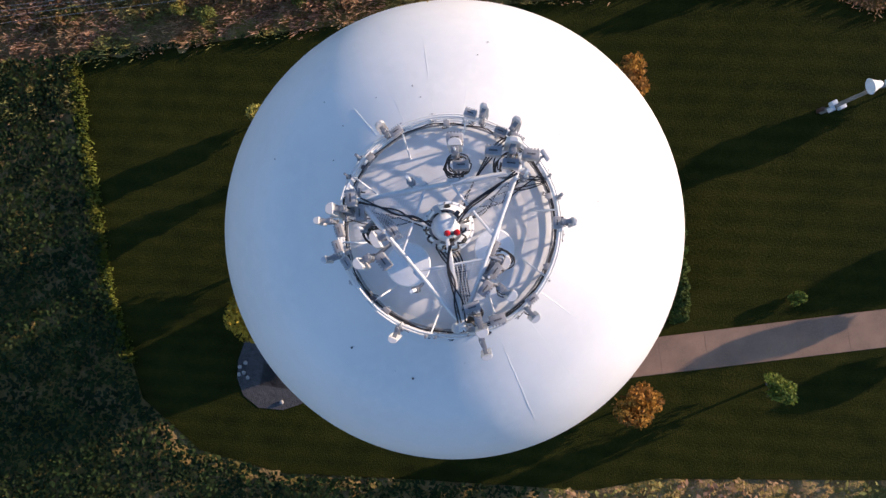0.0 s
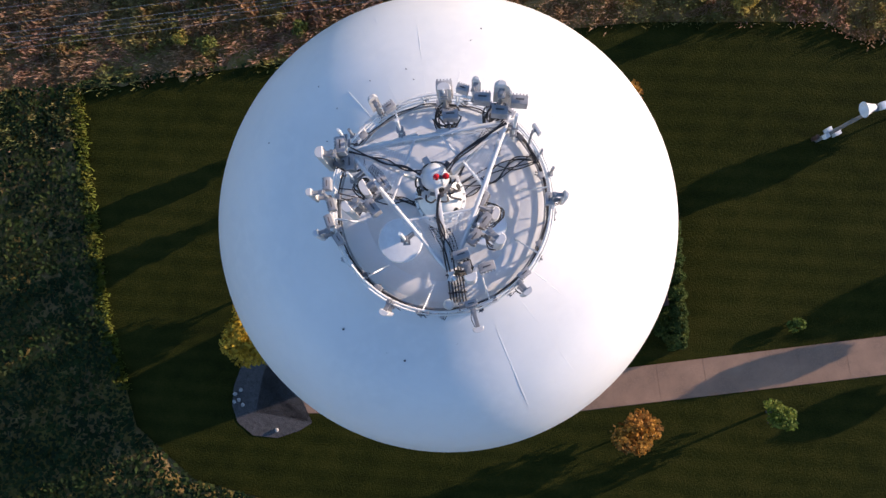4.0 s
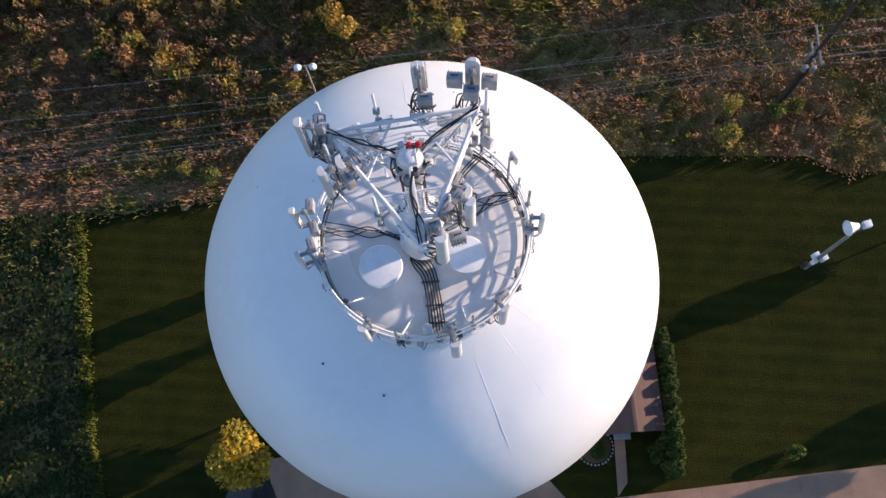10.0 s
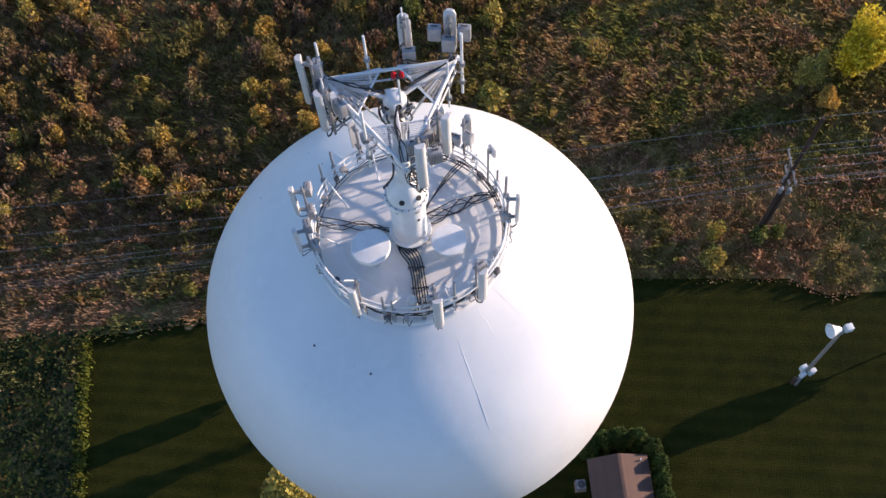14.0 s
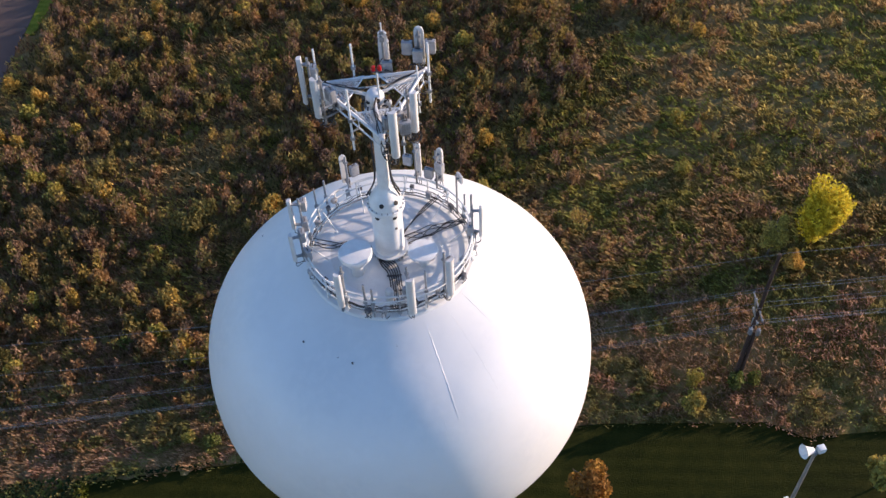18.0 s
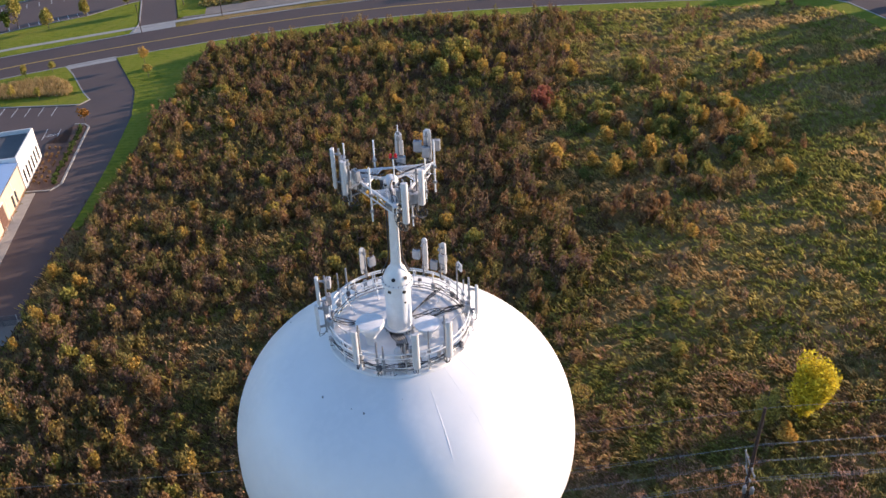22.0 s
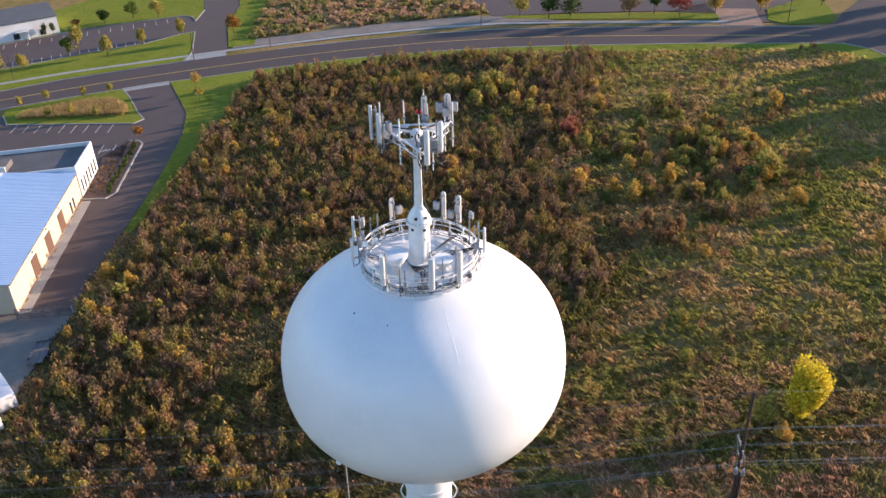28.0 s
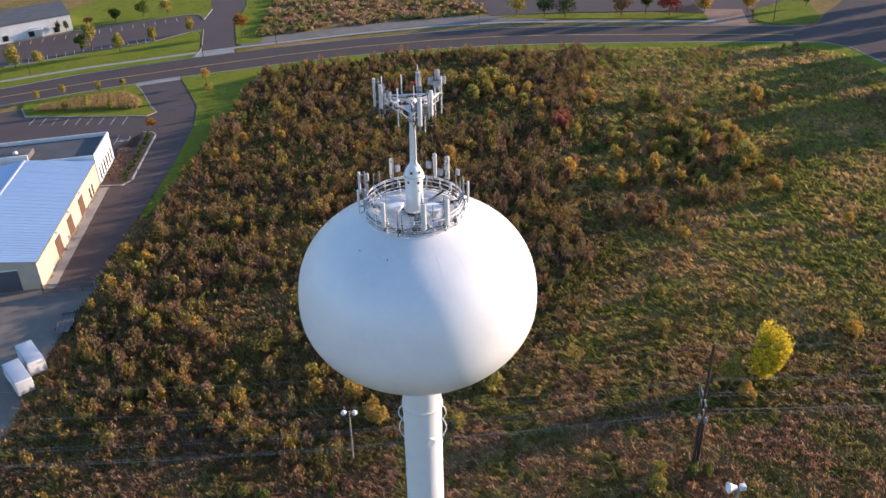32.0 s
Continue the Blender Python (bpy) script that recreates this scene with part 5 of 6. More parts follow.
part("tread", box(B(), 0.8, 0.35, 0.12, at(0, 0.2, 0.14), 0.02), CONC, steps)
part("landing", box(B(), 1.3, 0.55, 0.2, at(0.2, 2.4, 0.1), 0.02), CURB, steps, "pale concrete landing at the shed door")


def build_garden_bed():
    t = thing("garden_bed", on_land(10.55, -4.4, 0, 0, True), "round planting bed edged with small pale stones by the shed", "garden bed")
    soil = B()
    bmesh.ops.create_cone(soil, cap_ends=True, segments=40, radius1=1.32, radius2=1.05, depth=0.22, matrix=at(0, 0, 0.06))
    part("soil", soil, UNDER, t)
    rng = random.Random(31)
    for k in range(30):
        a = 2 * math.pi * k / 30
        bm = B()
        bmesh.ops.create_icosphere(bm, subdivisions=1, radius=0.10)
        for v in bm.verts:
            v.co *= 1 + 0.3 * noise.noise(v.co * 5 + Vector((k, 0, 0)))
            v.co.z *= 0.7
        part("stone", bm, STONE, t).matrix_basis = pose(1.38 * math.cos(a), 1.38 * math.sin(a), 0.07, 0, 0, rng.uniform(0, 360))
    br0 = np.random.default_rng(33)
    part("planting", quads_mesh("planting", leaves_at(cloud_points(br0, (0, 0, 0.35), (1.0, 1.0, 0.3), 700, 9), 0.13, br0, 0.3), L_DKG), None, t, "low dark green planting")
    return t


build_garden_bed()
cooler = thing("air_conditioner", on_land(10.45, 1.5, 0.6), "grey outdoor air-conditioning unit beside the shed wall", "air conditioner")
part("casing", box(B(), 0.75, 0.75, 0.8, at(0, 0, 0.45), 0.03), GALV, cooler)
part("fan_grille", lathe(B(), [(0.05, 0.0), (0.30, 0.0), (0.31, 0.02), (0.28, 0.035), (0.05, 0.03)], 24), DARK, cooler).matrix_basis = pose(0, 0, 0.855)
part("plinth", box(B(), 0.9, 0.9, 0.1, at(0, 0, 0.02), 0.01), CONC, cooler)


# ---- poles ----
def build_siren():
    t = thing("siren_pole", on_land(28.85, 8.4), "tall pole with a white warning siren horn and control boxes", "siren")
    part("pole", rod(B(), (0, 0, -0.5), (0, 0, 11.2), 0.17, 0.12, seg=14), WOODL, t, "weathered grey wooden pole")
    h = part("horn", lathe(B(), [(0.18, 0.0), (0.22, 0.05), (0.30, 0.35), (0.46, 0.75), (0.55, 0.86), (0.53, 0.87), (0.42, 0.72), (0.2, 0.4), (0.1, 0.3)], 28), STEELW, t, "flared white siren horn")
    h.matrix_basis = pose(-0.15, 0.05, 11.55, 0, -80, 10)
    part("motor_housing", box(B(), 0.55, 0.5, 0.55, at(0.42, 0.1, 11.55, 0, 0, 10), 0.05), STEELW, t)
    part("turntable", rod(B(), (0, 0, 11.1), (0, 0, 11.35), 0.2), GALV, t)
    for dx, dy, z, w in ((0.36, -0.12, 3.2, 0.5), (-0.34, 0.14, 3.5, 0.45), (-0.3, -0.22, 2.9, 0.35)):
        part("control_box", box(B(), w, 0.34, 0.75, at(dx, dy, z, 0, 0, 20), 0.03), STEELW, t, "white control box")
    part("conduit", rod(B(), (0.17, 0.05, 0), (0.15, 0.05, 3.0), 0.04), GALV, t)
    part("guard", box(B(), 0.3, 0.3, 1.2, at(-0.25, 0.1, 0.6), 0.03), DOORB, t, "rust-brown guard post")
    return t


build_siren()
PP = Vector((28.75, 22.65))


def build_power_pole():
    t = thing("power_pole", on_land(PP.x, PP.y), "tall dark wooden power pole with crossarms and transformers", "power pole")
    part("pole", rod(B(), (0, 0, -0.6), (0.2, -0.3, 18.4), 0.20, 0.14, seg=14), WOODP, t)
    part("pole", rod(B(), (0.55, 0.15, -0.6), (0.42, -0.25, 8.2), 0.2, 0.16, seg=14), WOODP, t)
    for z, L in ((9.9, 1.8), (11.2, 3.3)):
        c = Vector((0.12, 0.12, z))
        arm = part("crossarm", box(B(), 0.12, L, 0.14, Matrix.Translation(c) @ pose(0, 0, 0, 0, 0, -3), 0.015), WOODL, t)
        for k in (-1, -0.45, 0.45, 1):
            p = c + Vector((math.sin(radians(3)) * k * L * 0.46, math.cos(radians(3)) * k * L * 0.46, 0.07))
            part("insulator", lathe(B(), [(0.03, 0), (0.08, 0.03), (0.05, 0.09), (0.08, 0.13), (0.03, 0.2), (0, 0.21)], 12), GALV, arm).matrix_basis = Matrix.Translation(p)
    for k, (dx, dy) in enumerate(((0.5, -0.55), (-0.2, -0.5), (0.3, 0.35))):
        tr = part("transformer", lathe(B(), [(0, 0), (0.18, 0.0), (0.2, 0.04), (0.2, 0.66), (0.17, 0.74), (0, 0.78)], 20), GALV, t, "grey cylindrical transformer")
        tr.matrix_basis = pose(dx, dy, 8.1 + 0.2 * k)
        part("bushing", rod(B(), (0, 0, 0.76), (0.05, 0, 0.98), 0.03), RADOME, tr)
    part("standoff", rod(B(), (-0.1, -0.3, 10.4), (-0.8, -0.6, 13.3), 0.05), WOODL, t)
    return t


build_power_pole()
# wires: along the meadow's edge, sagging a little
for z0, z1, dy0, dy1, lab in ((18.0, 13.6, 0.0, 2.0, "upper"), (14.0, 10.2, -0.4, 1.6, ""), (12.6, 8.0, 1.0, 0.6, ""), (12.6, 8.0, -1.0, -1.4, ""), (10.4, 6.6, 1.1, -0.4, ""), (10.4, 6.6, -1.1, -2.4, ""), (9.4, 5.4, 0.0, -1.6, ""), (8.6, 4.8, 0.3, -0.8, "")):
    a, c = Vector((29.9, 22.6 + dy0, z0 + 1.7)), Vector((-62.0, 22.2 + dy1, z1 - 1.2))
    for p, q, sag in ((a, c, 1.6), (a, Vector((112.0, 22.0 + dy0 + 3.5, z0 + 6.0)), 1.4)):
        pts = [p + (q - p) * (i / 18) - Vector((0, 0, sag * 4 * (i / 18) * (1 - i / 18))) for i in range(19)]
        solo("power_line", tube(B(), pts, 0.013, 5), WIRE, "thin grey overhead power line across the meadow", "wire", "overhead lines")


def build_street_lamp():
    t = thing("street_lamp", on_land(-10.15, 27.5), "pale pole with two white floodlight heads at the meadow edge", "street lamp")
    part("pole", rod(B(), (0, 0, -0.4), (0, 0, 7.9), 0.11, 0.08, seg=14), WOODL, t)
    part("arm", box(B(), 1.3, 0.08, 0.08, at(0, 0, 7.8), 0.01), GALV, t)
    for s in (-1, 1):
        hd = part("lamp_head", lathe(B(), [(0.0, 0.35), (0.12, 0.33), (0.22, 0.2), (0.34, 0.0), (0.30, 0.0), (0, 0.08)], 20), STEELW, t, "white flared lamp head")
        hd.matrix_basis = pose(0.62 * s, -0.1, 7.75, 50, 0, 0)
    return t


build_street_lamp()
for x, y, h in ((-121, 200.5, 7), (-72, 206.5, 7.5), (-52, 214.6, 8.5), (8, 219.0, 10), (88.5, 200.5, 9)):
    t = thing("utility_pole", on_land(x, y), "thin dark roadside pole", "pole", "roadside poles")
    part("pole", rod(B(), (0, 0, -0.3), (0, 0, h), 0.11, 0.08), WOODP, t)
    part("cap", box(B(), 0.5, 0.12, 0.12, at(0.1, 0, h - 0.1), 0.02), DARK, t)


# ---- the warehouse ----
def build_warehouse():
    L, W, H, HR = 43.5, 27.0, 5.2, 6.7
    yaw = 97.0 - 90
    t = thing("warehouse", on_land(-66.9, 74.4, yaw, 0, True), "cream warehouse with a blue ribbed metal roof", "building")
    wall = B()
    pts = [(0, -0.8), (-W, -0.8), (-W, H), (-W / 2, HR - 0.1), (0, H)]
    vs = [[wall.verts.new((x, y, z)) for x, z in pts] for y in (0, L)]
    wall.faces.new(vs[0])
    wall.faces.new(list(reversed(vs[1])))
    for j in (0, 1, 2, 3, 4):
        wall.faces.new((vs[0][j], vs[1][j], vs[1][(j + 1) % 5], vs[0][(j + 1) % 5]))
    bmesh.ops.recalc_face_normals(wall, faces=wall.faces)
    part("wall", wall, WALLC, t, smooth=0)
    sl = math.atan2(HR - H, W / 2)
    run = (W / 2 + 0.3) / math.cos(sl)
    for s in (0, 1):
        cx = -W / 4 + 0.15 if s == 0 else -3 * W / 4 - 0.15
        m = Matrix.Translation((cx, L / 2, (H + HR) / 2 + 0.06)) @ pose(0, 0, 0, 0, math.degrees(sl) * (1 if s == 0 else -1), 0)
        r = part("roof", box(B(), run, L + 0.4, 0.12, m), ROOFBLUE, t, "blue ribbed metal roof slope", 0)
        for k in range(72):
            y = -L / 2 + (L + 0.2) * (k + 0.5) / 72
            part("roof_rib", box(B(), run, 0.07, 0.06, m @ at(0, y, 0.085)), ROOFBLUE, r, smooth=0)
    part("ridge_cap", box(B(), 0.5, L + 0.4, 0.1, at(-W / 2, L / 2, HR + 0.14), 0.02), STEELW, t)
    part("eave_trim", box(B(), 0.14, L + 0.5, 0.22, at(0.28, L / 2, H - 0.02), 0.01), DARK, t)
    part("gable_trim", box(B(), 0.2, 0.1, 0.2, at(0.1, -0.15, H - 0.02), 0.01), DARK, t)
    for k in range(9):
        part("wall_joint", box(B(), 0.05, 0.10, H, at(0.01, 0.4 + k * 5.3, H / 2)), WALLW, t)
    for k, y in enumerate((12.2, 20.6, 29.2)):
        d = part("overhead_door", box(B(), 0.08, 3.2, 3.7, at(0.03, y, 1.86), 0.01), DOORB, t, "brown sectional overhead door")
        for j in range(5):
            part("door_panel", box(B(), 0.05, 3.06, 0.66, at(0.06, y, 0.4 + 0.73 * j), 0.01), DOORB, d)
        part("door_frame", box(B(), 0.12, 3.6, 0.2, at(0.05, y, 3.82)), WALLW, t)
        for s in (-1.9, 1.9):
            part("bollard", rod(B(), (0.6, y + s, -0.2), (0.6, y + s, 1.0), 0.09), CURB, t)
        part("wall_lamp", box(B(), 0.25, 0.3, 0.2, at(0.12, y, 4.4), 0.03), DARK, t)
    for y in (36.0, 38.0):
        w = part("window", box(B(), 0.08, 0.9, 2.2, at(0.03, y, 1.4), 0.01), GLASS, t)
        part("window_frame", box(B(), 0.06, 1.06, 0.1, at(0.06, y, 2.55)), WALLW, w)
    d = part("loading_door", box(B(), 4.6, 0.08, 4.0, at(-5.6, -0.03, 2.0), 0.01), DARK, t, "large dark loading door")
    part("door_frame", box(B(), 5.0, 0.12, 0.2, at(-5.6, -0.05, 4.1)), WALLW, d)
    part("loading_door", box(B(), 4.6, 0.08, 4.0, at(-15.6, -0.03, 2.0), 0.01), DARK, t, "large dark loading door")
    part("foundation", box(B(), W + 0.3, L + 0.3, 0.7, at(-W / 2, L / 2, -0.2)), CONC, t)
    return t


def build_office():
    yaw = 7.0
    t = thing("office_block", on_land(-66.9, 74.4, yaw, 0, True), "white flat-roofed office block joined to the warehouse", "building")
    y0, y1, W, H = 43.65, 57.5, 27.0, 5.4
    part("wall", box(B(), W, y1 - y0, H + 0.8, at(-W / 2 + 0.2, (y0 + y1) / 2, H / 2 - 0.4)), WALLW, t, smooth=0)
    part("flat_roof", box(B(), W - 0.7, y1 - y0 - 0.7, 0.1, at(-W / 2 + 0.2, (y0 + y1) / 2, H + 0.06)), FLATROOF, t, "dark flat roof membrane", 0)
    for c, s in (((0.1, (y0 + y1) / 2), (0.3, y1 - y0)), ((-W + 0.3, (y0 + y1) / 2), (0.3, y1 - y0)), ((-W / 2 + 0.2, y1 - 0.15), (W - 0.3, 0.3)), ((-W / 2 + 0.2, y0 + 0.15), (W - 0.3, 0.3))):
        part("parapet", box(B(), s[0], s[1], 0.9, at(c[0], c[1], H + 0.45), 0.02), WALLW, t, smooth=0)
    part("raised_roof", box(B(), 6.0, 5.0, 1.2, at(-17.0, y0 + 5.5, H + 0.6), 0.02), FLATROOF, t)
    part("raised_roof_trim", box(B(), 6.3, 0.3, 1.5, at(-17.0, y0 + 2.9, H + 0.75), 0.02), WALLW, t)
    part("skylight", lathe(B(), [(0.5, 0), (0.48, 0.2), (0.3, 0.4), (0, 0.48)], 16), STEELW, t).matrix_basis = pose(-17, y0 + 5.5, H + 1.2)
    for k in range(6):
        y = y0 + 1.6 + k * 2.1
        w = part("window", box(B(), 0.08, 0.8, 2.6, at(0.22, y, 1.9), 0.01), GLASS, t)
        part("window_frame", box(B(), 0.07, 1.0, 0.1, at(0.25, y, 3.25)), WALLW, w)
        part("window_sill", box(B(), 0.14, 1.0, 0.08, at(0.27, y, 0.56)), WALLW, w)
    return t


build_warehouse()
build_office()
BED_P = [(-71.4, 116.8), (-67.0, 116.4), (-66.1, 118.4), (-68.6, 144.4), (-69.6, 145.9), (-71.7, 146.3), (-70.4, 137.0), (-74.9, 137.7), (-73.4, 131.6), (-71.7, 117.8)]
bed = sheet("planting_bed", BED_P, 0.1, MULCH, "mulched planting bed with a pale kerb beside the office", "planting bed")
solo("kerb", ribbon(B(), [(-71.6, 116.3), (-67.0, 116.0), (-65.7, 118.3), (-68.2, 144.6), (-69.5, 146.4), (-71.8, 146.8)], 0.4, 0.14, 0.3), CURB, "pale concrete kerb round the planting bed", "kerb", kind="structure", smooth=0)
pr = np.random.default_rng(31)
for k in range(22):
    u = k / 21
    t = thing("bed_shrub", on_land(-67.3 - 2.3 * u + pr.uniform(-.2, .2), 118.2 + 26 * u, up=0.1), "low dark green shrub in the mulch bed", "shrub", "shrubs in the planting bed")
    part("crown", quads_mesh("crown", leaves_at(cloud_points(pr, (0, 0, 0.4), (0.7, 0.7, 0.5), 90, 5), 0.24, pr, 0.3), L_DKG), None, t)
for k in range(24):
    u, v = (k // 3 + pr.uniform(0, 0.6)) / 8, k % 3
    t = thing("bed_grass", on_land(-68.9 - 2.1 * u - 1.15 * v, 119 + 17 * u, up=0.1), "tuft of pale ornamental grass in the mulch bed", "grass tuft", "grass tufts in the planting bed")
    part("blades", quads_mesh("blades", sprigs_at(cloud_points(pr, (0, 0, 0.3), (0.4, 0.4, 0.35), 60, 4), 0.1, pr, 4.0, 1.0), L_RUS), None, t)
solo("concrete_strip", ribbon(B(), [(-66.0, 74.4), (-70.6, 115.5)], 1.9, 0.012), CURB, "pale concrete strip along the warehouse wall", "pavement", kind="structure", smooth=0)
solo("driveway_mouth", ribbon(B(), [(-85.0, 184.3), (-79.5, 186.0), (-73.8, 187.6)], 3.2, 0.0, 0.05), CURB, "pale concrete mouth of the drive at the road", "pavement", kind="structure", smooth=0)
solo("driveway_mouth", ribbon(B(), [(-77, 207.8), (-64, 211.0)], 4.2, 0.0, 0.05), CURB, "pale concrete mouth of the drive across the road", "pavement", kind="structure", smooth=0)


def build_fence():
    t = thing("mesh_fence", on_land(-66.2, 72.6, 0, 0, True), "black mesh gate fence between warehouse and scrub", "fence")
    for k in range(5):
        x = 8.9 * k / 4
        part("post", rod(B(), (x, 0, -0.3), (x, 0, 1.9), 0.06), DARK if k < 4 else CURB, t)
    for z in (0.15, 1.0, 1.8):
        part("rail", rod(B(), (0, 0, z), (8.9, 0, z), 0.03), DARK, t)
    for k in range(60):
        x = 0.08 + 8.75 * k / 59
        part("slat", box(B(), 0.075, 0.02, 1.6, at(x, 0.0, 0.98)), DARK, t)
    return t


build_fence()


def build_box_trailer(x, y, yaw):
    L, W, H = 6.4, 2.35, 2.5
    t = thing("box_trailer", on_land(x, y, yaw, 0, True), "white enclosed box trailer parked in the yard", "trailer", "box trailers in the yard")
    part("body", box(B(), L, W, 2.1, at(0, 0, 1.5), 0.05), STEELW, t, "white ribbed box body")
    part("roof", box(B(), L - 0.15, W - 0.15, 0.06, at(0, 0, 2.57), 0.02), TRAILROOF, t)
    for s in (-1, 1):
        part("trim", box(B(), L, 0.05, 0.1, at(0, s * (W / 2), 2.5), 0.01), GALV, t)
        for k in (-0.5, 0.5):
            w = part("wheel", rod(B(), (k, s * (W / 2 - 0.2), 0.34), (k, s * (W / 2 + 0.02), 0.34), 0.34, seg=20), BLACK, t)
            part("rim", rod(B(), (k, s * (W / 2 + 0.0), 0.34), (k, s * (W / 2 + 0.03), 0.34), 0.19, seg=16), GALV, w)
        part("fender", box(B(), 2.1, 0.28, 0.05, at(0, s * (W / 2 - 0.05), 0.74), 0.02), DARK, t)
    for k in range(7):
        part("side_post", box(B(), 0.05, W + 0.03, 1.9, at(-L / 2 + 0.5 + k * 0.9, 0, 1.5)), RADOME, t)
    part("door", box(B(), 0.05, W - 0.2, 1.9, at(L / 2 + 0.02, 0, 1.5), 0.01), RADOME, t)
    part("tongue", box(B(), 1.4, 0.12, 0.12, at(-L / 2 - 0.6, 0, 0.55), 0.01), DARK, t)
    part("chassis", box(B(), L, 1.6, 0.14, at(0, 0, 0.45), 0.01), DARK, t)
    return t


build_box_trailer(-59.3, 51.6, -51)
build_box_trailer(-59.2, 46.9, -51)


WOODG = mat("grey_deck_planks", (0.17, 0.155, 0.145), (0.11, 0.10, 0.095), rough=0.85, scale=2, fine=14, obj_var=0.2)


def build_flatbed(x, y, yaw):
    t = thing("flatbed_trailer", on_land(x, y, yaw, 0, True), "low flatbed trailer with a grey plank deck in the yard", "trailer")
    for k in range(9):
        part("deck_plank", box(B(), 5.6, 0.2, 0.06, at(0, -0.88 + 0.22 * k, 0.72), 0.008), WOODG, t)
    for s in (-1, 1):
        part("side_rail", box(B(), 5.7, 0.08, 0.2, at(0, s * 1.04, 0.66), 0.01), DARK, t)
        for k in (-0.45, 0.45):
            w = part("wheel", rod(B(), (k - 0.4, s * 1.1, 0.36), (k - 0.4, s * 1.34, 0.36), 0.36, seg=20), BLACK, t)
            part("rim", rod(B(), (k - 0.4, s * 1.32, 0.36), (k - 0.4, s * 1.36, 0.36), 0.2, seg=16), GALV, w)
        part("fender", box(B(), 1.9, 0.3, 0.05, at(-0.4, s * 1.2, 0.78), 0.02), DARK, t)
    part("ramp", box(B(), 0.08, 1.9, 0.5, at(2.9, 0, 0.7), 0.01), DARK, t)
    part("tongue", box(B(), 1.4, 0.12, 0.12, at(-3.4, 0, 0.55), 0.01), DARK, t)
    return t


build_flatbed(-58.4, 61.9, 100)


# ---- beyond the road ----
def build_far_building():
    t = thing("far_building", on_land(-126.3, 249.3, 28, 0, True), "long low white building with a grey roof across the road", "building")
    part("wall", box(B(), 46, 24, 6.0, at(-23, 12, 2.4)), WALLW, t, smooth=0)
    part("roof", box(B(), 46.6, 24.6, 0.3, at(-23, 12, 5.5), 0.05), FLATROOF, t, "weathered grey flat roof", 0)
    for k in range(4):
        w = part("window", box(B(), 1.8, 0.1, 1.8, at(-5 - 8 * k, -0.03, 1.3), 0.01), GLASS, t)
        part("window_frame", box(B(), 2.0, 0.08, 0.12, at(-5 - 8 * k, -0.06, 2.25)), WALLW, w)
    part("porch_post", rod(B(), (-9.6, -1.6, -0.3), (-9.6, -1.6, 2.6), 0.12), WALLW, t)
    part("porch_roof", box(B(), 4.0, 1.8, 0.15, at(-11, -0.9, 2.7), 0.02), WALLW, t)
    return t


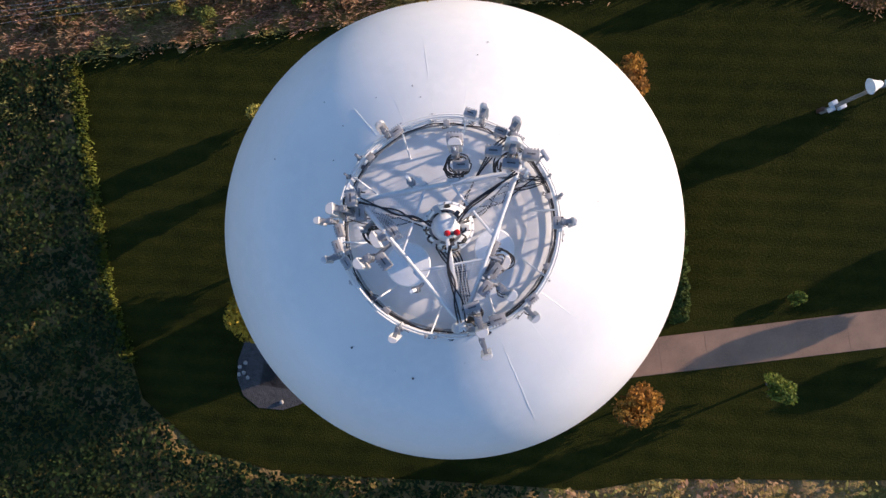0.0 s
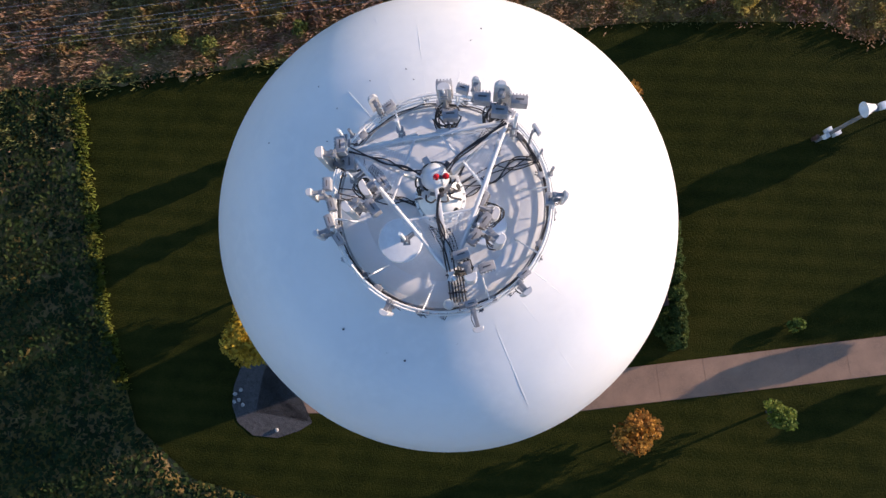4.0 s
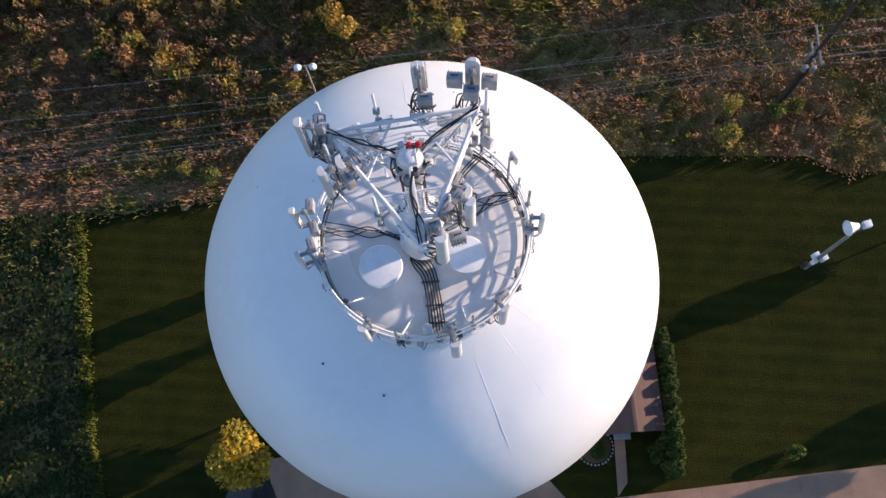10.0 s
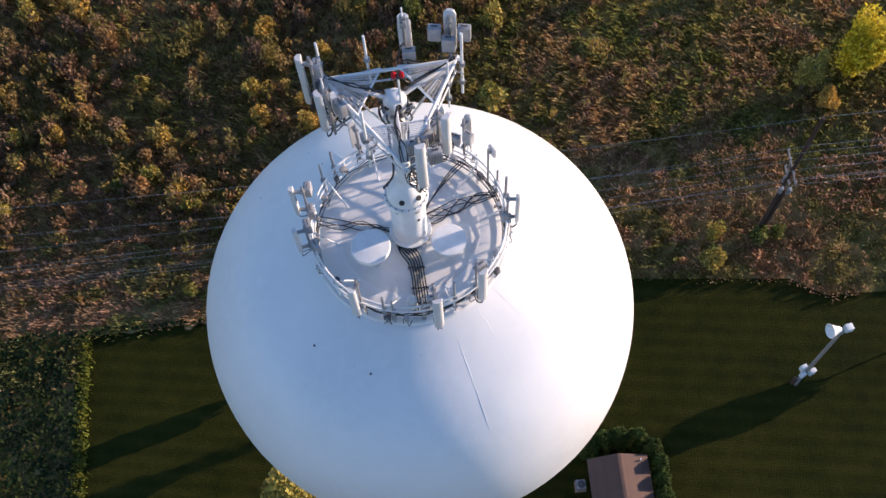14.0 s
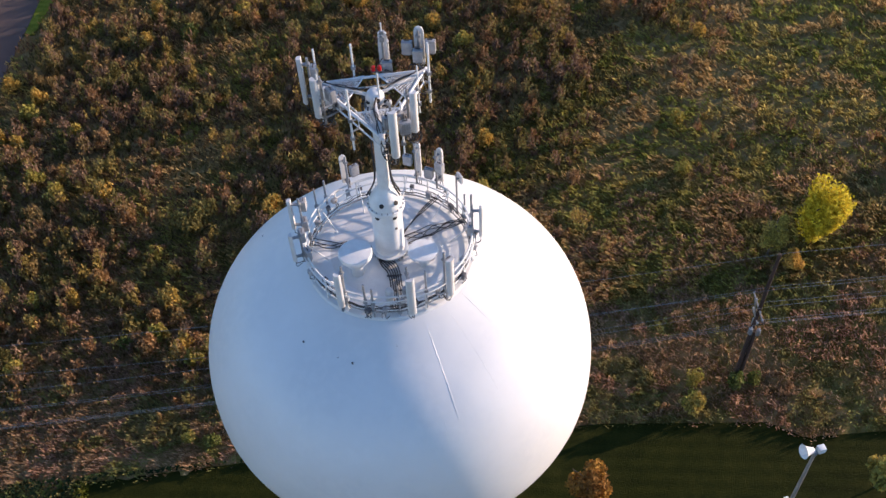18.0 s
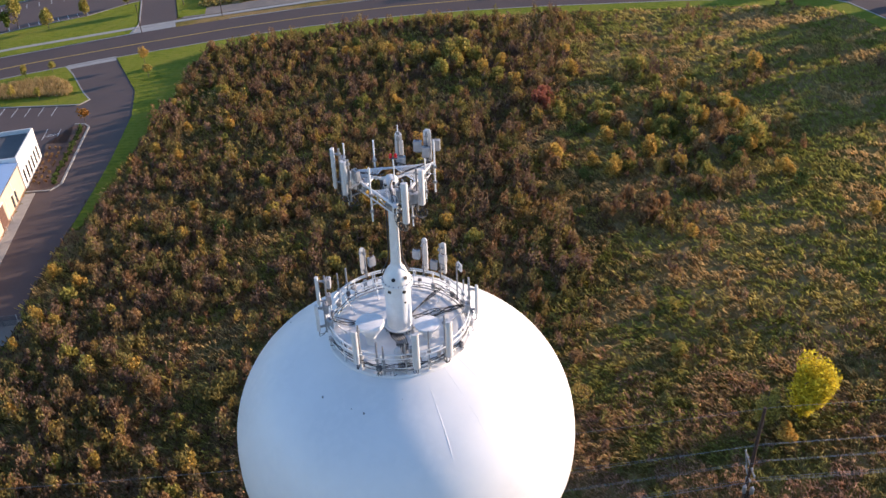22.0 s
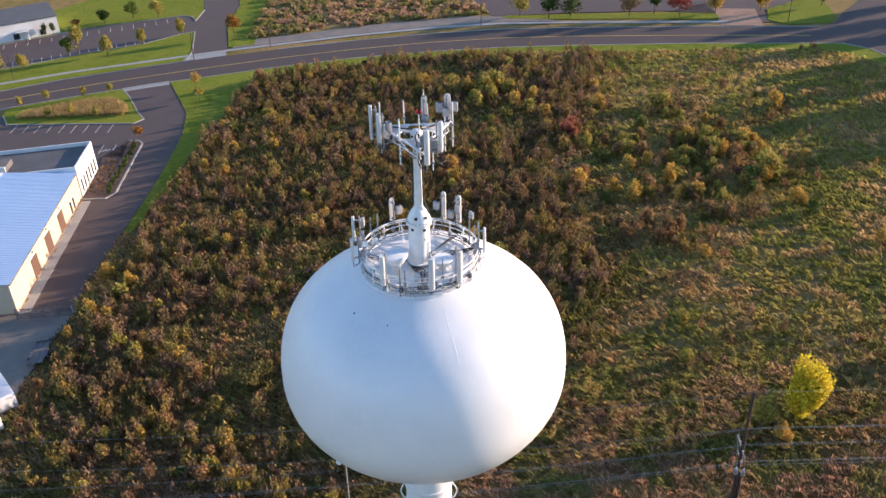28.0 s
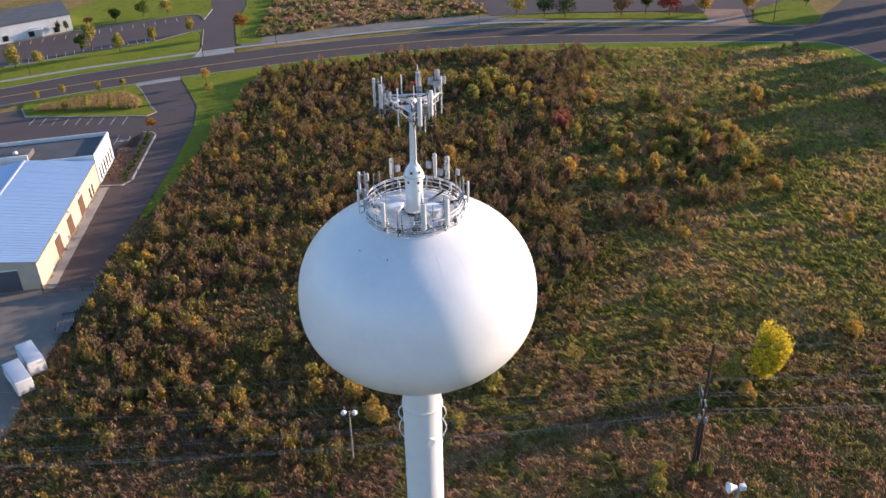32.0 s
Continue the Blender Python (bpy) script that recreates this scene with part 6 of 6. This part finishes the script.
build_far_building()
for i, (x, y, h, r, mt, lab) in enumerate((
    (27.5, 222.6, 7.0, 3.6, L_DKG, "round dark green roadside tree"), (33.6, 221.4, 7.0, 3.8, L_DKG, "round dark green roadside tree"), (49.6, 217.6, 7.4, 4.2, L_RUS, "olive and orange roadside tree"), (56.7, 218.2, 7.4, 1.9, L_DKG, "narrow dark green roadside tree"), (62.9, 214.4, 6.8, 3.8, L_RED, "round roadside tree with red leaves"), (84.6, 213.0, 6.6, 3.0, L_GLD, "roadside tree with golden leaves"), (73.0, 215.4, 6.6, 2.4, L_GLD, "roadside tree with golden leaves"),
    (-128.4, 207.8, 8, 2.6, L_OLV, "young roadside tree with olive leaves"), (-121.3, 208.3, 5.2, 1.8, L_OLV, "young roadside tree with olive leaves"), (-110.7, 223.0, 9, 2.4, L_OLV, "young roadside tree with olive leaves"), (-113.4, 221.4, 6, 2.0, L_GRN, "young roadside tree with green leaves"), (-100.4, 218.1, 6.5, 2.2, L_OLV, "young roadside tree with olive leaves"), (-82.8, 234.4, 5.6, 2.0, L_OLV, "young roadside tree with olive leaves"), (-65.4, 228.8, 7.5, 2.6, L_ORA, "young roadside tree with orange leaves"),
    (-64.9, 180.4, 4.6, 1.5, L_GLD, "thin young tree on the verge"), (-61.8, 171.0, 3.6, 1.2, L_OLV, "thin young tree on the verge"), (-93.4, 179.3, 3.6, 1.1, L_OLV, "thin young tree on the grass island"), (-87.5, 181.2, 3.6, 1.1, L_OLV, "thin young tree on the grass island"), (-102.8, 178.2, 3.6, 1.1, L_OLV, "thin young tree on the grass island"), (-97.0, 164.6, 3.6, 1.0, L_OLV, "thin young tree on the grass island"), (-91.6, 165.6, 3.6, 1.0, L_OLV, "thin young tree on the grass island"), (-84.9, 163.6, 3.4, 0.9, L_OLV, "thin young tree on the grass island"), (-108.4, 175.6, 3.4, 1.0, L_OLV, "thin young tree on the grass island"), (-129.8, 245.7, 4.4, 1.0, L_DKG, "narrow dark green conifer by the far building"), (-69.8, 147.5, 3.6, 1.3, L_ORA, "thin young tree with rusty leaves by the lot"),
    (19.5, 227.5, 6.4, 3.0, L_OLV, "round roadside tree with olive leaves"), (101.5, 214, 6.4, 1.4, L_DKG, "narrow dark green roadside tree"), (-97, 259, 6.5, 2.6, L_OLV, "olive-leaved tree beyond the far car park"), (-106, 261, 6.5, 2.4, L_GRN, "green tree beyond the far car park"), (-114, 256, 5.5, 2.0, L_DKG, "dark green tree beyond the far car park"), (-92.8, 227.2, 5.2, 1.5, L_OLV, "young tree with olive leaves by the far car park"), (-122.6, 253.2, 3.4, 2.0, L_ORA, "young tree with orange leaves by the far car park"), (-127.6, 246.9, 4.4, 1.0, L_DKG, "narrow dark green conifer by the far building"),
)):
    tree(x, y, h, r, mt, lab, seed=100 + i, leaf=0.42 if h > 5 else 0.3, count=900 if h > 5 else 420, bare=0.16 if h > 5 else 0.3, far=True, lumps=12)
gr = np.random.default_rng(77)
BANK_P = [(-106.2, 166.4), (-105.6, 170.4), (-98, 174.2), (-91.3, 176.4), (-85.5, 176.6), (-80.5, 171.8), (-78.0, 166.6), (-78.3, 164.0), (-90, 165.2)]
gx, gy = gr.uniform(-107, -77, 15000), gr.uniform(163, 177, 15000)
ok = inside(BANK_P, gx, gy)
gx, gy = gx[ok], gy[ok]
gz = np.array([land(a, b) for a, b in zip(gx, gy)]) + gr.uniform(0.1, 1.1, len(gx))
GOLD = leaf_mat("golden_ornamental_grass", [(0.42, 0.295, 0.125), (0.36, 0.25, 0.10), (0.46, 0.32, 0.14)], 0.8, trans=0.5)
solo("ornamental_grass", quads_mesh("ornamental_grass", sprigs_at(np.stack([gx, gy, gz], 1), 0.13, gr, 6.5, 2.2), GOLD), None, "bank of tall golden ornamental grass on the island", "grass", kind="stuff")

# ---- scrub and meadow ----
NOGO = [LAWN_P, ROAD_N + ROAD_F[::-1], CROSS, LOT_P, YARD_P, VERGE_P, ISLAND_P, FARLOT, EASTLOT]


def free(X, Y):
    r = np.ones(X.shape, bool)
    for p in NOGO:
        r &= ~inside(p, X, Y)
    return r


def scatter(rng, k, x0, x1, y0, y1):
    X, Y = rng.uniform(x0, x1, k), rng.uniform(y0, y1, k)
    ok = free(X, Y)
    return X[ok], Y[ok]


def fnoise(X, Y, s, o):
    return np.array([noise.noise(Vector((a * s, b * s, o))) for a, b in zip(X, Y)])


def edge_x(Y):
    """Where the scrub gives way to open grass, going east."""
    return np.interp(Y, [20, 34, 40, 52, 70, 110, 150, 175, 195], [-14, -10, 2, 10, 24, 22, 30, 38, 34])


vr = np.random.default_rng(5)
X, Y = scatter(vr, 21500, -60, 112, 21, 192)
nz = fnoise(X, Y, 0.06, 2.0)
dx = X - edge_x(Y)
prob = np.where(dx < 0, np.clip(0.80 + nz * 1.25, 0.12, 1), np.clip(0.05 * np.exp(-dx / 25) + np.clip(nz - 0.12, 0, 1) * 0.35, 0, 0.3))
for cx, cy, sx, sy, am in ((48, 122, 9, 8, 0.8), (57, 106, 6, 4.5, 0.8), (40, 101, 7, 5, 0.75), (33, 89, 6, 4, 0.7), (45, 143, 7, 4, 0.7), (26, 140, 6, 10, 0.6), (62, 134, 5, 4, 0.6), (35, 72, 4, 3, 0.6), (16, 60, 5, 4, 0.5), (66, 138, 4, 3, 0.6), (46, 92, 6, 4, 0.8), (36, 84, 6, 5, 0.8), (30, 147, 8, 3, 0.6), (52, 160, 8, 2.5, 0.5)):
    prob = np.maximum(prob, am * np.exp(-((X - cx) / sx) ** 2 - ((Y - cy) / sy) ** 2))
prob *= np.clip((Y - 22) / 20, 0.12, 1) * np.clip((X + 55.5) / 3, 0, 1)
ok = vr.uniform(0, 1, X.shape) < prob
X, Y = X[ok], Y[ok]
size = vr.gamma(5.0, 0.2, X.shape) * 0.95 * np.where(X - edge_x(Y) < 0, 1.0, 0.9)
size = np.clip(size * 0.92, 0.35, 2.0)
allP, allS = [], []
for x, y, s in zip(X, Y, size):
    k = int(24 + 44 * s * s)
    P = cloud_points(vr, (x, y, land(x, y) + s * 1.0), (s * 0.75, s * 0.75, s * 1.25), k, 7)
    allP.append(P)
P = np.concatenate(allP)
solo("scrub", quads_mesh("scrub", sprigs_at(P, 0.17, vr, 3.0, 1.5), SCRUB), None, "dense scrub of low brown, rust and olive autumn bushes", "scrub", kind="stuff")

# a low undergrowth between the bushes, its colours darkened for the shaded gaps
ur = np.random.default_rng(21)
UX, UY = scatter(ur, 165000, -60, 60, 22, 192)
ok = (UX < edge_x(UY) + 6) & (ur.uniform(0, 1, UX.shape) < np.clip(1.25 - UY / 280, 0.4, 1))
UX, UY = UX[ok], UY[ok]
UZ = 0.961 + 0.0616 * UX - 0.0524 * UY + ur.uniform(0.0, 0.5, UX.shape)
solo("undergrowth", quads_mesh("undergrowth", sprigs_at(np.stack([UX, UY, UZ], 1), 0.20, ur, 4.0, 1.6), UNDER), None, "tangled brown and olive undergrowth between the bushes, coloured dark for shade", "scrub", kind="stuff")

fr = np.random.default_rng(15)
FX, FY = fr.uniform(-66, 24, 1500), fr.uniform(224, 300, 1500)
ok = inside([(-60, 224.5), (-20, 231), (6, 231.5), (14, 229), (0, 262), (-30, 300), (-66, 300), (-62, 260)], FX, FY)
FP = np.concatenate([cloud_points(fr, (x, y, land(x, y) + 0.5), (1.6, 1.6, 0.9), 46, 5) for x, y in zip(FX[ok], FY[ok])])
solo("far_thicket", quads_mesh("far_thicket", leaves_at(FP, 0.5, fr, 0.3), TAWNY), None, "dark thicket of weeds beyond the road", "scrub", kind="stuff")

L_GRN2 = leaf_mat("muted_green_leaves", [(0.13, 0.15, 0.035), (0.16, 0.165, 0.04), (0.11, 0.13, 0.03)], 1.0, trans=0.25)
L_RED2 = leaf_mat("faded_red_leaves", [(0.30, 0.10, 0.065), (0.26, 0.09, 0.06), (0.33, 0.13, 0.075)], 1.0, trans=0.3)
# taller single bushes that stand out of the scrub
bushes = []
for sd in range(6):
    r2 = np.random.default_rng(200 + sd)
    Pb = cloud_points(r2, (0, 0, 1.0), (0.95, 0.95, 1.1), 620, 11)
    bushes.append(sprigs_at(Pb, 0.15, r2, 2.0, 0.5))
BM = {}
for key, mt in (("olive", L_OLV), ("yellow", L_GLD), ("green", L_GRN2), ("rust", L_RUS), ("red", L_RED2)):
    BM[key] = [quads_mesh("bush_crown", b, mt) for b in bushes]
sticks = finish("bush_stem", rod(B(), (0, 0, -0.2), (0, 0, 1.0), 0.05, 0.02, seg=6), BARK)
LAB = {"olive": "olive-green autumn bush standing in the scrub", "yellow": "bush with golden autumn leaves in the scrub", "green": "dark green bush standing in the scrub", "rust": "rust-orange autumn bush standing in the scrub", "red": "bush with red autumn leaves in the scrub"}
bspots = [(23.1, 131.4, "red", 1.9), (24.6, 130.0, "red", 1.5), (10.1, 162.9, "olive", 2.6), (7.5, 161.0, "olive", 2.4), (13, 160.0, "olive", 2.0), (56.7, 106.7, "olive", 2.4), (53.2, 103.4, "green", 1.9), (49.4, 122.5, "olive", 2.0), (45.1, 143.8, "olive", 2.0), (-48.4, 181.5, "rust", 1.9), (-56.1, 84.6, "yellow", 1.5), (-51.5, 77.2, "olive", 1.6), (-54.7, 73.2, "yellow", 1.3), (2.5, 33.2, "olive", 1.3), (-7.5, 34.2, "yellow", 1.3), (-11.4, 39.3, "yellow", 1.5), (-12.6, 37.8, "rust", 1.2), (-16.4, 41.4, "yellow", 1.3), (-12.3, 29.5, "olive", 0.8), (-56.0, 66.5, "yellow", 1.0), (-55.2, 60.0, "rust", 0.9), (-55.4, 54.0, "rust", 0.9), (-54.6, 46.0, "rust", 0.9), (-54.0, 41.0, "rust", 0.8), (-8.5, 35.5, "yellow", 1.4), (24.2, 20.3, "olive", 1.3), (-4.5, 40.0, "rust", 1.7), (7.0, 40.5, "olive", 1.7), (-44, 72, "olive", 1.2), (-47, 63, "olive", 1.3)]
bspots += [(25.2, 22.9, "olive", 1.0), (24.9, 20.4, "olive", 0.9), (28.6, 21.9, "green", 1.1), (30.4, 22.4, "green", 0.8), (-12, 22.0, "green", 0.8), (-20, 21.5, "green", 0.9), (-22.4, 22.2, "olive", 0.8), (43.9, 145, "olive", 1.7), (45.6, 144, "yellow", 1.5), (66.6, 138, "yellow", 1.9), (68.6, 139.4, "rust", 1.4), (49.8, 117.4, "olive", 1.8), (51.2, 116.6, "yellow", 1.5), (46.3, 124, "yellow", 1.7), (44.4, 123, "olive", 1.5), (56.2, 104.6, "olive", 2.3), (57.8, 105.4, "olive", 1.9), (55, 103.6, "yellow", 1.7), (53.4, 114.6, "rust", 1.6), (39.1, 106.2, "yellow", 1.7), (40.6, 106.9, "olive", 1.4), (34.2, 120, "olive", 1.7), (32.6, 121.2, "rust", 1.5), (36.2, 118.6, "rust", 1.7), (23.3, 107.8, "yellow", 1.9), (21.8, 106.6, "rust", 1.7), (24.5, 109.6, "rust", 1.6), (31.6, 99.8, "yellow", 1.5), (52, 99.6, "green", 1.6), (27.2, 99.6, "green", 1.1), (32.2, 146.4, "yellow", 1.7), (35.1, 86.2, "rust", 1.8), (37.2, 87.4, "rust", 1.6), (33.4, 84.8, "rust", 1.5), (39.5, 79.3, "yellow", 1.2), (45.8, 91.3, "rust", 1.7), (43.5, 92.6, "rust", 1.4), (48.6, 120.6, "olive", 1.6), (50.6, 122.2, "green", 1.6), (47.5, 109.8, "olive", 1.4), (44.6, 107.8, "green", 1.3), (42.8, 112.6, "olive", 1.4), (25.2, 134.2, "red", 1.6), (60.5, 112, "rust", 1.3), (14, 150, "yellow", 1.9), (18, 154, "yellow", 1.8), (9, 157, "olive", 2), (4, 163, "yellow", 1.9), (0, 166, "olive", 1.9), (-6, 170, "yellow", 1.7), (17, 147, "olive", 1.8), (20, 143, "yellow", 1.7), (12, 145, "olive", 1.6), (-2, 160, "yellow", 1.6), (6, 153, "olive", 1.7)]
br = random.Random(8)
tries = 0
while len(bspots) < 252 and tries < 4000:
    tries += 1
    x, y = br.uniform(-53, 70), br.uniform(30, 188)
    if not free(np.array([x]), np.array([y]))[0]:
        continue
    d = x - float(edge_x(y))
    nv = noise.noise(Vector((x * 0.05, y * 0.05, 7)))
    if y < 38 and x > -10:
        continue
    if d > 0 and (nv < 0.05 or br.random() > 0.35):
        continue
    if d <= 0 and br.random() > 0.55 + nv:
        continue
    bspots.append((x, y, br.choices(["olive", "yellow", "green", "rust"], [4, 2.6, 1.2, 3])[0], br.uniform(0.8, 1.6)))
while len(bspots) < 299:
    a, d = br.uniform(0, 6.283), br.random() ** 0.6
    x, y = 44 + 15 * d * math.cos(a) + 6 * d * math.sin(a), 116 + 27 * d * math.sin(a)
    bspots.append((x, y, br.choices(["olive", "yellow", "green", "rust"], [4, 3, 1, 3])[0], br.uniform(0.9, 1.7)))
for i, (x, y, key, s) in enumerate(bspots):
    t = thing("bush", on_land(x, y, br.uniform(0, 360)), LAB[key], "bush", "single bushes in the scrub")
    t.scale = (s, s, s * br.uniform(0.85, 1.15))
    part("crown", BM[key][i % 6], None, t)
    part("stem", sticks, None, t)

# grass of the open meadow and the tawny strip along the lawn
def blades(rng, X, Y, h, w, lean, rough=True):
    """Leaning blades of grass in tufts."""
    k = len(X)
    base = np.stack([X, Y, np.array([land(a, b) + (relief(a, b) if rough else 0) for a, b in zip(X, Y)]) - 0.05], 1)
    a = rng.uniform(0, 2 * np.pi, k)
    u = np.stack([np.cos(a), np.sin(a), np.zeros(k)], 1)
    hh = h * rng.uniform(0.5, 1.3, (k, 1))
    tip = base + np.concatenate([np.asarray(lean)[None, :] * hh + rng.normal(0, 0.3, (k, 2)) * hh, hh], 1)
    ww = u * w * rng.uniform(0.6, 1.3, (k, 1))
    return np.stack([base - ww, base + ww, tip + ww * 0.5, tip - ww * 0.5], 1)


def tufts(rng, k, x0, x1, y0, y1, per, spread, keep):
    X, Y = scatter(rng, k, x0, x1, y0, y1)
    ok = keep(X, Y)
    X, Y = X[ok], Y[ok]
    return np.repeat(X, per) + rng.normal(0, spread, len(X) * per), np.repeat(Y, per) + rng.normal(0, spread, len(X) * per)


mr = np.random.default_rng(9)
X, Y = tufts(mr, 34000, -12, 110, 34, 191, 8, 0.30, lambda X, Y: (X > edge_x(Y) - 8) & (mr.uniform(0, 1, X.shape) < np.clip(1.25 - Y / 300, 0.55, 1)))
solo("meadow_grass", quads_mesh("meadow_grass", blades(mr, X, Y, 0.60, 0.095, (-0.85, -0.45)), GRASSY), None, "tussocks of long wind-laid green and straw meadow grass", "grass", kind="stuff")
GX = lambda X, Y: (X < edge_x(Y) + 4) & (fnoise(X, Y, 0.06, 2.0) < 0.02)
X, Y = tufts(mr, 17000, -58, 40, 34, 190, 7, 0.34, GX)
solo("scrub_grass", quads_mesh("scrub_grass", blades(mr, X, Y, 0.75, 0.085, (-0.6, -0.3)), GRASSY), None, "green and straw grass in the gaps of the scrub", "grass", kind="stuff")
X, Y = tufts(mr, 24000, -64, 72, 14.6, 64, 11, 0.34, lambda X, Y: (Y < np.where(X > 2, 44, 38) + 16 * mr.uniform(0, 1, X.shape) ** 1.5))
solo("tall_weeds", quads_mesh("tall_weeds", blades(mr, X, Y, 0.52, 0.06, (-0.5, -0.3)), TAWNY), None, "strip of tall tawny wind-laid weeds under the power lines", "weeds", kind="stuff")
# long grass left standing along the lawn's western edge
s = mr.uniform(0, 1, 5200)
EX = np.interp(s, [0, 0.32, 0.6, 0.8, 1.0], [-31.9, -31.2, -30.5, -30.0, -28.4]) + mr.normal(0, 0.28, 5200)
EY = np.interp(s, [0, 0.32, 0.6, 0.8, 1.0], [19.2, 10.6, 3.8, -1.0, -7.0])
solo("edge_grass", quads_mesh("edge_grass", blades(mr, EX, EY, 0.5, 0.06, (-0.2, -0.1), False), EDGEG), None, "narrow band of long yellow-green grass beside the mown lawn", "grass", kind="stuff")
# broad weeds west of the lawn; their leaf colour carries the shade
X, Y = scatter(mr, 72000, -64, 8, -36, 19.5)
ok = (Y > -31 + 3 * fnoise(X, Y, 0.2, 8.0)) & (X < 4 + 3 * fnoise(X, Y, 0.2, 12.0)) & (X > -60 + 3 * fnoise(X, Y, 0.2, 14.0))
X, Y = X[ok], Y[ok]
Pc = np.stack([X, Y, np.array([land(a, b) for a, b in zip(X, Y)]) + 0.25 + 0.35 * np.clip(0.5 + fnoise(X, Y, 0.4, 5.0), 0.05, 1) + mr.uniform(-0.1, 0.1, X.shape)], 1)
solo("broad_weeds", quads_mesh("broad_weeds", leaves_at(Pc, 0.34, mr, 1.1), CROP), None, "thick stand of broad-leaved green weeds west of the lawn, coloured dark for shade", "weeds", kind="stuff")
X, Y = scatter(mr, 6500, 5, 60, -34, -17)
Pc = np.stack([X, Y, np.array([land(a, b) for a, b in zip(X, Y)]) + mr.uniform(0.0, 0.7, X.shape)], 1)
solo("rough_edge", quads_mesh("rough_edge", leaves_at(Pc, 0.34, mr, 0.3), TAWNY), None, "rough tall grass along the lawn's southern edge", "grass", kind="stuff")
